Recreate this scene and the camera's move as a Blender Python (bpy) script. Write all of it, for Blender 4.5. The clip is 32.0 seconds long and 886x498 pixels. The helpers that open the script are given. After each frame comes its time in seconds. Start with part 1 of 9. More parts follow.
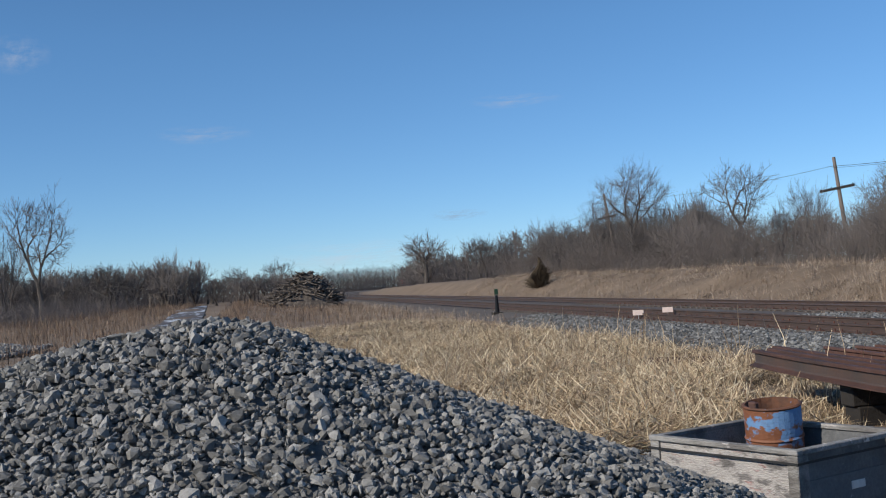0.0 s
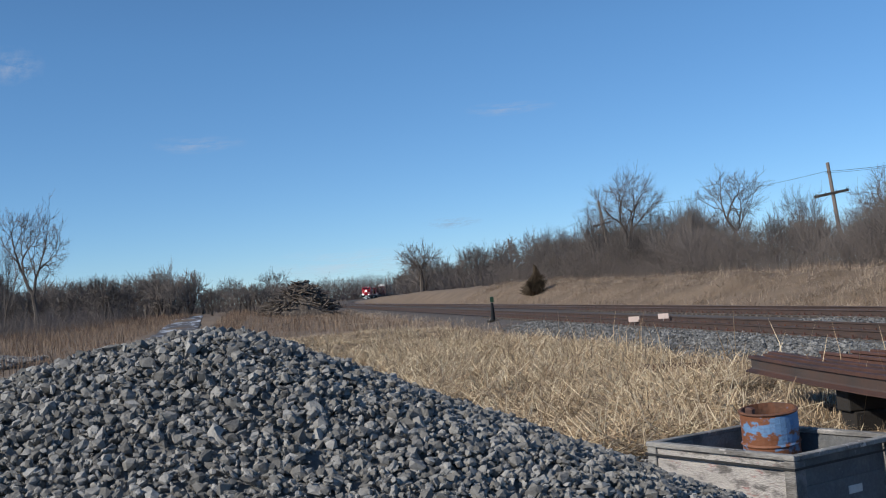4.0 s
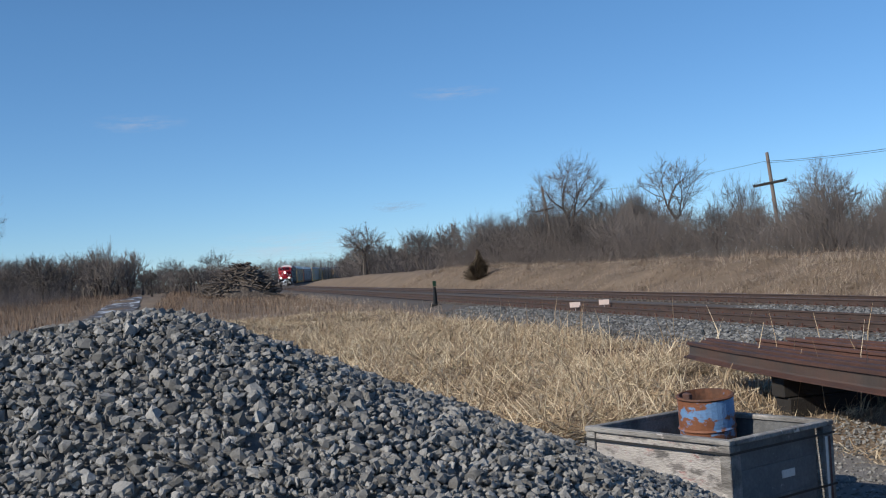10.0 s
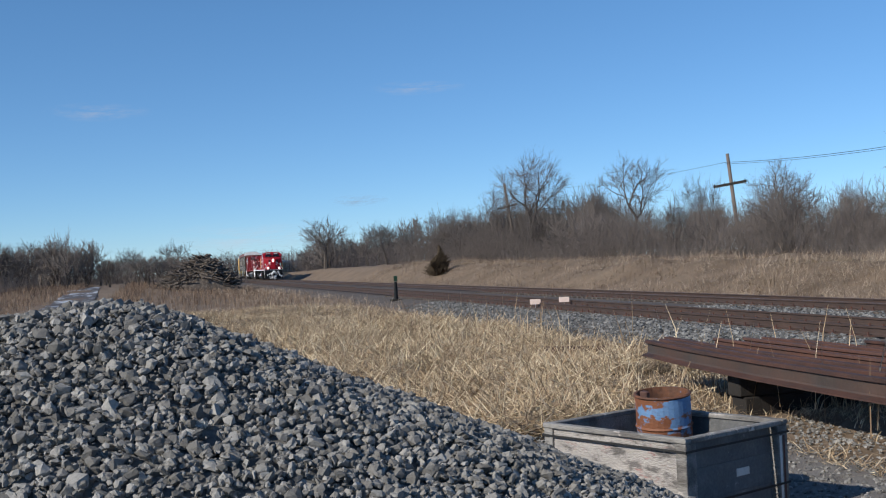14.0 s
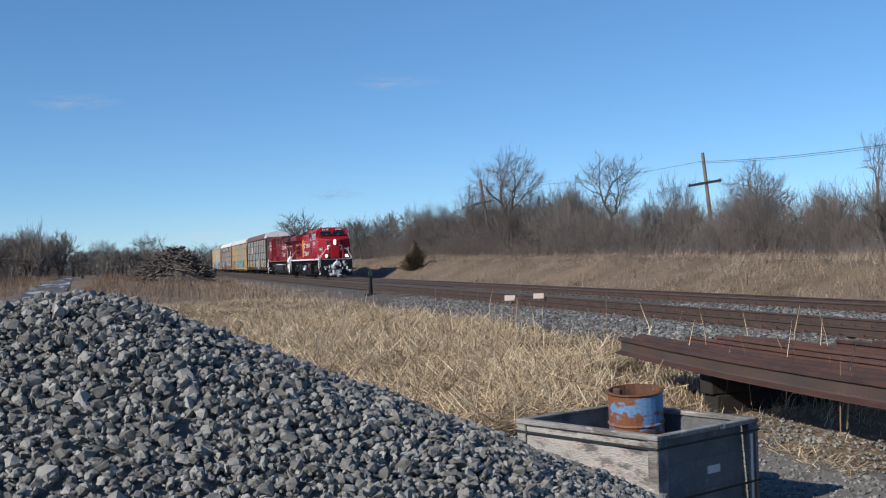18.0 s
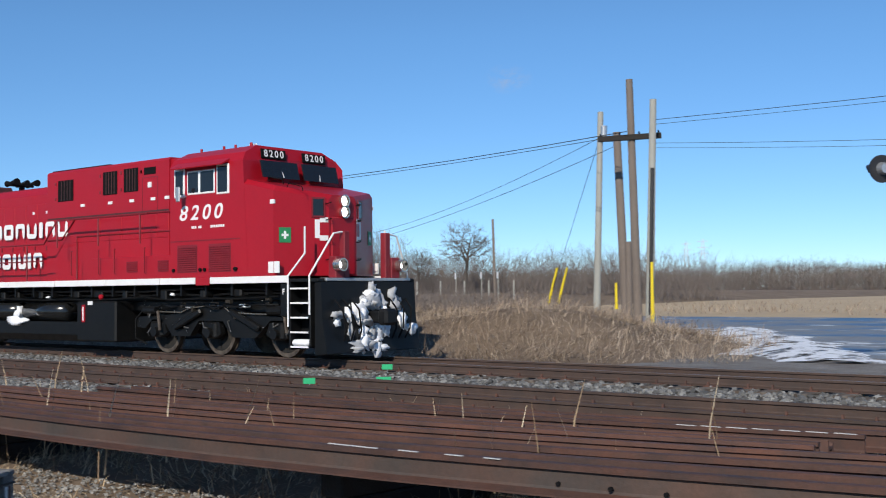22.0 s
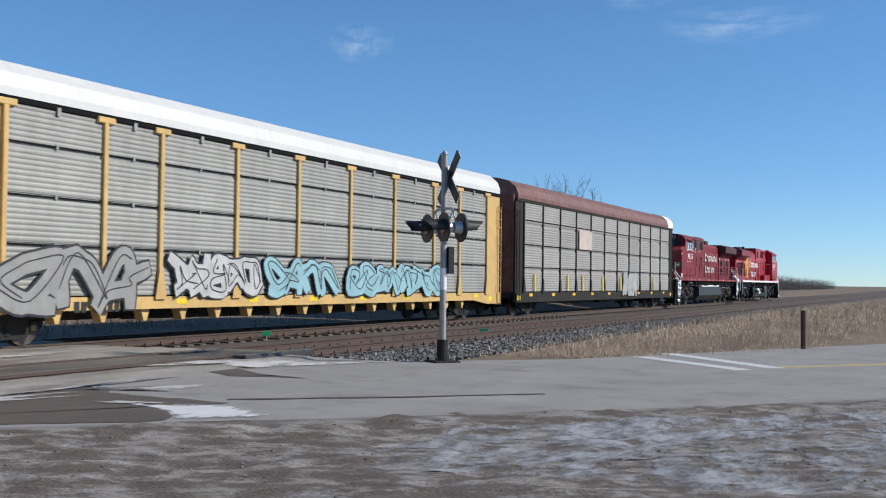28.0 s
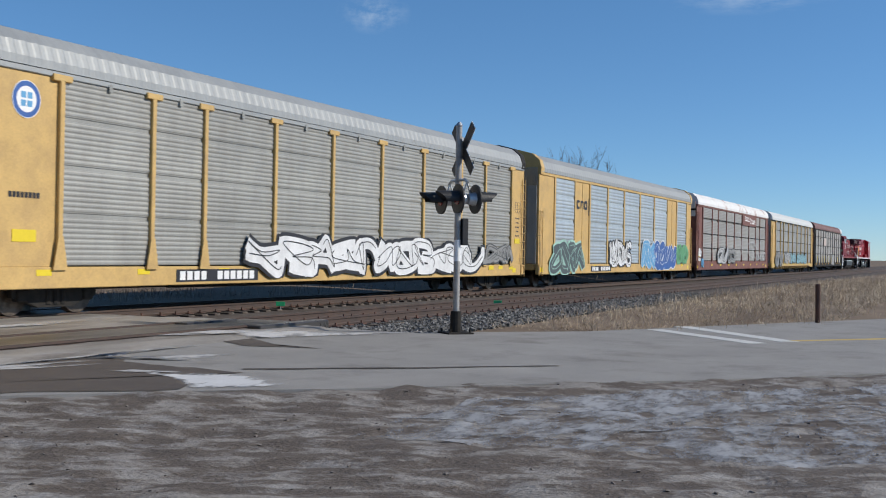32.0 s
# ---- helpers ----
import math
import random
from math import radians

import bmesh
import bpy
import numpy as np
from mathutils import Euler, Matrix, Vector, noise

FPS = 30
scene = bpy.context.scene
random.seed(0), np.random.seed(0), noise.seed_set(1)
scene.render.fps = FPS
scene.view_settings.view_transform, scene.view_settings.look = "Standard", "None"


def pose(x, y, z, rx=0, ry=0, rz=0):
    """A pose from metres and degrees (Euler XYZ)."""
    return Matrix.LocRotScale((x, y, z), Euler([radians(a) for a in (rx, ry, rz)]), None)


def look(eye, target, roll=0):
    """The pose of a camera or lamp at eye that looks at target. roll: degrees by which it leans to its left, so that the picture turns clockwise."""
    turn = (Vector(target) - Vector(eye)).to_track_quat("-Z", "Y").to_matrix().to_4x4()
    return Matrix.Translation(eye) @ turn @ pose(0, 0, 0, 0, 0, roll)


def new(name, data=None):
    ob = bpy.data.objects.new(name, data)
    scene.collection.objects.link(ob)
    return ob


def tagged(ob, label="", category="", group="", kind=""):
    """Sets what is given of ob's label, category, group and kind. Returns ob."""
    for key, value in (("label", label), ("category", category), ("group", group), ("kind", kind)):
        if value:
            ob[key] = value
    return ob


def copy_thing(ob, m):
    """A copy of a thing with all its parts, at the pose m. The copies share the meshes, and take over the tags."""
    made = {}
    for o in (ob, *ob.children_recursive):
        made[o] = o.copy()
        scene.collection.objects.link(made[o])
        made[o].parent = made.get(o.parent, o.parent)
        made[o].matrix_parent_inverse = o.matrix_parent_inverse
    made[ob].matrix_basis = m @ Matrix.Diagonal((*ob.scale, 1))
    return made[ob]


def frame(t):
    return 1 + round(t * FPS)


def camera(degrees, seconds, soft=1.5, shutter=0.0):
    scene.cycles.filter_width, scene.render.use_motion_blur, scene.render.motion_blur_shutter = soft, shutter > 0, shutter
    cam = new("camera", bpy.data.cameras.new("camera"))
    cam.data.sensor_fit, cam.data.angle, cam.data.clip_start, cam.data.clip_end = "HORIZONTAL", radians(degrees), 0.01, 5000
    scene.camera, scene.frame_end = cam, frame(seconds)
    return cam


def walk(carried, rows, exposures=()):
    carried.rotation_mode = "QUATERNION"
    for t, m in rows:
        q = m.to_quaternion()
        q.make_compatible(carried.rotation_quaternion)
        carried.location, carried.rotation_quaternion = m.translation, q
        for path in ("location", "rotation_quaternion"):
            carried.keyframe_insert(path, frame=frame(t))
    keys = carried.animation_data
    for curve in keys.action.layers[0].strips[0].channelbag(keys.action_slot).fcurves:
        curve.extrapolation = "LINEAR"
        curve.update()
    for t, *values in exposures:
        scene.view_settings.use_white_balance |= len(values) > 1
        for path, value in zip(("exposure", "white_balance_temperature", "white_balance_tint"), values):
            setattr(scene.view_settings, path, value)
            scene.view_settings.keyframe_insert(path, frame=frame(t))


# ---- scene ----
FOV = 42.48
EYE = (0.0, 0.0, 1.39)          # metres above the rail heads
# seconds, turn from the track's square-on view, tilt, lean
PATH = [
    (0, -81.25, 1.7, -3.49), (0.5, -81.23, 1.93, -4.01), (1, -81.12, 2.16, -4.06), (1.5, -80.61, 2.21, -3.86),
    (2, -80.54, 2.43, -3.86), (2.5, -80.47, 2.22, -3.96), (3, -80.55, 2.3, -3.86), (3.5, -80.82, 2.19, -3.86),
    (5.5, -81.07, 1.97, -4.04), (6, -80.77, 1.96, -3.9), (6.5, -80.64, 2.1, -3.97), (7, -80.47, 2.12, -3.82),
    (7.5, -80.18, 2.06, -3.84), (8, -79.84, 1.83, -3.64), (8.5, -79.42, 1.69, -3.6), (9, -78.9, 1.25, -3.41),
    (9.5, -78.51, 1.08, -3.22), (10, -78.19, 1.11, -3.26), (10.5, -77.97, 1.3, -3.23), (11, -77.59, 1.2, -3.17),
    (11.5, -77.3, 1, -3.16), (12, -76.84, 1.23, -2.7), (12.5, -76.82, 1.4, -2.35), (13, -76.67, 1.25, -2.6),
    (13.5, -76.48, 1.07, -2.51), (14, -76.27, 0.78, -2.34), (14.5, -76.05, 0.61, -2.32), (16.5, -75.69, 0.53, -1.69),
    (17, -75.34, 0.77, -1.65), (17.5, -75.25, 0.56, -1.67), (18, -75.04, 0.5, -1.64), (18.5, -74.73, 0.27, -1.21),
    (19, -73.34, 0.45, -1.21), (19.5, -72.02, 0.86, -1.89), (20, -70.18, 1.52, -1.63), (20.5, -66.09, 0.88, -0.35),
    (21, -62.47, 0.88, -1.36), (21.5, -54.17, 2.08, -1.31), (22, -39.25, 2.15, -0.55), (22.3, -28.39, 2.58, 0.91),
    (22.6, -12.7, 3.15, 1.02), (22.8, 0.16, 3.63, 1.33), (23, 11.73, 2.88, 1.7), (23.1, 17.65, 3.31, 1.75),
    (23.3, 28.76, 3.75, 1.94), (23.7, 45.61, 2.82, 2.36), (24, 52.64, 3.12, 2.19), (24.3, 56.5, 2.73, 2.06),
    (24.5, 58.8, 2.6, 2.17), (25, 63.23, 2.26, 1.85), (25.5, 65.52, 2.19, 2.09), (27.5, 67.16, 1.53, 1.11),
    (28, 65.57, 1.61, 0.7), (28.5, 65.32, 1.22, 0.72), (29, 65.29, 1, 0.99), (29.5, 65.49, 0.86, 1.31),
    (30, 64.95, 1.07, 1.25), (30.5, 64.71, 1.19, 1.25), (31, 64.95, 0.82, 1.02), (31.5, 64.79, 0.46, 1.11),
    (32, 64.89, 0.17, 1.03),
]


cam = camera(FOV, 32.0, soft=1.1, shutter=0.06)
walk(cam, [(t, pose(*EYE, 90 + p, 0, -y) @ pose(0, 0, 0, 0, 0, r)) for t, y, p, r in PATH],
     exposures=[(0.0, 0.10), (17.0, 0.16), (21.0, 0.20), (22.0, 0.10), (23.0, 0.06), (24.0, 0.33), (25.0, 0.46), (28.0, 0.27), (30.0, 0.22), (31.0, 0.08), (32.0, 0.04)])

# ---- light ----
SUN_AZ, SUN_EL = radians(157.0), radians(31.0)   # azimuth from +y towards +x
world = bpy.data.worlds.new("world")
scene.world = world
world.use_nodes = True
wn, wl = world.node_tree.nodes, world.node_tree.links
wn.clear()
w_out, w_bg, w_sky = wn.new("ShaderNodeOutputWorld"), wn.new("ShaderNodeBackground"), wn.new("ShaderNodeTexSky")
w_sky.sky_type, w_sky.sun_disc = "NISHITA", False
w_sky.sun_elevation, w_sky.sun_rotation = SUN_EL, SUN_AZ
w_sky.air_density, w_sky.dust_density, w_sky.ozone_density = 0.6, 0.0, 7.0
w_bg.inputs["Strength"].default_value = 0.135
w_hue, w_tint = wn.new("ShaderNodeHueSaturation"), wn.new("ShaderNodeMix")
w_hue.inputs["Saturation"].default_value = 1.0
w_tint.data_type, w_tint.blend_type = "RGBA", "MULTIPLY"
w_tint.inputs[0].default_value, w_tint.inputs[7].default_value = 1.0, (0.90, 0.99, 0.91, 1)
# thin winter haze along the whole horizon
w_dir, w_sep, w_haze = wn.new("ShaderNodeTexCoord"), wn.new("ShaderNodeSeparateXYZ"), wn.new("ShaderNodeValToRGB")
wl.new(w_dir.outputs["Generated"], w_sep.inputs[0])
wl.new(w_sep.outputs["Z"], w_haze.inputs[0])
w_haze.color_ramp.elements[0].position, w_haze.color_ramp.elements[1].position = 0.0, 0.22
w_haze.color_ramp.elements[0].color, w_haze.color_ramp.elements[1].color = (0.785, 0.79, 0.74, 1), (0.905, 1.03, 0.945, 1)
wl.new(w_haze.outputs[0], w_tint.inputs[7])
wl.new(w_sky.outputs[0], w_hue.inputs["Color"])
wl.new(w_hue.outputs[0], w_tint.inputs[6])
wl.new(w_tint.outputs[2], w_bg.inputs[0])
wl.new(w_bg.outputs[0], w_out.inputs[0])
sun = new("sun", bpy.data.lights.new("sun", "SUN"))
sun.data.energy, sun.data.angle, sun.data.color = 4.0, radians(0.53), (1.0, 0.93, 0.82)
sun.matrix_basis = look((0, 0, 0), (-math.sin(SUN_AZ) * math.cos(SUN_EL), -math.cos(SUN_AZ) * math.cos(SUN_EL), -math.sin(SUN_EL)))
scene.view_settings.exposure = 0.0


# ---- helpers for meshes ----
class Mesh:
    """Gathers vertices and faces of one mesh."""

    def __init__(self):
        self.v, self.f, self.m = [], [], []
        self.slot, self.fade = 0, None

    def add(self, verts, faces):
        o = len(self.v)
        self.v.extend(tuple(p) for p in verts)
        self.f.extend(tuple(o + i for i in q) for q in faces)
        self.m.extend([self.slot] * len(faces))
        return self

    def box(self, x0, x1, y0, y1, z0, z1, b=0.0):
        if b <= 0:
            c = [(x, y, z) for x in (x0, x1) for y in (y0, y1) for z in (z0, z1)]
            return self.add(c, [(0, 1, 3, 2), (4, 6, 7, 5), (0, 4, 5, 1), (2, 3, 7, 6), (0, 2, 6, 4), (1, 5, 7, 3)])
        b = min(b, abs(x1 - x0) / 2.2, abs(y1 - y0) / 2.2, abs(z1 - z0) / 2.2)
        v = []
        for sx, x in ((1, x0), (-1, x1)):
            for sy, y in ((1, y0), (-1, y1)):
                for sz, z in ((1, z0), (-1, z1)):
                    v += [(x, y + sy * b, z + sz * b), (x + sx * b, y, z + sz * b), (x + sx * b, y + sy * b, z)]
        k = lambda i, j, l, a: (i * 4 + j * 2 + l) * 3 + a
        f = []
        for i in (0, 1):
            f.append((k(i, 0, 0, 0), k(i, 0, 1, 0), k(i, 1, 1, 0), k(i, 1, 0, 0)))
            f.append((k(0, i, 0, 1), k(1, i, 0, 1), k(1, i, 1, 1), k(0, i, 1, 1)))
            f.append((k(0, 0, i, 2), k(0, 1, i, 2), k(1, 1, i, 2), k(1, 0, i, 2)))
            for j in (0, 1):
                f.append((k(i, j, 0, 0), k(i, j, 1, 0), k(i, j, 1, 1), k(i, j, 0, 1)))
                f.append((k(i, 0, j, 0), k(i, 1, j, 0), k(i, 1, j, 2), k(i, 0, j, 2)))
                f.append((k(0, i, j, 1), k(1, i, j, 1), k(1, i, j, 2), k(0, i, j, 2)))
                for l in (0, 1):
                    f.append((k(i, j, l, 0), k(i, j, l, 1), k(i, j, l, 2)))
        return self.add(v, f)

    def cyl(self, p0, p1, r0, r1=None, n=12, caps=True):
        r1 = r0 if r1 is None else r1
        p0, p1 = Vector(p0), Vector(p1)
        ax = (p1 - p0).normalized()
        a = ax.orthogonal().normalized()
        c = ax.cross(a)
        v = []
        for p, r in ((p0, r0), (p1, r1)):
            v += [p + (a * math.cos(t) + c * math.sin(t)) * r for t in (2 * math.pi * i / n for i in range(n))]
        f = [(i, (i + 1) % n, n + (i + 1) % n, n + i) for i in range(n)]
        if caps:
            f += [tuple(range(n - 1, -1, -1)), tuple(range(n, 2 * n))]
        return self.add(v, f)

    def tube(self, pts, r, n=6):
        """A round bar bent along the points, in one piece."""
        p = [Vector(q) for q in pts]
        way = [(p[min(i + 1, len(p) - 1)] - p[max(i - 1, 0)]).normalized() for i in range(len(p))]
        a = way[0].orthogonal().normalized()
        v = []
        for q, d in zip(p, way):
            a = (a - d * a.dot(d)).normalized()
            c = d.cross(a)
            v += [q + (a * math.cos(t) + c * math.sin(t)) * r for t in (2 * math.pi * i / n for i in range(n))]
        f = [(j * n + i, j * n + (i + 1) % n, (j + 1) * n + (i + 1) % n, (j + 1) * n + i) for j in range(len(p) - 1) for i in range(n)]
        return self.add(v, f + [tuple(range(n - 1, -1, -1)), tuple(range(len(v) - n, len(v)))])

    def prism(self, poly, axis, a0, a1):
        """A closed outline, given in the two other axes, drawn out along an axis."""
        n = len(poly)
        at = {"x": lambda p, a: (a, p[0], p[1]), "y": lambda p, a: (p[0], a, p[1]), "z": lambda p, a: (p[0], p[1], a)}[axis]
        v = [at(p, a0) for p in poly] + [at(p, a1) for p in poly]
        f = [(i, (i + 1) % n, n + (i + 1) % n, n + i) for i in range(n)] + [tuple(range(n - 1, -1, -1)), tuple(range(n, 2 * n))]
        return self.add(v, f)

    def ball(self, c, r, n=8, m=5, sz=1.0):
        v, f = [], []
        for j in range(m + 1):
            t = math.pi * j / m
            v += [(c[0] + r * math.sin(t) * math.cos(2 * math.pi * i / n), c[1] + r * math.sin(t) * math.sin(2 * math.pi * i / n), c[2] + sz * r * math.cos(t)) for i in range(n)]
        for j in range(m):
            f += [(j * n + i, j * n + (i + 1) % n, (j + 1) * n + (i + 1) % n, (j + 1) * n + i) for i in range(n)]
        return self.add(v, f)

    def data(self, name, mats, smooth=False):
        me = bpy.data.meshes.new(name)
        me.from_pydata(self.v, [], self.f)
        for m in (mats if isinstance(mats, (list, tuple)) else [mats]):
            me.materials.append(m)
        if isinstance(mats, (list, tuple)) and len(mats) > 1:
            me.polygons.foreach_set("material_index", self.m)
        if smooth:
            me.polygons.foreach_set("use_smooth", [True] * len(self.f))
        bm = bmesh.new()
        bm.from_mesh(me)
        bmesh.ops.recalc_face_normals(bm, faces=bm.faces)
        bm.to_mesh(me)
        bm.free()
        if self.fade:
            fade = me.attributes.new("fade", "FLOAT", "POINT")
            fade.data.foreach_set("value", self.fade)
        me.update()
        return me


def part(name, mb, mat, parent, label="", smooth=False, at=None):
    """Links a mesh as one object under a thing or a part."""
    me = mb if isinstance(mb, bpy.types.Mesh) else mb.data(name, mat, smooth or name == "snow_lump")
    ob = new(name, me)
    ob.parent = parent
    if at is not None:
        ob.matrix_basis = at
    if label:
        tagged(ob, label)
    return ob


def thing(name, label, category, group="", kind="", at=None, mb=None, mat=None, smooth=False):
    """A top-level thing: an Empty, or one mesh."""
    ob = new(name, mb.data(name, mat, smooth) if mb is not None else None)
    if mb is None:
        ob.empty_display_size = 0.2
    if at is not None:
        ob.matrix_basis = at
    return tagged(ob, label, category, group, kind)


# ---- materials ----
def material(name, color, rough=0.7, metal=0.0, var=0.25, scale=6.0, fine=60.0, bump=0.15, second=None, amount=0.5, second_scale=1.5, sharp=0.08, coat=0.0, spec=0.5, per_object=0.0, stretch=(1, 1, 1), emission=0.0, third=None):
    """A surface with grain at two scales, fine relief, and patches of a second colour."""
    m = bpy.data.materials.new(name)
    m.use_nodes = True
    n, l = m.node_tree.nodes, m.node_tree.links
    b = n["Principled BSDF"]
    b.inputs["Metallic"].default_value = metal
    b.inputs["Specular IOR Level"].default_value = spec
    b.inputs["Coat Weight"].default_value = coat
    tc, mp = n.new("ShaderNodeTexCoord"), n.new("ShaderNodeMapping")
    mp.inputs["Scale"].default_value = stretch
    l.new(tc.outputs["Object"], mp.inputs[0])

    def noise_of(sc, detail=4.0, rough_=0.6):
        t = n.new("ShaderNodeTexNoise")
        t.inputs["Scale"].default_value, t.inputs["Detail"].default_value, t.inputs["Roughness"].default_value = sc, detail, rough_
        l.new(mp.outputs[0], t.inputs["Vector"])
        return t.outputs["Fac"]

    def math_of(op, a, c):
        t = n.new("ShaderNodeMath")
        t.operation = op
        for i, q in enumerate((a, c)):
            if isinstance(q, (int, float)):
                t.inputs[i].default_value = q
            else:
                l.new(q, t.inputs[i])
        return t.outputs[0]

    big, small = noise_of(scale), noise_of(fine, 3.0)
    col = n.new("ShaderNodeRGB")
    col.outputs[0].default_value = (*color, 1)
    out = col.outputs[0]
    if second is not None:
        ramp = n.new("ShaderNodeValToRGB")
        ramp.color_ramp.elements[0].position, ramp.color_ramp.elements[1].position = max(0.0, 1 - amount - sharp), min(1.0, 1 - amount + sharp)
        l.new(noise_of(second_scale, 6.0, 0.65), ramp.inputs[0])
        mx = n.new("ShaderNodeMix")
        mx.data_type = "RGBA"
        l.new(ramp.outputs[0], mx.inputs[0])
        l.new(out, mx.inputs[6])
        mx.inputs[7].default_value = (*second, 1)
        out = mx.outputs[2]
    v = math_of("ADD", math_of("MULTIPLY", math_of("SUBTRACT", big, 0.5), var * 2.2), math_of("MULTIPLY", math_of("SUBTRACT", small, 0.5), var * 1.6))
    if third is not None:
        c3, a3, s3, h3 = third
        ramp3, mx3 = n.new("ShaderNodeValToRGB"), n.new("ShaderNodeMix")
        ramp3.color_ramp.elements[0].position, ramp3.color_ramp.elements[1].position = max(0.0, 1 - a3 - h3), min(1.0, 1 - a3 + h3)
        l.new(noise_of(s3, 8.0, 0.7), ramp3.inputs[0])
        mx3.data_type = "RGBA"
        l.new(ramp3.outputs[0], mx3.inputs[0])
        l.new(out, mx3.inputs[6])
        mx3.inputs[7].default_value = (*c3, 1)
        out = mx3.outputs[2]
    if per_object:
        oi = n.new("ShaderNodeObjectInfo")
        v = math_of("ADD", v, math_of("MULTIPLY", math_of("SUBTRACT", oi.outputs["Random"], 0.5), per_object))
    hsv = n.new("ShaderNodeHueSaturation")
    l.new(math_of("ADD", v, 1.0), hsv.inputs["Value"])
    l.new(out, hsv.inputs["Color"])
    l.new(hsv.outputs[0], b.inputs["Base Color"])
    l.new(math_of("ADD", math_of("MULTIPLY", math_of("SUBTRACT", big, 0.5), 0.3), rough), b.inputs["Roughness"])
    if bump:
        bp = n.new("ShaderNodeBump")
        bp.inputs["Strength"].default_value, bp.inputs["Distance"].default_value = bump, 0.02
        l.new(small, bp.inputs["Height"])
        l.new(bp.outputs[0], b.inputs["Normal"])
    if emission:
        l.new(hsv.outputs[0], b.inputs["Emission Color"])
        b.inputs["Emission Strength"].default_value = emission
    return m

M_STONE = material("ballast_stone", (0.14, 0.138, 0.134), 0.85, var=0.4, scale=14, fine=70, bump=0.4, second=(0.24, 0.237, 0.23), amount=0.36, second_scale=9.0, sharp=0.2, per_object=0.3)
M_RED = material("new_red_paint", (0.36, 0.007, 0.018), 0.42, var=0.10, scale=1.2, fine=14, bump=0.03, coat=0.12, spec=0.3)
M_RED_OLD = material("faded_red_paint", (0.23, 0.013, 0.024), 0.6, var=0.3, scale=1.5, fine=12, bump=0.06, second=(0.115, 0.028, 0.028), amount=0.44, second_scale=0.8, sharp=0.25, spec=0.3)
M_RED_DARK = material("dark_red_rail", (0.20, 0.012, 0.02), 0.5, var=0.2, scale=4, fine=40, bump=0.05)
M_BLACK = material("black_running_gear", (0.0055, 0.0058, 0.0064), 0.45, var=0.5, scale=5, fine=40, bump=0.06, second=(0.009, 0.0085, 0.008), amount=0.40, second_scale=3.0, sharp=0.2, spec=0.3)
M_GEAR = material("dusty_running_gear", (0.019, 0.0185, 0.018), 0.75, var=0.4, scale=5, fine=40, bump=0.1, second=(0.042, 0.036, 0.03), amount=0.42, second_scale=4.0, sharp=0.2, spec=0.2)
# near-black for black fittings, and for the shade inside openings
M_DARK = material("black_part_and_recess_shade", (0.008, 0.008, 0.009), 0.8, var=0.3, spec=0.1)
M_RIGGING = material("grey_brake_rigging", (0.065, 0.066, 0.068), 0.6, var=0.4, scale=6, fine=40, bump=0.1)
M_TANK = material("dark_grey_tank", (0.026, 0.029, 0.031), 0.5, var=0.3, scale=2, fine=20, bump=0.1, second=(0.02, 0.02, 0.022), amount=0.4)
M_WHITE = material("white_paint", (0.80, 0.80, 0.80), 0.5, var=0.08, scale=5, fine=40, bump=0.04)
M_WHITE_OLD = material("dull_white_paint", (0.62, 0.60, 0.56), 0.6, var=0.15, scale=5, fine=40, bump=0.04)
M_GLOSS_BLACK = material("glossy_black_reservoir", (0.012, 0.0125, 0.013), 0.16, var=0.3, scale=3, fine=20, bump=0.02)
M_SLUSH = material("grey_slush", (0.42, 0.43, 0.45), 0.6, var=0.2, scale=6, fine=30, bump=0.3)
M_WEB = material("mill_scale_and_head_shade", (0.055, 0.042, 0.036), 0.7, var=0.35, scale=2, fine=30, bump=0.15, second=(0.10, 0.05, 0.034), amount=0.42, second_scale=1.2, sharp=0.2)
M_SNOW = material("packed_snow", (0.84, 0.86, 0.90), 0.65, var=0.06, scale=6, fine=30, bump=0.3)
M_GOLD = material("gold_paint", (0.78, 0.42, 0.03), 0.5, var=0.08)
M_GREEN = material("green_sign", (0.02, 0.22, 0.08), 0.5, var=0.1)
M_STEEL = material("worn_wheel_steel", (0.135, 0.108, 0.085), 0.5, metal=0.4, var=0.35, scale=6, fine=30, second=(0.065, 0.05, 0.04), amount=0.5, second_scale=5)
M_CHROME = material("lamp_chrome", (0.65, 0.64, 0.6), 0.2, metal=0.9, var=0.1)
M_LAMP = material("lit_headlamp", (0.95, 0.92, 0.84), 0.25, var=0.0, bump=0, emission=40.0)
M_GLASS = material("dark_window_glass", (0.012, 0.016, 0.022), 0.09, var=0.1, bump=0, spec=0.45)
M_YELLOW = material("rack_yellow_paint", (0.56, 0.37, 0.135), 0.6, var=0.2, scale=2.5, fine=20, bump=0.05, second=(0.40, 0.265, 0.115), amount=0.34, second_scale=1.6, sharp=0.2)
M_GALV = material("galvanised_panel", (0.335, 0.337, 0.318), 0.5, metal=0.15, var=0.18, scale=1.4, fine=25, bump=0.05, second=(0.225, 0.22, 0.203), amount=0.45, second_scale=0.9, sharp=0.25, per_object=0.12, stretch=(1, 1, 0.6))
M_GALV_NEW = material("bright_galvanised_panel", (0.50, 0.55, 0.58), 0.4, metal=0.3, var=0.15, scale=1.4, fine=25, bump=0.05, second=(0.34, 0.38, 0.41), amount=0.45, second_scale=1.2, sharp=0.25, per_object=0.15)
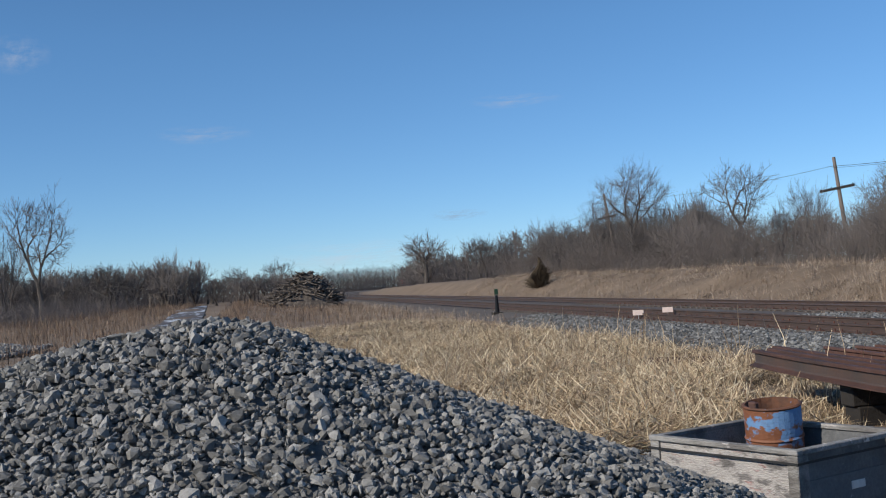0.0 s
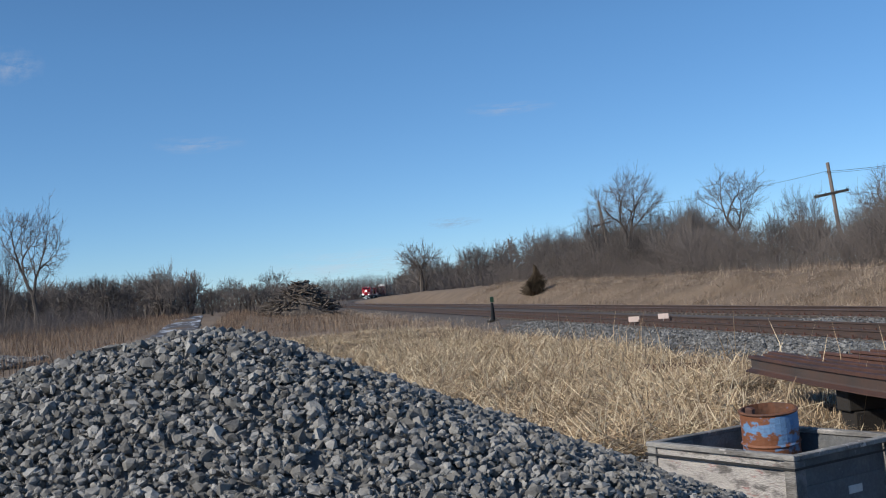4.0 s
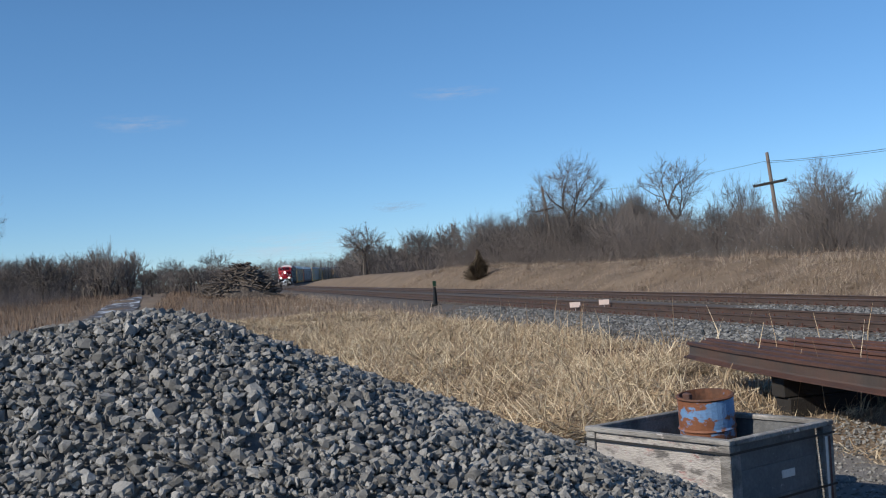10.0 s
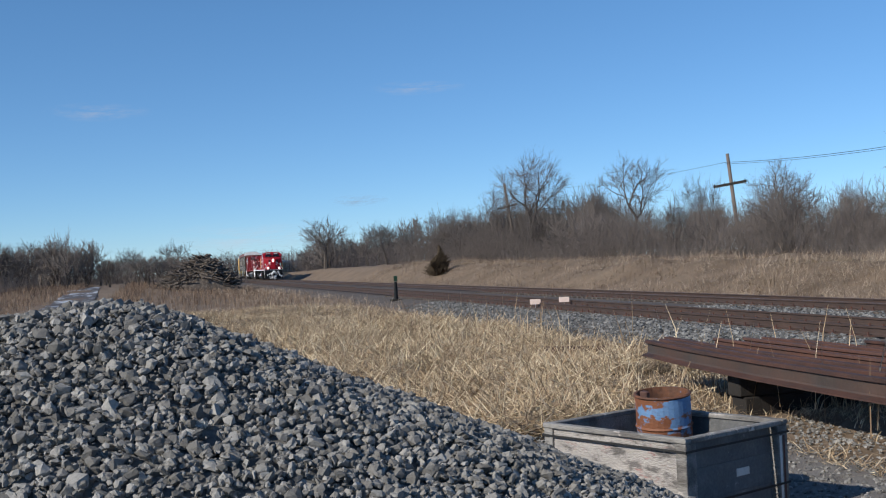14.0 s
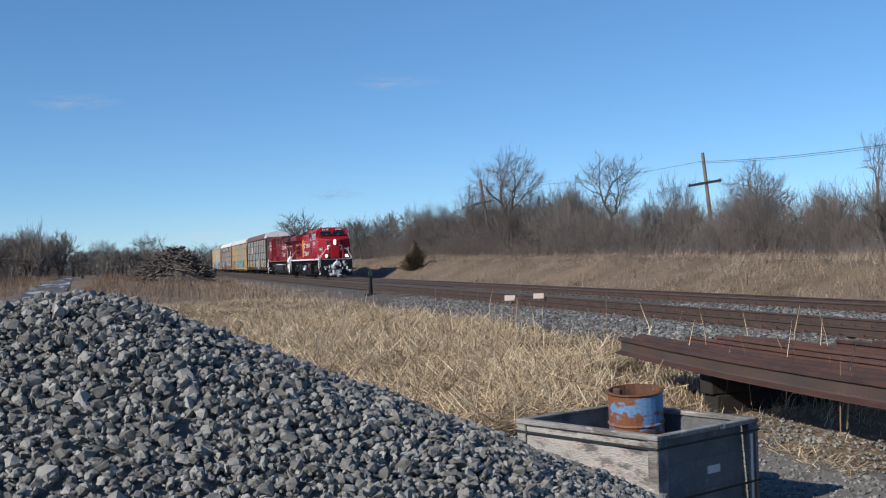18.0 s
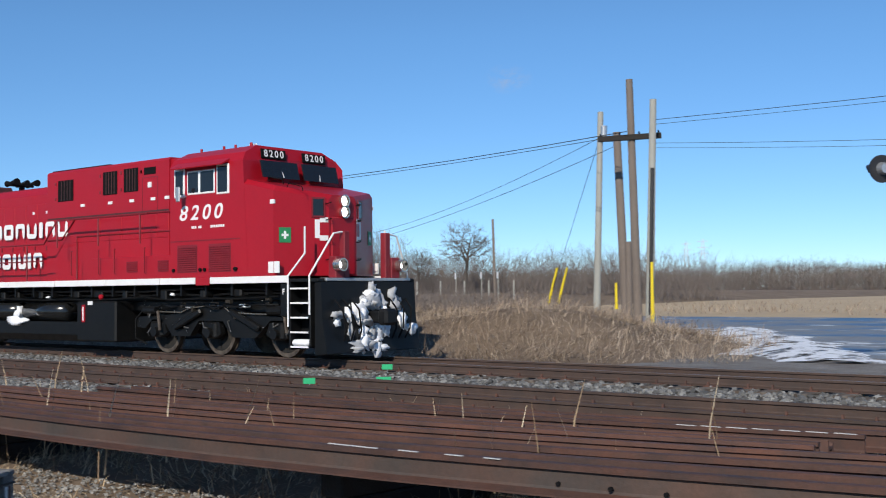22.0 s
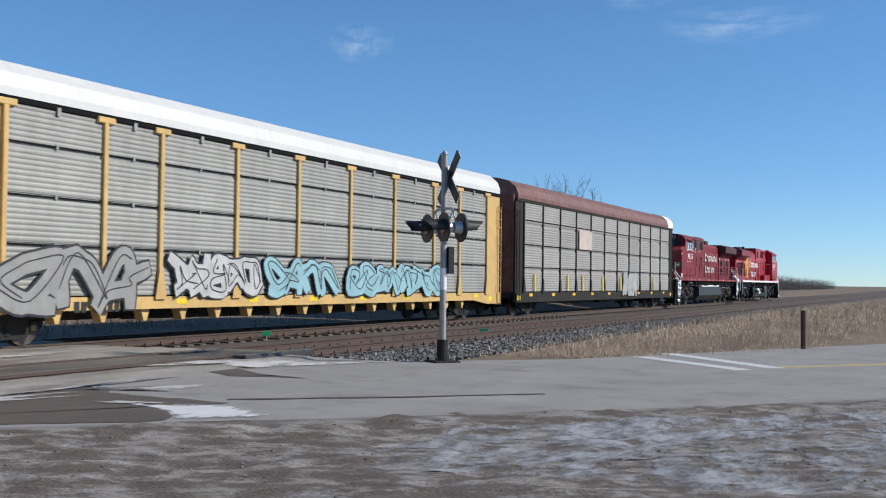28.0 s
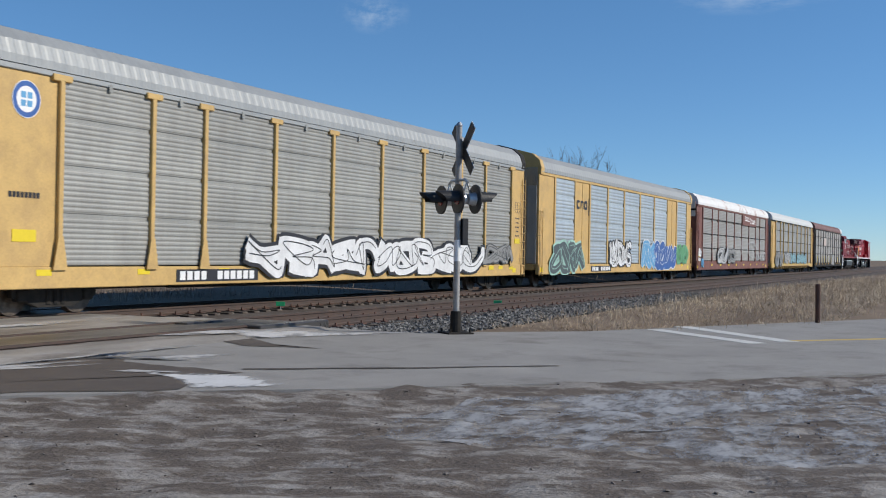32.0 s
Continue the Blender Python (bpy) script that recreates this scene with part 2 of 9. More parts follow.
M_GALV_OLD = material("weathered_panel", (0.365, 0.36, 0.345), 0.55, metal=0.15, var=0.22, scale=1.4, fine=25, bump=0.06, second=(0.25, 0.235, 0.215), amount=0.46, second_scale=0.7, sharp=0.25, per_object=0.15)
M_ROOF_WHITE = material("white_metal_roof", (0.60, 0.61, 0.60), 0.5, var=0.1, scale=1.5, fine=15, bump=0.05)
M_ROOF_GREY = material("grey_metal_roof", (0.31, 0.325, 0.33), 0.55, metal=0.2, var=0.15, scale=1.2, fine=15, bump=0.05, per_object=0.08)
M_ROOF_RUST = material("rusty_brown_roof", (0.15, 0.065, 0.055), 0.6, var=0.25, scale=1.2, fine=15, second=(0.28, 0.16, 0.14), amount=0.36, second_scale=2.0, sharp=0.2)
M_ROOF_PEEL = material("peeling_white_roof", (0.74, 0.74, 0.73), 0.55, var=0.12, scale=1.5, fine=15, second=(0.30, 0.12, 0.08), amount=0.36, second_scale=0.7, sharp=0.07)
M_OXIDE = material("brown_oxide_paint", (0.155, 0.055, 0.042), 0.65, var=0.25, scale=2, fine=20, second=(0.23, 0.12, 0.095), amount=0.38, second_scale=2.5, sharp=0.2)
M_RUST = material("rusted_rail_steel", (0.112, 0.047, 0.031), 0.75, var=0.35, scale=3, fine=40, bump=0.2, second=(0.055, 0.033, 0.028), amount=0.5, second_scale=2.0, sharp=0.2, per_object=0.55)
M_RAILTOP = material("worn_rail_head", (0.22, 0.15, 0.11), 0.4, metal=0.6, var=0.25, scale=3, fine=30, bump=0.05)
M_TIE = material("weathered_tie", (0.085, 0.065, 0.052), 0.9, var=0.35, scale=4, fine=40, bump=0.5, second=(0.17, 0.15, 0.13), amount=0.45, second_scale=3, per_object=0.4, stretch=(1, 0.25, 1))
M_TIMBER = material("dark_timber_block", (0.022, 0.019, 0.017), 0.9, var=0.35, scale=4, fine=40, bump=0.5, per_object=0.2)
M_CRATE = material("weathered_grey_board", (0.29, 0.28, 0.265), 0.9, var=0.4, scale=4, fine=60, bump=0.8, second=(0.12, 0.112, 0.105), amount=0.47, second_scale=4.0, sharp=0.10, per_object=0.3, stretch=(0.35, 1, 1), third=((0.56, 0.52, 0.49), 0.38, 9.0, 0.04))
M_CRATE_RED = material("board_with_red_paint", (0.40, 0.375, 0.355), 0.85, var=0.45, scale=5, fine=60, bump=0.8, second=(0.30, 0.15, 0.14), amount=0.37, second_scale=12, sharp=0.05, stretch=(0.5, 1, 1.3), third=((0.15, 0.14, 0.135), 0.44, 7.0, 0.05))
M_DRUM = material("rusty_blue_drum", (0.13, 0.25, 0.44), 0.65, var=0.2, scale=4, fine=30, bump=0.3, second=(0.20, 0.075, 0.034), amount=0.52, second_scale=3.4, sharp=0.02, stretch=(1, 1, 1.6), third=((0.105, 0.05, 0.032), 0.40, 3.0, 0.06))
M_DRUM_RUST = material("rusted_drum_top", (0.20, 0.078, 0.036), 0.75, var=0.35, scale=5, fine=30, bump=0.35, second=(0.10, 0.048, 0.03), amount=0.5, second_scale=4.0, sharp=0.1, third=((0.12, 0.22, 0.40), 0.36, 6.0, 0.03))
M_STRAP = material("black_strap", (0.02, 0.02, 0.02), 0.6, var=0.2)
M_ASPHALT = material("grey_asphalt", (0.262, 0.252, 0.238), 0.9, var=0.2, scale=1.2, fine=50, bump=0.35, second=(0.32, 0.312, 0.30), amount=0.5, second_scale=0.4, sharp=0.3, third=((0.18, 0.168, 0.155), 0.36, 0.9, 0.12))
M_PANEL = material("wet_muddy_panel", (0.15, 0.132, 0.115), 0.45, var=0.35, scale=2, fine=30, bump=0.2, second=(0.05, 0.046, 0.044), amount=0.5, second_scale=0.6, sharp=0.06, stretch=(0.4, 1.2, 1))
M_BAR_SHADE = material("shadow_bar_dark", (0.05, 0.046, 0.044), 0.3, var=0.25, scale=2, fine=40, bump=0.12)
# second: the sky's blue reflection on wet ice, put into the base colour
M_ICY = material("icy_asphalt_sky_blue", (0.20, 0.19, 0.178), 0.5, var=0.45, scale=0.8, fine=8, bump=0.15, second=(0.05, 0.125, 0.245), amount=0.45, second_scale=0.34, sharp=0.05, stretch=(0.55, 0.7, 1), third=((0.70, 0.72, 0.74), 0.38, 0.6, 0.04))
M_CROSSING = material("muddy_wet_crossing", (0.30, 0.278, 0.252), 0.6, var=0.4, scale=2.0, fine=30, bump=0.3, second=(0.14, 0.12, 0.103), amount=0.43, second_scale=0.7, sharp=0.07, stretch=(0.35, 1.3, 1), third=((0.40, 0.39, 0.38), 0.38, 0.9, 0.07))
M_LINE = material("worn_white_line", (0.62, 0.62, 0.60), 0.7, var=0.2, scale=6, fine=30)
M_LINE_Y = material("worn_yellow_line", (0.55, 0.40, 0.12), 0.7, var=0.2, scale=6, fine=30)
M_MUD = material("frozen_mud_lot", (0.128, 0.104, 0.086), 0.88, var=0.55, scale=3.0, fine=30, bump=1.0, second=(0.235, 0.218, 0.20), amount=0.47, second_scale=3.0, sharp=0.05, stretch=(0.75, 1.2, 1), third=((0.36, 0.352, 0.345), 0.38, 1.6, 0.08))
M_CLOD = material("pale_frozen_clod", (0.17, 0.15, 0.135), 0.9, var=0.4, scale=3, fine=30, bump=0.3)
M_GRAVEL = material("fine_gravel", (0.21, 0.20, 0.19), 0.9, var=0.4, scale=8, fine=45, bump=0.8, second=(0.12, 0.10, 0.085), amount=0.45, second_scale=1.1, sharp=0.2)
M_BED = material("dirty_ballast_bed", (0.105, 0.092, 0.082), 0.95, var=0.45, scale=3, fine=14, bump=0.8, second=(0.075, 0.055, 0.044), amount=0.48, second_scale=0.35, sharp=0.2)
M_GRASS = material("dry_grass_ground", (0.215, 0.158, 0.108), 0.95, var=0.35, scale=0.8, fine=9.0, bump=0.6, second=(0.14, 0.098, 0.064), amount=0.47, second_scale=0.3, sharp=0.2)
M_WOOD_POLE = material("weathered_pole_wood", (0.17, 0.14, 0.12), 0.9, var=0.3, scale=3, fine=30, bump=0.4, per_object=0.3, stretch=(1, 1, 0.2))
M_POLE_GREY = material("pale_grey_pole_wood", (0.34, 0.34, 0.31), 0.9, var=0.2, scale=3, fine=30, bump=0.3, stretch=(1, 1, 0.2))
M_ALU = material("aluminium_mast", (0.50, 0.52, 0.54), 0.4, metal=0.7, var=0.12, scale=4, fine=30)
M_MAST = material("dull_steel_mast", (0.36, 0.35, 0.34), 0.55, metal=0.3, var=0.25, scale=4, fine=30, second=(0.20, 0.16, 0.13), amount=0.36, second_scale=3.0, sharp=0.15)
M_SIGNAL = material("black_signal_paint", (0.018, 0.018, 0.02), 0.5, var=0.2)
M_REDLENS = material("red_signal_lens", (0.16, 0.008, 0.01), 0.2, var=0.0, bump=0)
M_REDLIT = material("lit_red_lens", (0.9, 0.03, 0.04), 0.3, var=0.0, bump=0, emission=1.6)
M_HIVIS = material("yellow_guard", (0.72, 0.55, 0.02), 0.5, var=0.1)
M_MARK_GREEN = material("green_marker", (0.02, 0.42, 0.17), 0.6, var=0.1)
M_MARK_PINK = material("pale_pink_marker", (0.72, 0.57, 0.50), 0.6, var=0.15)
M_CABLE = material("black_cable", (0.02, 0.02, 0.022), 0.6, var=0.1)
M_HUT_GREY = material("grey_sheet_metal", (0.40, 0.41, 0.42), 0.5, metal=0.2, var=0.15, scale=1.5, fine=20, bump=0.05)
M_CONCRETE_FOOT = material("grey_concrete", (0.30, 0.29, 0.28), 0.9, var=0.2, scale=6, fine=40, bump=0.2)
M_HUT = material("white_cabinet_paint", (0.86, 0.87, 0.87), 0.5, var=0.08, scale=2, fine=20)
M_BARK = material("grey_brown_bark", (0.095, 0.08, 0.069), 0.95, var=0.3, scale=4, fine=20, bump=0.3, per_object=0.35)
M_TWIG = material("winter_twigs", (0.142, 0.123, 0.113), 0.95, var=0.25, scale=2, fine=10, bump=0.0, per_object=0.4)
M_BRUSH = material("brown_brush_twigs", (0.150, 0.127, 0.115), 0.95, var=0.4, scale=0.4, fine=6, bump=0.0, per_object=0.3)
M_CEDAR = material("dark_cedar_foliage", (0.06, 0.042, 0.025), 0.95, var=0.4, scale=3, fine=12, bump=0.0)
M_PINE = material("far_evergreen", (0.034, 0.036, 0.024), 0.95, var=0.4, scale=1, fine=6, bump=0.0)


def blade_material(name, a, b, c, grain=0.0, patch=None):
    """Loose pieces that differ one from another; grain: relief on each."""
    m = bpy.data.materials.new(name)
    m.use_nodes = True
    n, l = m.node_tree.nodes, m.node_tree.links
    geo, ramp = n.new("ShaderNodeNewGeometry"), n.new("ShaderNodeValToRGB")
    e = ramp.color_ramp.elements
    e[0].color, e[1].color = (*a, 1), (*c, 1)
    e.new(0.5).color = (*b, 1)
    l.new(geo.outputs["Random Per Island"], ramp.inputs[0])
    l.new(ramp.outputs[0], n["Principled BSDF"].inputs["Base Color"])
    n["Principled BSDF"].inputs["Roughness"].default_value = 0.85
    if patch:
        tc, nz, rp, mx = n.new("ShaderNodeTexCoord"), n.new("ShaderNodeTexNoise"), n.new("ShaderNodeValToRGB"), n.new("ShaderNodeMix")
        nz.inputs["Scale"].default_value, nz.inputs["Detail"].default_value = patch[1], 4.0
        rp.color_ramp.elements[0].position, rp.color_ramp.elements[1].position = 0.46, 0.66
        rp.color_ramp.elements[1].color = (patch[2], patch[2], patch[2], 1)
        l.new(tc.outputs["Object"], nz.inputs["Vector"])
        l.new(nz.outputs["Fac"], rp.inputs[0])
        mx.data_type = "RGBA"
        l.new(rp.outputs[0], mx.inputs[0])
        l.new(ramp.outputs[0], mx.inputs[6])
        mx.inputs[7].default_value = (*patch[0], 1)
        l.new(mx.outputs[2], n["Principled BSDF"].inputs["Base Color"])
    if grain:
        tc, nz, bp, mx = n.new("ShaderNodeTexCoord"), n.new("ShaderNodeTexNoise"), n.new("ShaderNodeBump"), n.new("ShaderNodeMix")
        nz.inputs["Scale"].default_value, nz.inputs["Detail"].default_value, nz.inputs["Roughness"].default_value = grain, 5.0, 0.7
        bp.inputs["Strength"].default_value, bp.inputs["Distance"].default_value = 0.6, 0.012
        l.new(tc.outputs["Object"], nz.inputs["Vector"])
        l.new(nz.outputs["Fac"], bp.inputs["Height"])
        l.new(bp.outputs[0], n["Principled BSDF"].inputs["Normal"])
        mx.data_type, mx.blend_type = "RGBA", "OVERLAY"
        mx.inputs[0].default_value = 0.55
        l.new(ramp.outputs[0], mx.inputs[6])
        l.new(nz.outputs["Fac"], mx.inputs[7])
        l.new(mx.outputs[2], n["Principled BSDF"].inputs["Base Color"])
    return m


def patch_material(name, color, rough, scale, cover, soft=0.05, stretch=(1, 1, 1)):
    """A thin broken film, frost, slush or damp, that breaks up towards its edge (the mesh's "fade" falls to 0 there)."""
    m = material(name, color, rough, var=0.2, scale=3, fine=30, bump=0.2)
    n, l = m.node_tree.nodes, m.node_tree.links
    tc, mp, nz, rp = n.new("ShaderNodeTexCoord"), n.new("ShaderNodeMapping"), n.new("ShaderNodeTexNoise"), n.new("ShaderNodeValToRGB")
    at, ml, ad = n.new("ShaderNodeAttribute"), n.new("ShaderNodeMath"), n.new("ShaderNodeMath")
    at.attribute_name, ml.operation, ad.operation = "fade", "MULTIPLY_ADD", "ADD"
    ml.inputs[1].default_value, ml.inputs[2].default_value = 0.34, -0.26
    mp.inputs["Scale"].default_value = stretch
    mp.inputs["Rotation"].default_value = (0, 0, radians(60))
    nz.inputs["Scale"].default_value, nz.inputs["Detail"].default_value, nz.inputs["Roughness"].default_value = scale, 9.0, 0.68
    rp.color_ramp.elements[0].position, rp.color_ramp.elements[1].position = max(0.0, 1 - cover - soft), min(1.0, 1 - cover + soft)
    l.new(tc.outputs["Object"], mp.inputs[0])
    l.new(mp.outputs[0], nz.inputs["Vector"])
    l.new(at.outputs["Fac"], ml.inputs[0])
    l.new(nz.outputs["Fac"], ad.inputs[0])
    l.new(ml.outputs[0], ad.inputs[1])
    l.new(ad.outputs[0], rp.inputs[0])
    l.new(rp.outputs[0], n["Principled BSDF"].inputs["Alpha"])
    return m


M_SNOW_BROKEN = patch_material("broken_old_snow", (0.78, 0.80, 0.84), 0.6, 1.1, 0.80, 0.04, (1.4, 0.5, 1))
M_SNOW_THIN = patch_material("thin_old_snow", (0.78, 0.80, 0.83), 0.6, 2.6, 0.54, 0.07, (0.8, 1.4, 1))
M_FROST = patch_material("salt_and_frost", (0.52, 0.515, 0.51), 0.7, 1.6, 0.52, 0.12, (0.8, 1.4, 1))
M_FROST_BRIGHT = patch_material("thin_bright_frost", (0.66, 0.665, 0.67), 0.65, 4.5, 0.62, 0.10, (0.8, 1.4, 1))
M_DAMP = patch_material("damp_asphalt", (0.075, 0.066, 0.058), 0.55, 1.3, 0.62, 0.10, (0.8, 1.4, 1))


M_BLADE = blade_material("dry_reed_blades", (0.165, 0.11, 0.066), (0.50, 0.375, 0.235), (0.86, 0.73, 0.52), patch=((0.21, 0.135, 0.08), 0.9, 0.55))
M_BLADE_BANK = blade_material("bank_grass_blades", (0.15, 0.105, 0.078), (0.285, 0.215, 0.155), (0.52, 0.42, 0.32), patch=((0.125, 0.085, 0.06), 0.30, 0.6))
M_BLADE_RED = blade_material("red_brown_weeds", (0.085, 0.052, 0.036), (0.175, 0.115, 0.078), (0.33, 0.235, 0.16))
M_CHIP = blade_material("loose_ballast", (0.118, 0.114, 0.106), (0.210, 0.203, 0.190), (0.345, 0.334, 0.314), grain=60.0)


def text_mesh(body, size, mat, depth=0.004, slope=0.0):
    cu = bpy.data.curves.new("text", "FONT")
    cu.body, cu.size, cu.extrude, cu.align_x, cu.align_y = body, size, depth, "CENTER", "CENTER"
    cu.offset = size * 0.016
    cu.shear = slope
    cu.space_character = 1.2
    ob = bpy.data.objects.new("text", cu)
    scene.collection.objects.link(ob)
    me = bpy.data.meshes.new_from_object(ob.evaluated_get(bpy.context.evaluated_depsgraph_get()))
    bpy.data.objects.remove(ob)
    me.materials.clear()
    me.materials.append(mat)
    return me

M_FROST_MUD = patch_material("frozen_slush", (0.37, 0.372, 0.38), 0.6, 2.3, 0.735, 0.09, (0.7, 1.3, 1))
M_STUBBLE = material("pale_stubble", (0.50, 0.385, 0.245), 0.95, var=0.3, scale=0.12, fine=1.5, bump=0.3, second=(0.36, 0.275, 0.18), amount=0.45, second_scale=0.06, sharp=0.2, stretch=(0.3, 1, 1))
M_BLADE_PALE = blade_material("pale_verge_blades", (0.28, 0.205, 0.13), (0.55, 0.44, 0.305), (0.82, 0.70, 0.53), patch=((0.22, 0.155, 0.10), 0.3, 0.45))
M_BLADE_CREST = blade_material("crest_grass_blades", (0.19, 0.14, 0.10), (0.35, 0.275, 0.205), (0.55, 0.455, 0.35), patch=((0.15, 0.10, 0.07), 0.35, 0.5))
M_RUST_TRACK = material("dark_rusted_rail", (0.078, 0.046, 0.034), 0.7, var=0.3, scale=3, fine=40, bump=0.2, second=(0.045, 0.032, 0.027), amount=0.5, second_scale=2.0, sharp=0.2)
M_BALLAST = blade_material("track_ballast", (0.058, 0.058, 0.058), (0.125, 0.125, 0.123), (0.26, 0.258, 0.25), grain=50.0)
M_CRATE_DARK = material("dark_blue_grey_board", (0.125, 0.13, 0.136), 0.85, var=0.4, scale=3, fine=40, bump=0.5, second=(0.20, 0.20, 0.20), amount=0.40, second_scale=4.0, sharp=0.15, per_object=0.3, third=((0.42, 0.42, 0.42), 0.33, 7.0, 0.05))
M_LOG = material("red_brown_log", (0.085, 0.05, 0.036), 0.9, var=0.35, scale=4, fine=40, bump=0.5)
M_REED_SHADE = material("reed_gap_shade", (0.115, 0.078, 0.046), 0.95, var=0.5, scale=2.0, fine=14.0, bump=0.8, second=(0.21, 0.148, 0.088), amount=0.45, second_scale=1.2, sharp=0.15)


# ---- the lie of the land ----
TRACK_2, TRACK_1, GAUGE = 17.78, 12.78, 1.435     # centre lines of the through track and the near track
CURVE_FROM, CURVE_R = -235.0, 870.0


def track_y(x, centre):
    """The line bends away to the north far to the west."""
    return centre + (min(0.0, x - CURVE_FROM) ** 2) / (2 * CURVE_R)


def smooth_step(a, b, x):
    t = max(0.0, min(1.0, (x - a) / (b - a)))
    return t * t * (3 - 2 * t)


def ground_z(x, y):
    """Height of the earth under everything."""
    yt = y - (track_y(x, 0.0))
    base = -0.26 - 0.36 * smooth_step(-1.0, -5.0, x) * (1 - smooth_step(18.5, 20.5, yt) * smooth_step(-24.0, -15.0, x))
    bed = smooth_step(8.8, 11.4, yt) * (1 - smooth_step(19.4, 21.6, yt)) * (1 - 0.6 * smooth_step(-1, 1, x) * (1 - smooth_step(18, 20, x)))
    z = base * (1 - bed) - 0.30 * bed
    edge = -9.0 - 0.62 * max(0.0, min(45.0, y - 24.0))
    bank = smooth_step(21.0, 27.5, yt) * smooth_step(edge, edge - 8.0, x) * (1 - smooth_step(42.0, 50.0, y) * smooth_step(-62.0, -38.0, x))
    z += bank * (1.2 + 0.5 * smooth_step(-26.0, -60.0, x) + 0.5 * smooth_step(-70.0, -130.0, x))
    z += bank * (0.30 * noise.noise((x * 0.22, y * 0.45, 6.0)) + 0.16 * noise.noise((x * 0.7, y * 0.9, 8.0)))
    z += smooth_step(20.5, 26.0, yt) * 0.55 * smooth_step(34.0, 50.0, x)
    z += smooth_step(24.0, 34.0, x) * smooth_step(1.5, 4.0, y) * (1 - smooth_step(8.0, 11.0, y)) * 0.12
    z += 0.9 * smooth_step(-60, -140, x) * smooth_step(6.0, -4.0, y) * smooth_step(-60.0, -12.0, y)
    z += (0.05 * math.sin(x * 0.7 + y) + 0.06 * math.sin(x * 0.31 - y * 0.9)) * (1 - bed) * smooth_step(0, -4, x)
    far = smooth_step(150, 420, math.hypot(x, y))
    return z * (1 - far) + 0.2 * far


def grid_sheet(xs, ys, height):
    mb = Mesh()
    n = len(xs)
    mb.add([(x, y, height(x, y)) for y in ys for x in xs], [(j * n + i, j * n + i + 1, (j + 1) * n + i + 1, (j + 1) * n + i) for j in range(len(ys) - 1) for i in range(n - 1)])
    return mb


xs = sorted(set([-3000, -2000, -1200, -800, -600, -450] + list(range(-400, -120, 10)) + [i * 1.5 for i in range(-80, 55)] + list(range(84, 400, 12)) + [450, 700, 1200, 2000, 3000]))
ys = sorted(set([-3000, -1500, -800, -400, -200, -100, -60, -40, -30] + [i * 1.0 for i in range(-24, 60)] + list(range(60, 140, 8)) + [200, 300, 450, 800, 1500, 3000]))
thing("ground", "dry winter grass and bare earth to the horizon", "ground", kind="structure", mb=grid_sheet(xs, ys, ground_z), mat=M_GRASS, smooth=True)


def blob(cx, cy, rx, ry, turn, seed, z, n=36, rag=0.22):
    """A ragged flat patch."""
    r = random.Random(seed)
    ph = [r.uniform(0, 6.28) for _ in range(5)]
    c, s = math.cos(radians(turn)), math.sin(radians(turn))
    ring = []
    for k in range(n):
        t = 2 * math.pi * k / n
        q = 1 + rag * (0.6 * math.sin(2 * t + ph[0]) + 0.5 * math.sin(3 * t + ph[1]) + 0.5 * math.sin(5 * t + ph[2]) + 0.4 * math.sin(9 * t + ph[3]) + 0.3 * math.sin(14 * t + ph[4]))
        u, v = rx * q * math.cos(t), ry * q * math.sin(t)
        ring.append((cx + u * c - v * s, cy + u * s + v * c))
    return faded(ring, (cx, cy), z if callable(z) else (lambda x, y: z))


def faded(ring, centre, height):
    """Fills a ragged ring; "fade" runs from 1 inside to 0 at the rim."""
    n, (cx, cy) = len(ring), centre
    pts = [(cx, cy)] + [(cx + (x - cx) * 0.55, cy + (y - cy) * 0.55) for x, y in ring] + ring
    mb = Mesh()
    mb.add([(x, y, height(x, y)) for x, y in pts], [(0, k + 1, (k + 1) % n + 1) for k in range(n)] + [(k + 1, n + k + 1, n + (k + 1) % n + 1, (k + 1) % n + 1) for k in range(n)])
    mb.fade = [1.0] * (n + 1) + [0.0] * n
    return mb


def slab(outline, z, thick=0.12):
    return Mesh().prism(outline, "z", z - thick, z)


# the road crosses the tracks aslant and runs off to the south-east
ROAD_Z = -0.12
road = thing("road", "grey worn asphalt road with frost and damp patches", "road", kind="structure",
             mb=slab([(1.8, 10.9), (7.6, 9.6), (9.8, 7.5), (10.7, 6.4), (14.05, 3.02), (16.8, 0.7), (30, -12), (60, -40), (68, -33), (36, -2.6), (32.0, 1.9), (29.0, 3.4), (21.6, 7.0), (19.0, 9.6), (19.2, 11.6), (2.2, 11.6)], ROAD_Z), mat=M_ASPHALT)
def apron(label, x0, x1, y0, y1, z, mat):
    """Paving beside the rails that breaks off in a ragged slope at its ends."""
    n, m = int((x1 - x0) / 0.3), max(3, int((y1 - y0) / 0.3))
    edge = lambda x, y: min(x - x0, x1 - x) - 0.7 - 0.7 * noise.noise((x * 0.7, y * 0.9, 4.0))
    thing("crossing_apron", label, "road", kind="structure", smooth=True, mat=mat, mb=grid_sheet([x0 + (x1 - x0) * i / n for i in range(n + 1)], [y0 + (y1 - y0) * j / m for j in range(m + 1)], lambda x, y: z - 0.35 * (1 - smooth_step(-0.7, 0.7, edge(x, y))) + 0.012 * noise.noise((x * 2, y * 2, 1.0)) - 0.10 * (1 - smooth_step(0.0, 0.5, y - y0)) * (y0 < 11.5)))


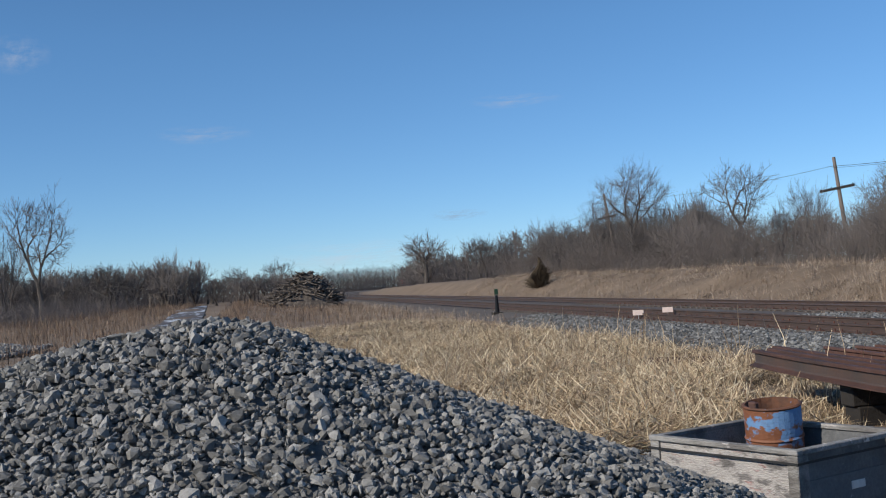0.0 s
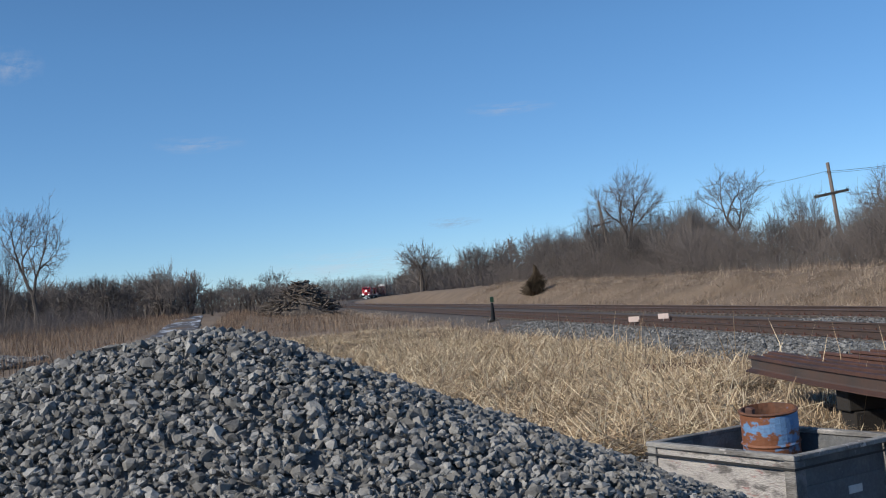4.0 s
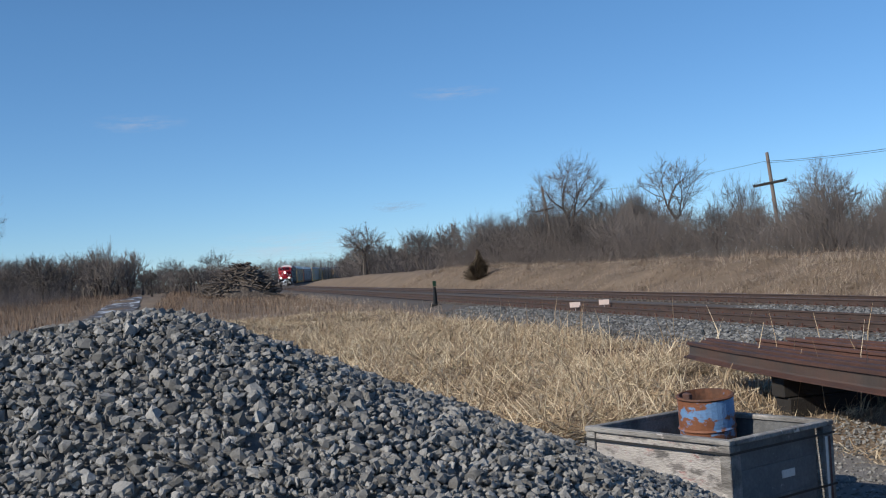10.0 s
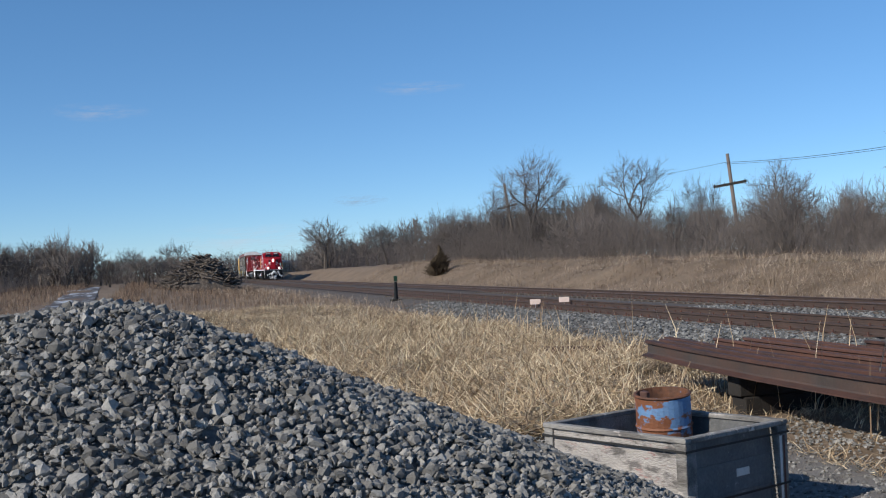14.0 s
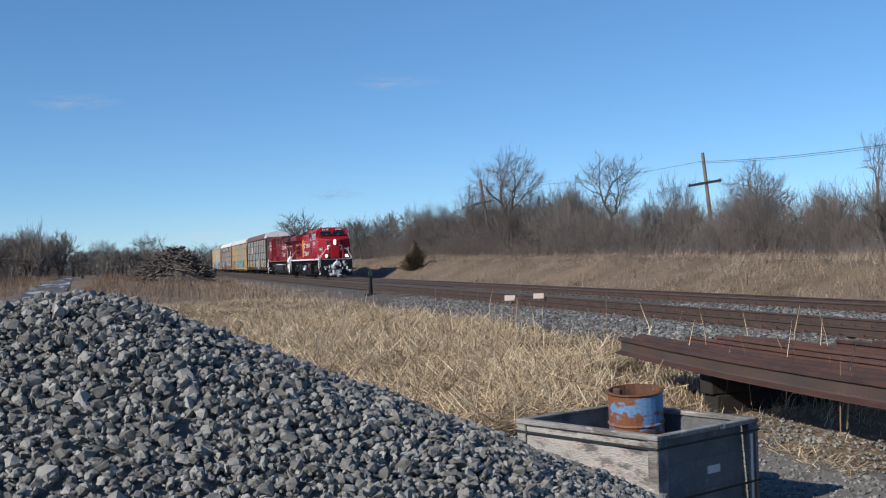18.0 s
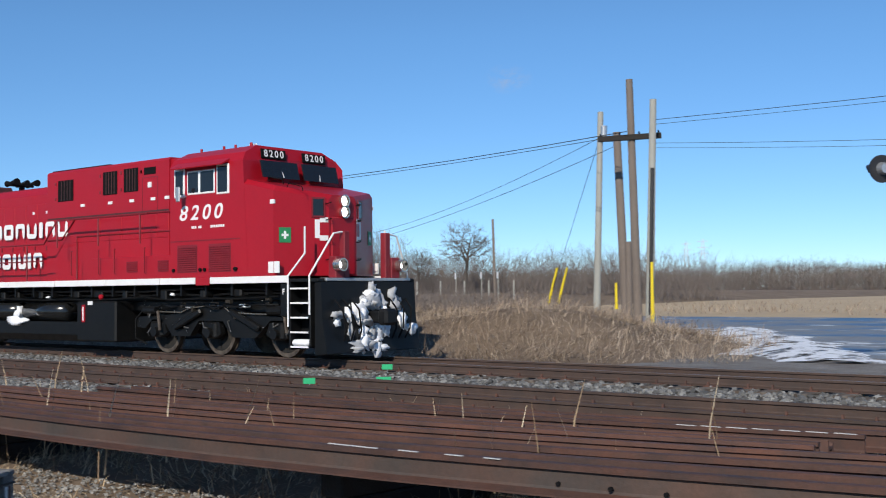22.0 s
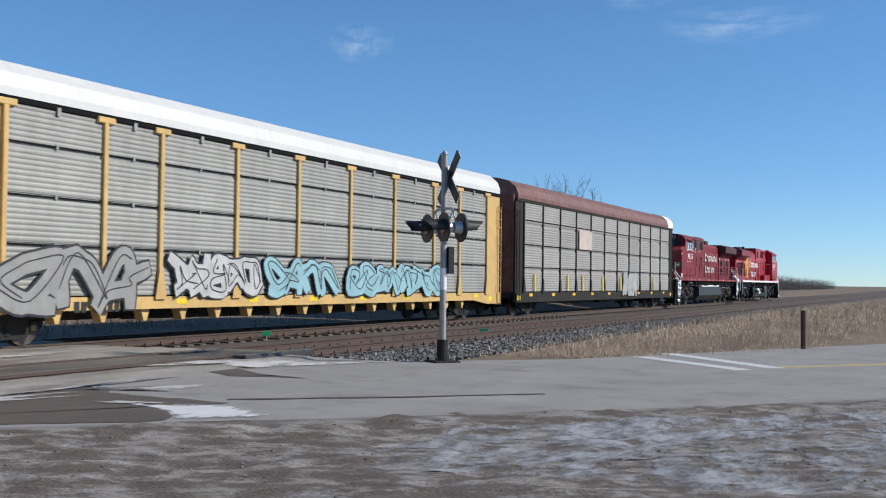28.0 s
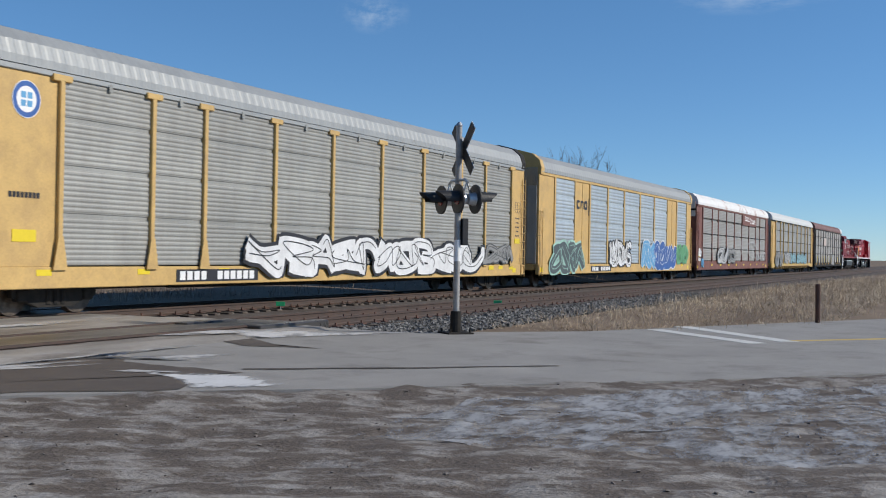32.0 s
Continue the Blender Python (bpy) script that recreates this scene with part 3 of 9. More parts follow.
apron("worn muddy asphalt between and beside the rails", 0.0, 20.2, 13.60, 16.98, -0.04, M_CROSSING)
apron("worn muddy asphalt beside the near rail", 0.8, 20.2, 10.85, 12.02, -0.055, M_CROSSING)
apron("worn muddy asphalt beyond the far rail", -5.0, 19.0, 18.60, 22.7, -0.07, M_CROSSING)
apron("rough gravel and dirt at the edge of the junction", -13.0, -3.0, 19.6, 24.4, -0.115, M_GRAVEL)
for y in (TRACK_1, TRACK_2):
    thing("crossing_panel", "dark wet asphalt panel between the rails", "road", kind="structure", mb=slab([(1.2, y - 0.64), (19.2, y - 0.64), (19.2, y + 0.64), (1.2, y + 0.64)], -0.025, 0.2), mat=M_PANEL)
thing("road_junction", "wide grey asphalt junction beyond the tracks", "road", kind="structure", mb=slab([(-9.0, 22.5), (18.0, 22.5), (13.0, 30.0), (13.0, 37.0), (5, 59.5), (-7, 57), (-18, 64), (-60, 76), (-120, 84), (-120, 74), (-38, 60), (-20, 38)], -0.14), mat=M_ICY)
thing("side_road", "grey asphalt side road running east", "road", kind="structure", mb=slab([(13.0, 37.0), (17.0, 37.5), (40, 46), (120, 52), (120, 59), (5, 59.5)], -0.14), mat=M_ASPHALT)


def ragged(outline, z, seed, cut=0.25, rough=0.12):
    """A flat patch with a broken edge along the given outline."""
    r = random.Random(seed)
    ring = []
    for (x0, y0), (x1, y1) in zip(outline, outline[1:] + outline[:1]):
        n = max(2, int(math.hypot(x1 - x0, y1 - y0) / cut))
        for k in range(n):
            x, y = x0 + (x1 - x0) * k / n, y0 + (y1 - y0) * k / n
            q = noise.noise((x * 1.3, y * 1.3, seed)) * rough * 2 + r.uniform(-1, 1) * rough * 0.4
            ring.append((x + q, y + q * 0.8))
    c = (sum(p[0] for p in ring) / len(ring), sum(p[1] for p in ring) / len(ring))
    return faded(ring, c, lambda x, y: z)


PATCHES = {"snow": ("snow_patch", "old snow left on the road", "snow", M_SNOW_THIN), "damp": ("damp_patch", "dark damp patch on the asphalt", "stain", M_DAMP), "frost": ("frost_patch", "pale salt and frost on the asphalt", "stain", M_FROST)}
for i, (x, y, a, b, t, kind) in enumerate(((-0.9, 15.3, 1.2, 0.5, 2, "snow"), (3.0, 11.0, 1.9, 0.75, -28, "snow"), (5.4, 10.1, 1.6, 0.4, -20, "frost"), (7.0, 12.6, 4, 0.35, -5, "damp"), (6, 15.4, 5, 0.7, 2, "damp"), (12, 15.2, 5, 0.6, -3, "frost"), (16.5, 11.2, 3.2, 0.5, -30, "frost"), (9.2, 11.0, 2.5, 0.35, -20, "frost"), (10.95, 9.05, 0.5, 0.12, -75, "frost"))):
    nm, lab, cat, m = PATCHES[kind]
    k = ROAD_Z if y < 11.3 else -0.03
    lie = lambda x, y, k=k, i=i: max(k, -0.045 - 0.10 * (1 - smooth_step(0.0, 0.5, y - 10.85)) if y > 10.85 else k) + 0.006 + 0.0012 * i
    thing(nm, lab, cat, kind="structure", mb=blob(x, y, a, b, t, 120 + i, lie, rag=0.45), mat=m)
M_DAMP_FULL = material("damp_brown_asphalt", (0.105, 0.086, 0.071), 0.7, var=0.2, scale=2, fine=40, bump=0.25, second=(0.085, 0.069, 0.057), amount=0.45, second_scale=0.8, sharp=0.2)
thing("damp_patch", "brown damp mud spread over the asphalt", "stain", kind="structure", mb=ragged([(10.9, 11.22), (12.63, 11.17), (12.2, 10.45), (11.77, 10.11), (11.62, 9.0), (11.51, 8.02), (10.85, 8.5), (10.15, 7.82), (9.80, 7.66), (8.2, 9.2), (4.0, 10.5), (6.5, 11.1)], ROAD_Z + 0.006, 3, 0.16, 0.09), mat=M_DAMP_FULL)
thing("damp_patch", "brown damp mud spread over the asphalt", "stain", kind="structure", mb=ragged([(15.6, 11.25), (16.2, 11.25), (15.04, 9.81), (15.0, 9.01), (14.74, 10.27), (15.2, 11.0)], ROAD_Z + 0.007, 4, 0.16, 0.07), mat=M_DAMP_FULL)
thing("damp_patch", "thin dark seam across the asphalt", "stain", kind="structure", mb=ragged([(11.87, 8.32), (12.95, 6.97), (14.68, 5.13), (14.62, 5.09), (12.87, 6.92), (11.82, 8.26)], ROAD_Z + 0.008, 5, rough=0.02), mat=M_DAMP_FULL)
thing("frost_patch", "broad pale salt and frost on the asphalt", "stain", kind="structure", mb=ragged([(8.0, 11.25), (14.6, 11.25), (14.67, 10.83), (13.62, 11.0), (12.89, 11.2), (12.5, 10.2), (13.6, 9.4), (12.6, 8.9), (12.4, 10.9)], ROAD_Z + 0.009, 8, 0.2, 0.1), mat=M_FROST)
thing("snow_patch", "old white snow left at the road's edge", "snow", kind="structure", mb=ragged([(10.9, 9.2), (11.0, 8.72), (11.37, 7.87), (11.05, 7.3), (10.58, 6.7), (10.2, 7.1), (9.85, 7.5), (10.55, 8.4)], ROAD_Z + 0.010, 6, 0.14, 0.06), mat=M_FROST_BRIGHT)


# the frozen lot before the camera
def lot_z(x, y):
    d = min((9.75 - (x + 1.5) * 0.14 + 1.1) - y, (17.25 - x - y) / 1.414)
    u, v = 0.423 * x - 0.906 * y, 0.906 * x + 0.423 * y
    rut = abs(noise.noise((u * 0.16 + 3.0, v * 0.75 + 0.8 * noise.noise((u * 0.25, v * 0.2, 4.0)), 2.0)))
    z = -0.205 + 0.02 * noise.noise((x * 0.9, y * 0.9, 3.0)) + 0.06 * (0.25 - rut) + 0.072 * (1 - smooth_step(0.1, 1.4, d))
    z += 0.030 * noise.noise((u * 1.5, v * 2.8, 7.0)) + 0.026 * noise.noise((u * 3.8, v * 5.0, 9.0))
    z = max(z, -0.25) + 0.02 * noise.noise((x * 2.0, y * 2.0, 9.0)) * (1 - smooth_step(0.0, 1.0, abs(d)))
    return z - 0.35 * smooth_step(0.05, -0.5, d) - 0.4 * smooth_step(2.4 - 0.25 * (10 - y), 0.8 - 0.25 * (10 - y), x)


LOT = pose(0, 0, 0, 0, 0, -65)


def lot_local(u, v):
    p = LOT @ Vector((u, v, 0))
    return lot_z(p.x, p.y)


thing("dirt_lot", "frozen brown mud streaked with frost", "lot", kind="structure", at=LOT, mb=grid_sheet([-16 + 0.12 * i for i in range(230)] + [11.6 + 0.3 * i for i in range(36)], [-2 + 0.4 * j for j in range(15)] + [4.0 + 0.10 * j for j in range(160)], lot_local), mat=M_MUD, smooth=True)
# road markings
for a, b in (((23.1, 6.0), (20.6, 3.5)), ((24.5, 5.75), (21.4, 3.05))):
    d = Vector((b[0] - a[0], b[1] - a[1])).normalized() * 0.0
    nx, ny = (b[1] - a[1]), -(b[0] - a[0])
    l = math.hypot(nx, ny)
    nx, ny = nx / l * 0.2, ny / l * 0.2
    thing("stop_line", "worn white stop line on the road", "road marking", kind="structure", mb=slab([(a[0] + nx, a[1] + ny), (b[0] + nx, b[1] + ny), (b[0] - nx, b[1] - ny), (a[0] - nx, a[1] - ny)], ROAD_Z + 0.006, 0.03), mat=M_LINE)
thing("centre_line", "worn yellow centre line", "road marking", kind="structure", mb=slab([(21.6, 3.0), (33, -6.4), (33.15, -6.25), (21.7, 3.12)], ROAD_Z + 0.007, 0.03), mat=M_LINE_Y)


# ---- tracks ----
def rail_section(h=0.175):
    return [(-0.075, 0), (0.075, 0), (0.075, 0.012), (0.02, 0.035), (0.012, 0.05), (0.012, h - 0.045), (0.036, h - 0.035), (0.036, h - 0.006), (0.028, h), (-0.028, h), (-0.036, h - 0.006), (-0.036, h - 0.035), (-0.012, h - 0.045), (-0.012, 0.05), (-0.02, 0.035), (-0.075, 0.012)]


def rail_run(x_list, centre, off):
    """One rail swept along the line."""
    sec = rail_section()
    n = len(sec)
    mb = Mesh()
    v = [(x, track_y(x, centre) + off + y, z - 0.175) for x in x_list for y, z in sec]
    mb.slot = 0
    f = [(j * n + i, j * n + (i + 1) % n, (j + 1) * n + (i + 1) % n, (j + 1) * n + i) for j in range(len(x_list) - 1) for i in range(n)]
    mb.add(v, f)
    mb.m = [1 if (q % n) in (7, 8, 9) else 0 for q in range(len(f))]
    return mb


XS = list(range(-600, -235, 20)) + [-235, 40, 450, 900]
TRACKS = {}
for name, centre in (("track_1", TRACK_1), ("track_2", TRACK_2)):
    tr = thing(name, "rusty rails on weathered ties in grey ballast", "railway track", kind="structure")
    TRACKS[name] = tr
    for s in (-1, 1):
        part("rail", rail_run(XS, centre, s * GAUGE / 2).data("rail", [M_RUST_TRACK, M_RAILTOP if name == "track_2" else M_RUST_TRACK]), None, tr, "rusty steel rail")


def bed_z(x, y):
    yt = y - track_y(x, 0.0)
    c = 0.06 * smooth_step(10.0, 11.3, yt) * (1 - smooth_step(19.4, 20.6, yt))
    return ground_z(x, y) + c + 0.02


mb = grid_sheet(sorted(set([-600, -500, -400] + list(range(-360, -60, 12)) + [i * 2 for i in range(-30, 45)] + list(range(96, 300, 20)) + [400, 600])), [9.4, 10.0, 10.6, 11.2, 11.8, 12.8, 13.8, 15.0, 16.4, 17.8, 19.2, 19.8, 20.6, 21.3], lambda x, y: bed_z(x, y) - (0.3 if y < 9.5 or y > 21.2 else 0))
for i, (x, y, z) in enumerate(mb.v):
    mb.v[i] = (x, y + track_y(x, 0.0), bed_z(x, y + track_y(x, 0.0)) - (0.3 if y < 9.5 or y > 21.2 else 0) - (0.12 if 0.5 < x < 18.5 and 11 < y < 19.5 else 0))
thing("ballast_bed", "grey crushed stone bed under both tracks", "ballast", kind="structure", mb=mb, mat=M_BED, smooth=True)


def rocks(points, size, spread, seed, flat=0.75, fine=False):
    """Angular stones at the given places, joined: arrays of vertices and faces."""
    r = np.random.RandomState(seed)
    if fine:
        p = np.asarray(points, float)
        n = len(p)
        g = (1 + 5 ** 0.5) / 2
        ico = np.array([(-1, g, 0), (1, g, 0), (-1, -g, 0), (1, -g, 0), (0, -1, g), (0, 1, g), (0, -1, -g), (0, 1, -g), (g, 0, -1), (g, 0, 1), (-g, 0, -1), (-g, 0, 1)]) / 1.9
        tris = np.array([(0, 11, 5), (0, 5, 1), (0, 1, 7), (0, 7, 10), (0, 10, 11), (1, 5, 9), (5, 11, 4), (11, 10, 2), (10, 7, 6), (7, 1, 8), (3, 9, 4), (3, 4, 2), (3, 2, 6), (3, 6, 8), (3, 8, 9), (4, 9, 5), (2, 4, 11), (6, 2, 10), (8, 6, 7), (9, 8, 1)])
        v = ico[None] * (1 + r.uniform(-0.42, 0.42, (n, 12, 1))) + r.uniform(-0.28, 0.28, (n, 12, 3))
        v = np.clip(v, -0.68, 0.68) * 1.2
        v *= (size * (1 + spread * r.standard_normal((n, 1, 1)).clip(-1.3, 2.4)) / 1.7) * r.uniform(0.42, 1.40, (n, 1, 3))
    cube = np.array([(-1, -1, -1), (1, -1, -1), (1, 1, -1), (-1, 1, -1), (-1, -1, 1), (1, -1, 1), (1, 1, 1), (-1, 1, 1)], float)
    quads = np.array([(0, 3, 2, 1), (4, 5, 6, 7), (0, 1, 5, 4), (1, 2, 6, 5), (2, 3, 7, 6), (3, 0, 4, 7)])
    if not fine:
        p = np.asarray(points, float)
        n = len(p)
        v = cube[None] * (1 + r.uniform(-0.45, 0.30, (n, 8, 3)))
        v *= (size * (1 + r.uniform(-spread, spread, (n, 1, 1))) / 2) * r.uniform(0.65, 1.15, (n, 1, 3))
    q = r.normal(size=(n, 4))
    q /= np.linalg.norm(q, axis=1)[:, None]
    w, x, y, z = q.T
    rot = np.stack([np.stack([1 - 2 * (y * y + z * z), 2 * (x * y - z * w), 2 * (x * z + y * w)], -1), np.stack([2 * (x * y + z * w), 1 - 2 * (x * x + z * z), 2 * (y * z - x * w)], -1), np.stack([2 * (x * z - y * w), 2 * (y * z + x * w), 1 - 2 * (x * x + y * y)], -1)], 1)
    v = np.einsum("nij,nkj->nki", rot, v) * np.array([1, 1, flat]) + p[:, None]
    if fine:
        return v.reshape(-1, 3), (tris[None] + (np.arange(n) * 12)[:, None, None]).reshape(-1, 3)
    f = quads[None] + (np.arange(n) * 8)[:, None, None]
    return v.reshape(-1, 3), f.reshape(-1, 4)


def array_mesh(name, v, f, mat):
    me = bpy.data.meshes.new(name)
    k = f.shape[1]
    me.vertices.add(len(v))
    me.vertices.foreach_set("co", np.ascontiguousarray(v, dtype=np.float32).ravel())
    me.loops.add(f.size)
    me.loops.foreach_set("vertex_index", np.ascontiguousarray(f, dtype=np.int32).ravel())
    me.polygons.add(len(f))
    me.polygons.foreach_set("loop_start", np.arange(0, f.size, k, dtype=np.int32))
    me.polygons.foreach_set("loop_total", np.full(len(f), k, dtype=np.int32))
    me.update(calc_edges=True)
    me.shade_flat()
    me.materials.append(mat)
    return me


# ---- heap of crushed stone ----
def pile_z(x, y):
    a, b = abs(x + 6.72) / (3.237 if x > -6.72 else 3.6), abs(y + 0.48) / (4.54 if y > -0.48 else 5.61)
    u = (a ** 2.58 + b ** 2.58 + 0.118 ** 2.58) ** (1 / 2.58)
    w = 0.05 * noise.noise((x * 0.8, y * 0.8, 1.0)) + 0.03 * noise.noise((x * 2.1, y * 2.1, 4.0))
    return -0.60 + 2.149 * (1 - u ** 0.897) + w


heap = thing("stone_heap", "heap of loose grey crushed stone", "stone heap")
part("heap_core", grid_sheet([-10.6 + 0.2 * i for i in range(49)], [-5.6 + 0.2 * j for j in range(48)], lambda x, y: max(pile_z(x, y) - 0.035, -0.95)), M_STONE, heap)
r = np.random.RandomState(5)
pts = []
for x, y in zip(r.uniform(-9.6, -1.2, 128000), r.uniform(-5.0, 3.7, 128000)):
    # the slopes towards the lot, and a rim over the crest
    z = pile_z(x, y)
    nx, ny = pile_z(x - 0.1, y) - pile_z(x + 0.1, y), pile_z(x, y - 0.1) - pile_z(x, y + 0.1)
    if z < -0.6 or -x * nx - y * ny + (1.39 - z) * 0.2 < -0.12:
        continue
    pts.append((x, y, z + r.uniform(-0.03, 0.02)))
pts.sort(key=lambda p: (p[0] + 4.6) ** 2 + (p[1] - 0.6) ** 2)
near, rest = pts[:300], pts[300:]
SHAPES = []
for k in range(12):
    v, f = rocks([(0, 0, 0)], 0.039, 0.0, 900 + k, 1.0, True)
    SHAPES.append(array_mesh("stone", v, f, M_STONE))
for i, p in enumerate(near):
    o = part("stone", SHAPES[i % 12], None, heap, at=pose(*p, *r.uniform(0, 360, 3)))
    s_ = r.uniform(0.7, 1.35)
    o.scale = (s_, s_, s_)
v, f = rocks(rest, 0.033, 0.46, 6, 0.9, True)
tagged(part("loose_stone", array_mesh("loose_stone", v, f, M_CHIP), None, heap, "loose grey crushed stone"), kind="stuff")
# stone spilled over the shoulder and between the ties
pts = []
for x, y in zip(r.uniform(-48, 0.5, 19000), 9.4 + 2.6 * r.beta(2.2, 1.6, 19000)):
    if r.rand() < 0.35 + 0.65 * smooth_step(-48, -20, x):
        pts.append((x, y, bed_z(x, y) + r.uniform(-0.01, 0.02)))
for x, y in zip(r.uniform(19.5, 50, 9000), r.uniform(9.6, 12.0, 9000)):
    pts.append((x, y, bed_z(x, y) + r.uniform(-0.01, 0.02)))
for x, y in zip(r.uniform(-32, 0, 9000), r.uniform(13.6, 17.0, 9000)):
    pts.append((x, y, bed_z(x, y) + r.uniform(-0.01, 0.015)))
for x, y in zip(r.uniform(-4.5, 3.0, 9000), r.uniform(6.2, 11.9, 9000)):
    pts.append((x, y, (bed_z(x, y) if y > 9.6 else ground_z(x, y) + 0.05) + r.uniform(-0.01, 0.01)))
v, f = rocks(pts, 0.07, 0.4, 8, 0.8)
tagged(new("spilled_ballast", array_mesh("spilled_ballast", v, f, M_BALLAST)), "loose grey ballast stones along the tracks", "ballast", kind="stuff")

thing("frost_sheet", "thin grey frost lying over the ruts of the lot", "frost", kind="structure", mb=grid_sheet([8.6 + 0.15 * i for i in range(64)], [-7.0 + 0.15 * j for j in range(80)], lambda x, y: lot_z(x, y) + 0.012 - 0.4 * smooth_step(16.2, 16.9, x + y) - 0.4 * smooth_step(9.6, 8.6, x + 0.25 * y + 0.5 * noise.noise((x, y, 2.0)))), mat=M_FROST_MUD, smooth=True)
# clods and pebbles over the frozen lot
q = np.random.RandomState(71)
v, f = rocks([(x, y, lot_z(x, y) + 0.004) for x, y in zip(q.uniform(3.5, 17, 2600), q.uniform(-7, 9.5, 2600)) if x + y < 16.9 and noise.noise((x * 0.6, y * 0.6, 2.0)) > q.uniform(-0.5, 0.6)], 0.020, 0.6, 72, 0.5)
tagged(new("mud_clods", array_mesh("mud_clods", v, f, M_CLOD)), "small frozen clods and pebbles on the lot", "dirt", kind="stuff")

thing("stubble_field", "pale winter stubble field beyond the junction", "field", kind="structure", mb=grid_sheet([-420 + 40 * i for i in range(24)], [57, 70, 100, 140, 200, 250, 292], lambda x, y: -0.17 if y < 60 else 0.05 if y < 90 else 0.26), mat=M_STUBBLE)

thing("gravel_shoulder", "grey gravel shoulder beside the crossing", "gravel", kind="structure", mb=grid_sheet([-6 + 0.5 * i for i in range(18)], [5.5 + 0.5 * j for j in range(10)], lambda x, y: ground_z(x, y) + 0.035 - 0.2 * smooth_step(6.3, 5.5, y) - 0.15 * smooth_step(-5, -6, x)), mat=M_GRAVEL, smooth=True)
thing("gravel_apron", "rough grey gravel and dirt round the cabinet", "gravel", kind="structure", mb=ragged([(2, 24.2), (12, 23.4), (21, 23.6), (21, 30), (17, 37), (9, 34), (4, 29)], -0.128, 11, 0.6, 0.4), mat=patch_material("rough_dirt", (0.17, 0.15, 0.13), 0.9, 1.0, 0.72, 0.06))

thing("snow_bank", "old grey-white snow along the edge of the side road", "snow", kind="structure", mb=grid_sheet([-19 + 0.5 * i for i in range(30)], [22.5 + 0.5 * j for j in range(40)], lambda x, y: -0.12 + 0.10 * max(-1.0, 1 - abs(x + 11.9 + (y - 28.5) * 0.60 + 0.8 * noise.noise((y * 0.5, 1.0, 0))) / (1.3 + 0.6 * noise.noise((x * 0.4, y * 0.4, 3.0)))) + 0.03 * noise.noise((x * 1.4, y * 1.4, 5.0))), mat=M_SNOW_BROKEN, smooth=True)

# dark ground sheet paints the shade seen in gaps between the straws
thing("thatch", "dark sheet painting the shade between the dry reeds", "grass", kind="structure", mb=grid_sheet([-62 + 1.0 * i for i in range(52)], [-1.0 + 0.6 * j for j in range(18)], lambda x, y: ground_z(x, y) + 0.012 - 0.2 * smooth_step(9.0, 9.4, y) - 0.2 * smooth_step(-0.4, -1.0, y) - 0.2 * smooth_step(-56, -62, x) - 0.2 * smooth_step(-12.4, -11.4, x)), mat=M_REED_SHADE, smooth=True)


# ---- the train ----
# Vehicles lie along local x, rails at z = 0; the locomotive's sill ends at x = 0.
TRAIN_V, TRAIN_X = 22.09, 4.39
rng = random.Random(7)
TRAIN, WHEELS = [], []


def side(s, x, z, out):
    """Pose of a plate on the side s of a vehicle: its x runs along the vehicle as read from that side, its y up."""
    return pose(x, s * out, z, 90, 0, 0 if s < 0 else 180)


def wheelset(parent, x, r, gauge=GAUGE):
    """Two wheels on an axle."""
    mb = Mesh()
    for s in (-1, 1):
        y = s * gauge / 2
        mb.cyl((0, y - 0.065, 0), (0, y + 0.065, 0), r, n=28)
        mb.cyl((0, y - s * 0.075, 0), (0, y - s * 0.055, 0), r + 0.028, n=28)
        mb.slot = 1
        mb.cyl((0, y + s * 0.065, 0), (0, y + s * 0.07, 0), r * 0.82, r * 0.8, n=24)
        mb.cyl((0, y + s * 0.07, 0), (0, y + s * 0.13, 0), r * 0.34, n=16)
        for k in range(5):
            a = k * 2 * math.pi / 5
            mb.cyl((r * 0.56 * math.cos(a), y + s * 0.068, r * 0.56 * math.sin(a)), (r * 0.56 * math.cos(a), y + s * 0.078, r * 0.56 * math.sin(a)), r * 0.13, n=8)
        mb.slot = 0
    mb.cyl((0, -gauge / 2, 0), (0, gauge / 2, 0), 0.09, n=10)
    return part("wheelset", mb, [M_STEEL, M_GEAR], parent, "worn steel wheels on an axle", at=pose(x, 0, r))


def lump(c, sx, sy, sz, seed):
    """An uneven lump."""
    r = random.Random(seed)
    mb = Mesh().ball((0, 0, 0), 1.0, 11, 7)
    ph = [r.uniform(0, 60.0) for _ in range(3)]
    out = []
    for x, y, z in mb.v:
        q = 0.95 + 0.85 * noise.noise((x * 1.5 + ph[0], y * 1.5 + ph[1], z * 1.5 + ph[2])) + 0.35 * noise.noise((x * 4 + ph[1], y * 4 + ph[2], z * 4 + ph[0]))
        out.append((c[0] + sx * q * x, c[1] + sy * q * y, c[2] + sz * q * z))
    mb.v = out
    return mb


def bars(parent, name, words, x, z, h, s, out, mat, pitch):
    """Small writing drawn as plain letter-sized bars; words: widths in units of the pitch, below 0 for a space."""
    x0 = (x if s < 0 else -x) - sum(abs(w) for w in words) * pitch / 2
    for w in words:
        if w > 0:
            part(name, Mesh().box(x0, x0 + w * pitch * 0.74, 0, h, 0, 0.005), mat, parent, at=pose(0, s * out, z, 90, 0, 0 if s < 0 else 180))
        x0 += abs(w) * pitch


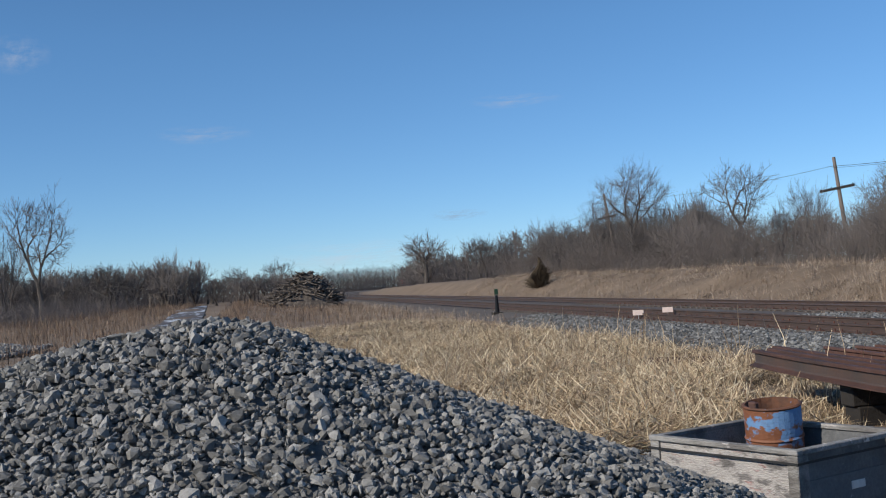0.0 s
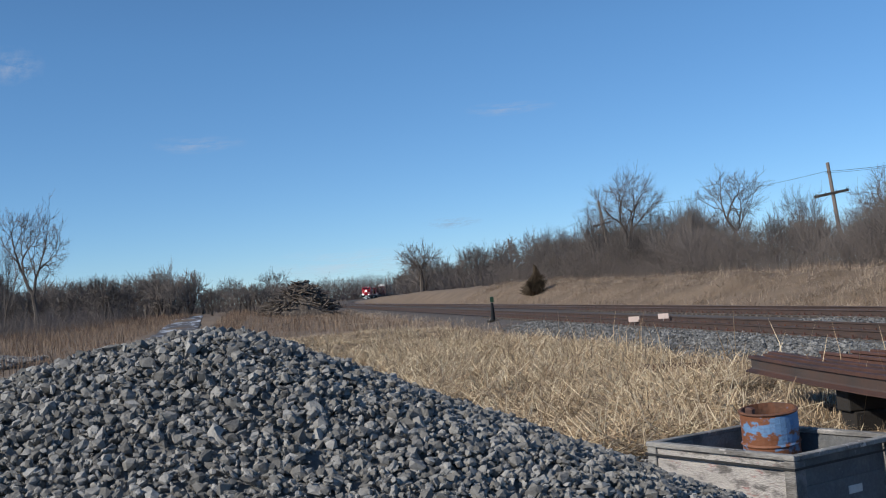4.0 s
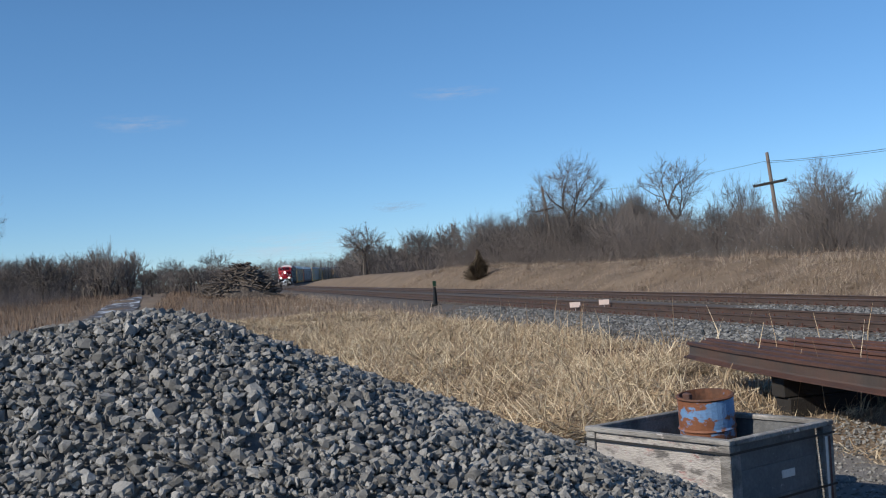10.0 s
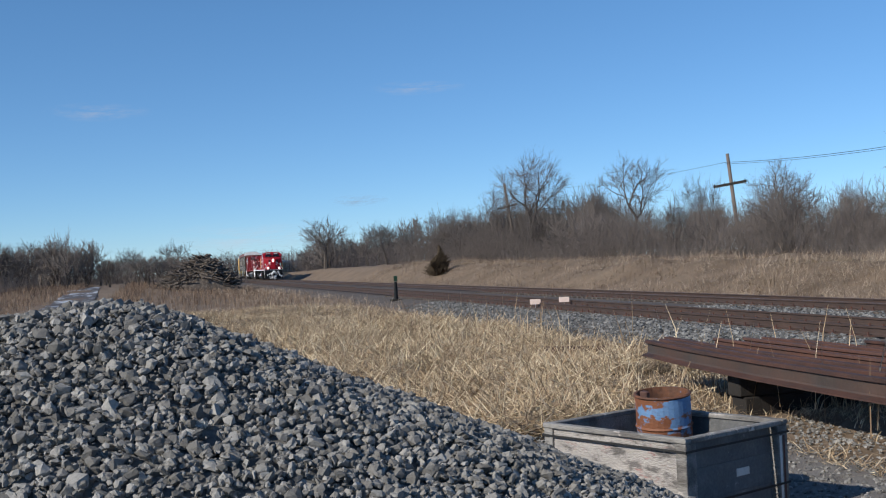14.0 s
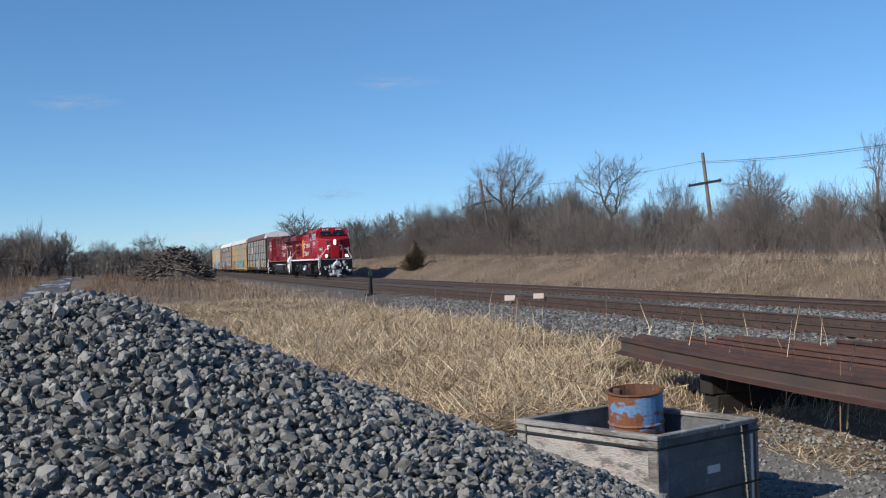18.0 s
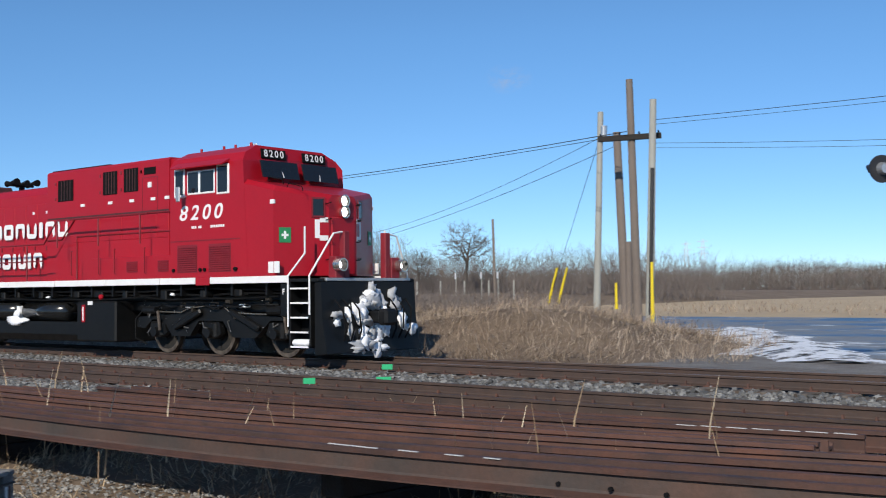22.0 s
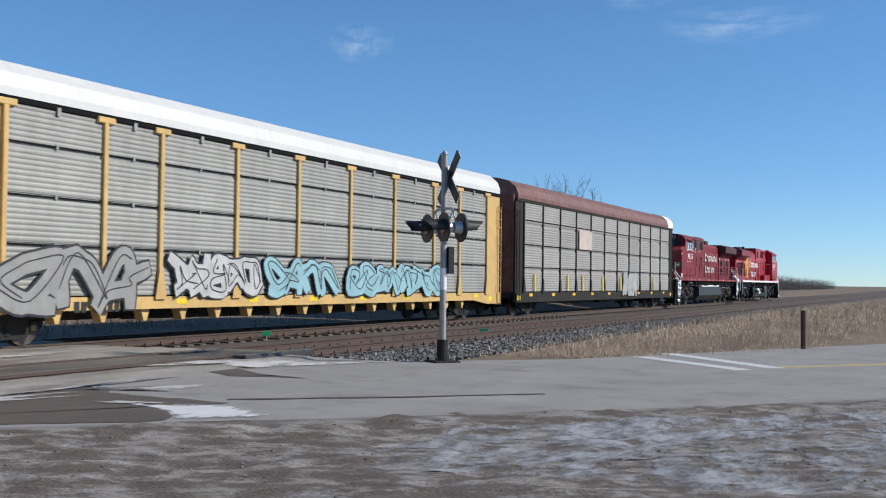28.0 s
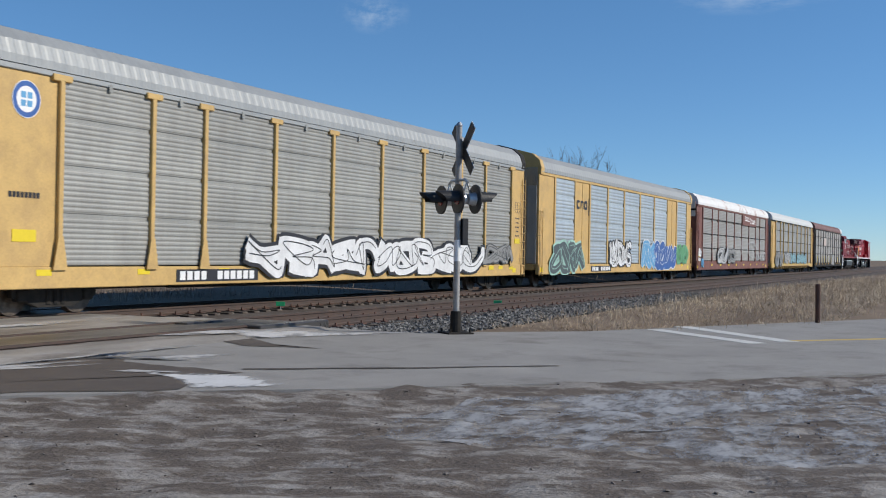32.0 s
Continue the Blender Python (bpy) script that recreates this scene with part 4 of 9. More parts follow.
def blocks(parent, words, x, z, h, s, out, mat, pitch, stroke, slant=0.0):
    """A painted name as plain hollow blocks, one for each letter, the first and any wide one taller."""
    x0 = (x if s < 0 else -x) - sum(abs(w) for w in words) * pitch / 2
    for n, w in enumerate(words):
        gap = (2, 0, 9, 0, 4, 9, 0, 4)[n % 8]
        if w > 0:
            a, b = w * pitch * 0.80, h * (1.0 if w < 1.12 else 1.24)
            q = stroke if w > 0.55 else a * 0.5
            c = min(a, b) * 0.16
            ring = [(c, 0), (a - c, 0), (a, c), (a, b - c), (a - c, b), (c, b), (0, b - c), (0, c)]
            mb = Mesh()
            if w > 0.55:
                hole = [(min(max(u, q), a - q), min(max(v, q), b - q)) for u, v in ring]
                v = [(u + slant * t, t, zz) for zz in (0.0, 0.004) for u, t in ring + hole]
                mb.add(v, [(16 + i, 16 + (i + 1) % 8, 24 + (i + 1) % 8, 24 + i) for i in range(8) if i != gap])
            else:
                mb.prism([(u * 0.7 + slant * t, t) for u, t in ring], "z", 0.0, 0.004)
            part("letter_block", mb, mat, parent, at=pose(0, s * out, z, 90, 0, 0 if s < 0 else 180) @ pose(x0, 0, 0))
        x0 += abs(w) * pitch


M_RED_GRIMY = material("sooty_red_paint", (0.24, 0.018, 0.028), 0.45, var=0.25, scale=1.5, fine=14, bump=0.03, second=(0.12, 0.016, 0.022), amount=0.45, second_scale=1.0, sharp=0.25)
M_SPRAY_RUSTY = material("dull_orange_reflector", (0.42, 0.20, 0.05), 0.6, var=0.2)
M_FASCIA = material("grimy_dark_red", (0.085, 0.022, 0.022), 0.7, var=0.3, scale=1.5, fine=14, bump=0.05, second=(0.035, 0.02, 0.02), amount=0.45, second_scale=1.0, sharp=0.25)


def numerals(parent, body, size, wide, label, at):
    """Painted numerals, each a part."""
    for i, ch in enumerate(body):
        part("numeral", text_mesh(ch, size, M_WHITE, 0.004, 0.22 if size > 0.4 else 0.0), None, parent, label, at=at @ pose((i - (len(body) - 1) / 2) * size * 0.70 * wide, 0, 0) @ Matrix.Diagonal((wide, 1.0, 1.0, 1.0)))


def lamp_barrel(name, parent, x, y, z, deep, lit):
    """A lamp whose lens lies deep in an open barrel, so that it is seen from ahead only."""
    n, prof = 18, [(0.0, 0.05), (0.0, 0.125), (deep, 0.14), (deep, 0.118), (0.02, 0.105), (0.02, 0.05)]
    mb = Mesh()
    mb.add([(x + u, y + r * math.cos(2 * math.pi * i / n), z + r * math.sin(2 * math.pi * i / n)) for u, r in prof for i in range(n)], [(j * n + i, j * n + (i + 1) % n, (j + 1) * n + (i + 1) % n, (j + 1) * n + i) for j in range(5) for i in range(n)])
    mb.m = [1 if q // n >= 3 else 0 for q in range(5 * n)]
    lamp = part(name, mb, [M_CHROME, M_DARK], parent)
    part("lens", Mesh().cyl((x + 0.021, y, z), (x + 0.032, y, z), 0.10, n=18), M_LAMP if lit else M_CHROME, lamp)


def stretch_front(loco):
    """Draws the nose and the front platform out to their full length."""
    done = set()
    for o in loco.children_recursive:
        t, above = o.matrix_basis.translation, o.parent
        while above is not loco and above.matrix_basis.translation.length < 1e-4:
            above = above.parent
        if above is not loco:
            continue
        if t.length > 1e-4:
            o.matrix_basis = Matrix.Translation((0.25 * smooth_step(-1.75, -1.0, t.x), 0, 0)) @ o.matrix_basis
        elif o.data not in done:
            done.add(o.data)
            for v in o.data.vertices:
                v.co.x += 0.25 * smooth_step(-1.75, -1.0, v.co.x)


def locomotive(label, red, number, gear, snowy, gold, front_lit):
    """A six-axle freight locomotive, nose towards +x."""
    loco = thing("locomotive", label, "locomotive", group="train")
    # underframe, deck and sill
    mb = Mesh()
    mb.box(-19.6, -0.1, -0.95, 0.95, 1.22, 1.62, 0.03)
    mb.box(-20.4, 0.7, -0.9, 0.9, 0.95, 1.3, 0.04)
    frame_ob = part("underframe", mb, gear, loco)
    for k in range(22):
        part("cross_member", Mesh().box(-19.3 + k * 0.88, -19.24 + k * 0.88, -1.40, 1.40, 1.35, 1.62), gear, frame_ob)
    mb = Mesh()
    mb.box(-20.6, 0.86, -1.5, 1.5, 1.62, 1.69, 0.01)
    part("deck", mb, M_BLACK, loco)
    for s in (-1, 1):
        edges = (-19.72, -17.4, -15.1, -12.7, -10.6, -8.4, -6.2, -4.05, -2.75)
        for a, b in zip(edges, edges[1:]):
            mb = Mesh()
            mb.box(a + 0.012, b - 0.012, min(s * 1.49, s * 1.53), max(s * 1.49, s * 1.53), 1.61, 1.76, 0.008)
            part("sill_plate", mb, M_WHITE if not gold else M_RED_OLD, loco, "white sill stripe" if not gold else "")
        mb = Mesh()
        mb.box(-2.73, -2.27, min(s * 1.49, s * 1.54), max(s * 1.49, s * 1.54), 1.58, 1.76, 0.008)
        part("jacking_pad", mb, red, loco)
        mb = Mesh()
        mb.box(-2.25, 0.0, min(s * 1.49, s * 1.53), max(s * 1.49, s * 1.53), 1.61, 1.76, 0.008)
        part("sill_plate", mb, M_WHITE if not gold else M_RED_OLD, loco)
        if gold:
            for k in range(16):
                x = -19.2 + k * 1.22 + rng.uniform(-0.2, 0.2)
                mb = Mesh()
                mb.box(x, x + 0.16 + 0.3 * (k % 4 == 0), min(s * 1.525, s * 1.536), max(s * 1.525, s * 1.536), 1.655, 1.72)
                part("reflector", mb, M_WHITE_OLD if k % 3 else M_SPRAY_RUSTY, loco)
    # cab and nose
    mb = Mesh()
    prof = [(-1.53, 1.76), (1.53, 1.76), (1.53, 4.28), (1.38, 4.48), (1.0, 4.66), (-1.0, 4.66), (-1.38, 4.48), (-1.53, 4.28)]
    xs_front = [-1.18 + (0.20 if z < 2 else -0.20 * (z - 3.85) / 0.75 if z > 3.85 else 0) for _, z in prof]
    n = len(prof)
    mb.add([(-3.65, y, z) for y, z in prof] + [(min(xf, -1.18) if z < 2 else xf, y, z) for (y, z), xf in zip(prof, xs_front)],
           [(i, (i + 1) % n, n + (i + 1) % n, n + i) for i in range(n)] + [tuple(range(n)), tuple(range(n, 2 * n))])
    cab = part("cab", mb, red, loco)
    mb = Mesh()
    plan = [(-1.75, 1.527, 4.00), (-0.42, 1.525, 3.66), (0.12, 0.42, 3.50)]
    v, f = [], []
    for x, y, z in plan:
        v += [(x, -y, 1.76), (x, -y, z - 0.10), (x, -y + 0.10, z), (x, y - 0.10, z), (x, y, z - 0.10), (x, y, 1.76)]
    for j in range(2):
        f += [(j * 6 + i, j * 6 + i + 1, j * 6 + 7 + i, j * 6 + 6 + i) for i in range(5)]
    f += [(0, 1, 2, 3, 4, 5), (12, 13, 14, 15, 16, 17)]
    mb.add(v, f)
    nose = part("nose", mb, red, loco)
    mb = Mesh()
    mb.box(-0.05, 0.145, -0.36, 0.36, 1.78, 3.02, 0.02)
    part("nose_door", mb, red, nose)
    # headlamps, then windows and emblem on the slanting corners
    for z in (3.38, 3.14):
        lamp_barrel("headlamp", nose, 0.12, 0, z, 0.09, front_lit)
    ang = math.degrees(math.atan2(1.105, 0.54))
    for s in (-1, 1):
        slant = lambda q, z: pose(-0.42 + 0.54 * q, s * (1.525 - 1.105 * q), z, 90, 0, ang if s < 0 else 180 - ang)
        part("nose_window", Mesh().box(-0.12, 0.12, -0.19, 0.19, 0.0, 0.016, 0.012), M_GLASS, nose, at=slant(0.80, 3.22))
        mb = Mesh().box(-0.15, 0.15, -0.22, -0.18, 0.0, 0.022).box(-0.15, 0.15, 0.18, 0.22, 0.0, 0.022).box(-0.15, -0.12, -0.18, 0.18, 0.0, 0.022).box(0.12, 0.15, -0.18, 0.18, 0.0, 0.022)
        part("nose_window_frame", mb, M_RED_DARK, nose, at=slant(0.80, 3.22))
        e = -s
        for box in ((-0.15, -0.04, -0.20, 0.20), (-0.04, 0.15, 0.14, 0.25), (-0.04, 0.15, -0.25, -0.14)):
            part("emblem_shape", Mesh().box(min(e * box[0], e * box[1]), max(e * box[0], e * box[1]), box[2], box[3], 0.0, 0.006), M_WHITE, nose, "white painted emblem", at=slant(0.86, 2.76))
        for z in (3.30, 2.95, 2.5, 2.1):
            part("grab_iron", Mesh().tube([(-0.05, 0, 0.0), (-0.05, 0, 0.09), (0.05, 0.03, 0.09), (0.05, 0.03, 0.0)], 0.012, 5), M_DARK, nose, at=slant(0.98, z))
        sg = part("first_aid_sign", Mesh().box(-0.13, 0.13, -0.16, 0.16, -0.005, 0.012), M_GREEN, nose, "green sign with a white cross", at=slant(0.20, 2.62))
        mb = Mesh()
        mb.box(-0.025, 0.025, -0.085, 0.085, 0.012, 0.016)
        mb.box(-0.075, 0.075, -0.025, 0.025, 0.0125, 0.0165)
        part("cross", mb, M_WHITE, sg)
    for s in (-1, 1):
        mb = Mesh()
        mb.box(0, 0.03, -0.37, 0.37, -0.11, 0.11, 0.01)
        board = part("number_board", mb, M_DARK, cab, "black number board", at=pose(-1.325, s * 0.62, 4.47, 0, -8, 0))
        numerals(board, number, 0.225, 1.0, "white numeral", pose(0.031, 0, 0, 90, 0, 90))
        # windscreens
        mb = Mesh()
        mb.add([(-1.165, s * 0.08, 3.92), (-1.165, s * 1.16, 3.92), (-1.265, s * 1.16, 4.30), (-1.265, s * 0.08, 4.30), (-1.20, s * 0.08, 3.92), (-1.20, s * 1.16, 3.92), (-1.30, s * 1.16, 4.30), (-1.30, s * 0.08, 4.30)],
               [(0, 1, 2, 3), (4, 5, 6, 7), (0, 1, 5, 4), (1, 2, 6, 5), (2, 3, 7, 6), (3, 0, 4, 7)])
        part("windscreen", mb, M_GLASS, cab, at=pose(0.035, 0, 0))
        mb = Mesh()
        mb.tube([(-1.12, s * 0.55, 3.93), (-1.19, s * 0.62, 4.22)], 0.012, 5)
        part("wiper", mb, M_WHITE, cab)
        # side windows
        w = part("side_window", Mesh().box(-3.49, -3.11, min(s * 1.52, s * 1.545), max(s * 1.52, s * 1.545), 3.58, 4.24, 0.02), M_WHITE, cab, "white-framed cab window")
        part("pane", Mesh().box(-3.44, -3.16, min(s * 1.53, s * 1.549), max(s * 1.53, s * 1.549), 3.63, 4.19, 0.02), M_GLASS, w)
        w = part("side_window", Mesh().box(-3.02, -2.06, min(s * 1.52, s * 1.545), max(s * 1.52, s * 1.545), 3.62, 4.16, 0.02), M_WHITE, cab, "white-framed sliding cab window")
        for a, b in ((-2.99, -2.62), (-2.55, -2.09)):
            part("pane", Mesh().box(a, b, min(s * 1.53, s * 1.549), max(s * 1.53, s * 1.549), 3.66, 4.13, 0.01), M_GLASS, w)
        w = part("side_window", Mesh().box(-2.0, -1.60, min(s * 1.52, s * 1.545), max(s * 1.52, s * 1.545), 3.58, 4.24, 0.02), M_WHITE, cab, "white-framed cab window")
        part("pane", Mesh().box(-1.96, -1.64, min(s * 1.53, s * 1.549), max(s * 1.53, s * 1.549), 3.62, 4.20, 0.02), M_GLASS, w)
        mb = Mesh()
        mb.prism([(s * 1.50, 4.30), (s * 1.72, 4.20), (s * 1.73, 4.225), (s * 1.50, 4.36)], "x", -3.42, -1.62)
        part("sun_visor", mb, red, cab)
        mb = Mesh()
        mb.tube([(-3.06, s * 1.53, 3.60), (-3.06, s * 1.76, 3.52)], 0.012, 5)
        mb.box(-3.13, -2.99, min(s * 1.74, s * 1.79), max(s * 1.74, s * 1.79), 3.46, 3.80, 0.02)
        part("mirror", mb, M_ALU, cab)
        numerals(cab, number, 0.46, 1.25, "white road numeral", pose(-2.58, s * 1.531, 3.20, 90, 0, 0 if s < 0 else 180))
        bars(cab, "stencil", [1, 1, 1, -1, 1, 1, -5, 1, 1, 1, 1, 1, 1, 1, 1], -2.55, 2.86, 0.055, s, 1.531, M_WHITE, 0.06)
        # louvred grilles low on the cab
        for a, b in ((-3.37, -2.69), (-2.26, -1.58)):
            mb = Mesh()
            for k in range(12):
                z = 1.90 + k * 0.048
                mb.prism([(s * 1.525, z), (s * 1.552, z), (s * 1.525, z + 0.034)], "x", a, b)
            mb.box(a - 0.02, b + 0.02, min(s * 1.50, s * 1.532), max(s * 1.50, s * 1.532), 1.87, 2.50)
            part("grille", mb, M_RED_DARK if not gold else M_RED_OLD, cab)
        for x in (-3.5, -2.55, -2.4, -1.45):
            part("latch", Mesh().cyl((x, s * 1.52, 1.93), (x, s * 1.575, 1.93), 0.04, n=8), M_DARK, cab)
        seam = Mesh().box(-3.64, -1.36, min(s * 1.525, s * 1.538), max(s * 1.525, s * 1.538), 2.575, 2.60)
        part("seam", seam, M_RED_DARK, cab)
        for a in (-0.58, -0.40):
            part("placard", Mesh().box(a, a + 0.16, min(s * 1.52, s * 1.533), max(s * 1.52, s * 1.533), 1.82, 2.06), M_WHITE, cab)
        part("placard", Mesh().box(-0.52, -0.39, min(s * 1.50, s * 1.534), max(s * 1.50, s * 1.534), 3.28, 3.37), M_WHITE, cab)
        # steps and handrails at the front corner
        mb = Mesh()
        mb.box(0.02, 0.62, min(s * 1.0, s * 1.2), max(s * 1.0, s * 1.2), 0.25, 1.62, 0.01)
        mb.box(0.02, 0.07, min(s * 1.0, s * 1.52), max(s * 1.0, s * 1.52), 0.22, 1.62, 0.01)
        mb.box(0.60, 0.65, min(s * 1.0, s * 1.5), max(s * 1.0, s * 1.5), 0.3, 1.62, 0.01)
        part("stairwell", mb, M_BLACK, loco)
        for k in range(5):
            z = 0.30 + k * 0.30
            st = part("step", Mesh().box(0.08, 0.60, min(s * 1.15, s * 1.52), max(s * 1.15, s * 1.52), z - 0.03, z, 0.008), M_BLACK, loco)
            part("step_edge", Mesh().box(0.08, 0.60, min(s * 1.515, s * 1.53), max(s * 1.515, s * 1.53), z - 0.03, z + 0.005), M_WHITE, st, "white step edge")
        part("snow_lump", Mesh().box(0.1, 0.58, min(s * 1.3, s * 1.54), max(s * 1.3, s * 1.54), 0.3, 0.44, 0.05), M_SNOW, loco, "snow packed on the bottom step")
        mb = Mesh()
        mb.tube([(0.06, s * 1.57, 0.70), (0.06, s * 1.57, 1.75), (0.22, s * 1.24, 2.22), (0.22, s * 1.24, 2.78)], 0.022, 7)
        part("handrail", mb, M_WHITE, loco, "white steel handrail")
        mb = Mesh()
        mb.tube([(0.64, s * 1.52, 0.95), (0.64, s * 1.52, 1.75), (0.80, s * 0.98, 2.62), (0.80, s * 0.72, 2.66)], 0.022, 7)
        part("handrail", mb, M_WHITE, loco, "white steel handrail")
        # end posts, ditch lights
        mb = Mesh()
        mb.box(0.70, 0.86, min(s * 0.55, s * 0.72), max(s * 0.55, s * 0.72), 1.69, 2.68, 0.02)
        mb.box(0.66, 0.88, min(s * 0.72, s * 1.0), max(s * 0.72, s * 1.0), 1.69, 2.15, 0.02)
        part("end_post", mb, M_RED_DARK if not gold else M_RED_OLD, loco)
        lamp_barrel("ditch_light", loco, 0.86, s * 0.95, 1.97, 0.20, front_lit)
    part("step_letter", text_mesh("F", 0.17, M_WHITE), None, loco, "white letter", at=pose(-0.16, -1.49, 1.42, 90, 0, 0))
    part("step_backing", Mesh().box(-0.28, 0.02, -1.48, 1.48, 0.9, 1.6, 0.02), M_BLACK, loco)
    # roof gear on the cab
    mb = Mesh()
    mb.box(-3.5, -2.9, -0.5, 0.5, 4.66, 4.72, 0.02)
    mb.box(-2.6, -1.7, -0.6, 0.6, 4.66, 4.71, 0.02)
    for x in (-3.3, -2.5, -2.1, -1.6):
        mb.cyl((x, -0.9, 4.60), (x, -0.9, 4.75), 0.03, n=6)
    part("roof_fittings", mb, red, cab)
    mb = Mesh()
    mb.tube([(-2.2, -0.4, 4.7), (-2.2, -0.4, 4.80), (-1.95, -0.4, 4.80), (-1.95, -0.4, 4.7)], 0.015, 5)
    part("antenna", mb, M_WHITE, cab)
    for z, x in ((3.80, -0.95), (3.62, -0.35)):
        mb = Mesh()
        mb.tube([(x, -1.2, z + 0.02), (x + 0.05, -1.2, z + 0.10), (x + 0.35, -1.1, z + 0.02), (x + 0.38, -1.1, z - 0.08)], 0.012, 5)
        part("grab_iron", mb, M_DARK, nose)
    # hoods
    mb = Mesh()
    mb.box(-4.45, -3.62, -0.92, 0.92, 1.69, 4.62, 0.03)
    part("hood_end", mb, red, loco)
    mb = Mesh()
    mb.prism([(-0.98, 1.69), (0.98, 1.69), (0.98, 4.60), (0.92, 4.66), (-0.92, 4.66), (-0.98, 4.60)], "x", -9.62, -4.40)
    h1 = part("inverter_hood", mb, red, loco)
    mb = Mesh()
    mb.prism([(-0.92, 1.69), (0.92, 1.69), (0.92, 4.10), (0.74, 4.30), (-0.74, 4.30), (-0.92, 4.10)], "x", -15.3, -9.60)
    h2 = part("engine_hood", mb, red, loco)
    mb = Mesh()
    mb.prism([(-0.98, 1.69), (0.98, 1.69), (0.98, 3.42), (1.18, 3.70), (-1.18, 3.70), (-0.98, 3.42)], "x", -19.75, -15.25)
    h3 = part("radiator_hood", mb, red, loco)
    mb = Mesh()
    mb.prism([(1.185, 3.705), (1.50, 3.80), (1.52, 4.22), (1.20, 4.34), (-1.20, 4.34), (-1.52, 4.22), (-1.50, 3.80), (-1.185, 3.705)], "x", -19.8, -15.2)
    part("radiator_wing", mb, M_FASCIA if gold else M_RED_GRIMY, h3)
    mb = Mesh()
    mb.box(-19.7, -15.3, -1.1, 1.1, 4.33, 4.39, 0.02)
    mb.box(-9.58, -7.0, -0.86, 0.86, 4.655, 4.70, 0.02)
    part("roof_panel", mb, M_DARK, h1)
    part("roof_panel", Mesh().box(-15.2, -9.65, -0.72, 0.72, 4.29, 4.325, 0.01), M_DARK if gold else M_RED_DARK, h2)
    if gold:
        for s in (-1, 1):
            part("side_grime", Mesh().box(-9.55, -4.45, min(s * 0.97, s * 0.985), max(s * 0.97, s * 0.985), 3.78, 4.5, 0.006), M_FASCIA, h1)
    hx = 0.85 if gold else 0.0
    part("exhaust_stack", Mesh().box(-14.7 + hx, -13.8 + hx, -0.45, 0.45, 4.28, 4.62, 0.04), M_FASCIA, h2)
    mb = Mesh()
    mb.box(-12.6 + hx, -12.5 + hx, -0.35, 0.35, 4.54, 4.60)
    mb.box(-12.6 + hx, -12.5 + hx, -0.06, 0.06, 4.28, 4.56)
    horn = part("air_horn", mb, M_DARK, h2)
    for y in (-0.32, 0.0, 0.32):
        part("horn_bell", Mesh().cyl((-12.55 + hx, y, 4.62 + 0.1 * abs(y)), (-12.25 + hx, y, 4.62 + 0.1 * abs(y)), 0.04, 0.10, n=10), M_DARK, horn)
        part("horn_bell", Mesh().cyl((-12.55 + hx, y, 4.62), (-12.8 + hx, y, 4.62), 0.04, 0.09, n=10), M_DARK, horn)
    for s in (-1, 1):
        lo, hi = (lambda a, b: (min(s * a, s * b), max(s * a, s * b)))(0.96, 0.995)
        # louvred intakes
        for a, b, z0, z1 in ((-7.08, -6.48, 3.90, 4.48), (-6.20, -5.62, 3.92, 4.50), (-5.38, -4.92, 4.30, 4.47), (-9.1, -8.4, 3.85, 4.40)):
            g = part("air_intake", Mesh().box(a, b, lo, hi, z0, z1, 0.006), M_DARK, h1)
            mb = Mesh()
            if z1 - z0 > 0.3:
                for k in range(4):
                    x = a + (b - a) * (0.22 + 0.19 * k)
                    part("louvre", Mesh().box(x, x + 0.025, *((min(s * 0.98, s * 1.000), max(s * 0.98, s * 1.000))), z0 + 0.02, z1 - 0.02), M_FASCIA, g)
            for u, w in ((a - 0.12, z0 + 0.08), (a - 0.12, z1 - 0.08)):
                part("lifting_lug", Mesh().box(u - 0.03, u + 0.03, *((min(s * 0.97, s * 1.005), max(s * 0.97, s * 1.005))), w - 0.04, w + 0.04, 0.01), M_RED_DARK, h1)
        for a, b in ((-8.35, -7.2), (-7.15, -6.3), (-6.25, -5.45), (-5.40, -4.90), (-4.86, -4.42)):
            part("hood_door", Mesh().box(a, b, *((min(s * 0.97, s * 0.992), max(s * 0.97, s * 0.992))), 2.75, 3.37, 0.012), red, h1)
            part("placard", Mesh().box(a + 0.3, a + 0.47, *((min(s * 0.985, s * 1.0), max(s * 0.985, s * 1.0))), 3.66, 3.73), M_WHITE, h1)
        part("placard", Mesh().box(-5.22, -5.08, *((min(s * 0.98, s * 0.999), max(s * 0.98, s * 0.999))), 3.98, 4.11), M_WHITE, h1)
        # long dark strip paints the shadow line below the upper hood's overhang
        part("hood_seam", Mesh().box(-9.6, -4.42, *((min(s * 0.97, s * 0.986), max(s * 0.97, s * 0.986))), 3.385, 3.425), M_FASCIA, h1)
        for a, b, z0, z1 in ((-5.46, -5.44, 3.43, 4.22), (-4.86, -4.84, 3.43, 4.22), (-5.46, -4.84, 4.22, 4.24)):
            part("hood_seam", Mesh().box(a, b, *((min(s * 0.97, s * 0.985), max(s * 0.97, s * 0.985))), z0, z1), M_RED_DARK, h1)
        part("conduit", Mesh().tube([(-9.6, s * 1.0, 2.85), (-8.9, s * 1.0, 2.85), (-8.3, s * 1.0, 3.36), (-3.75, s * 1.0, 3.36)], 0.022, 6), M_RED_DARK, h1)
        part("conduit", Mesh().tube([(-8.2, s * 1.0, 1.8), (-8.2, s * 1.0, 2.9), (-3.75, s * 1.0, 2.9)], 0.02, 6), M_RED_DARK, h1)
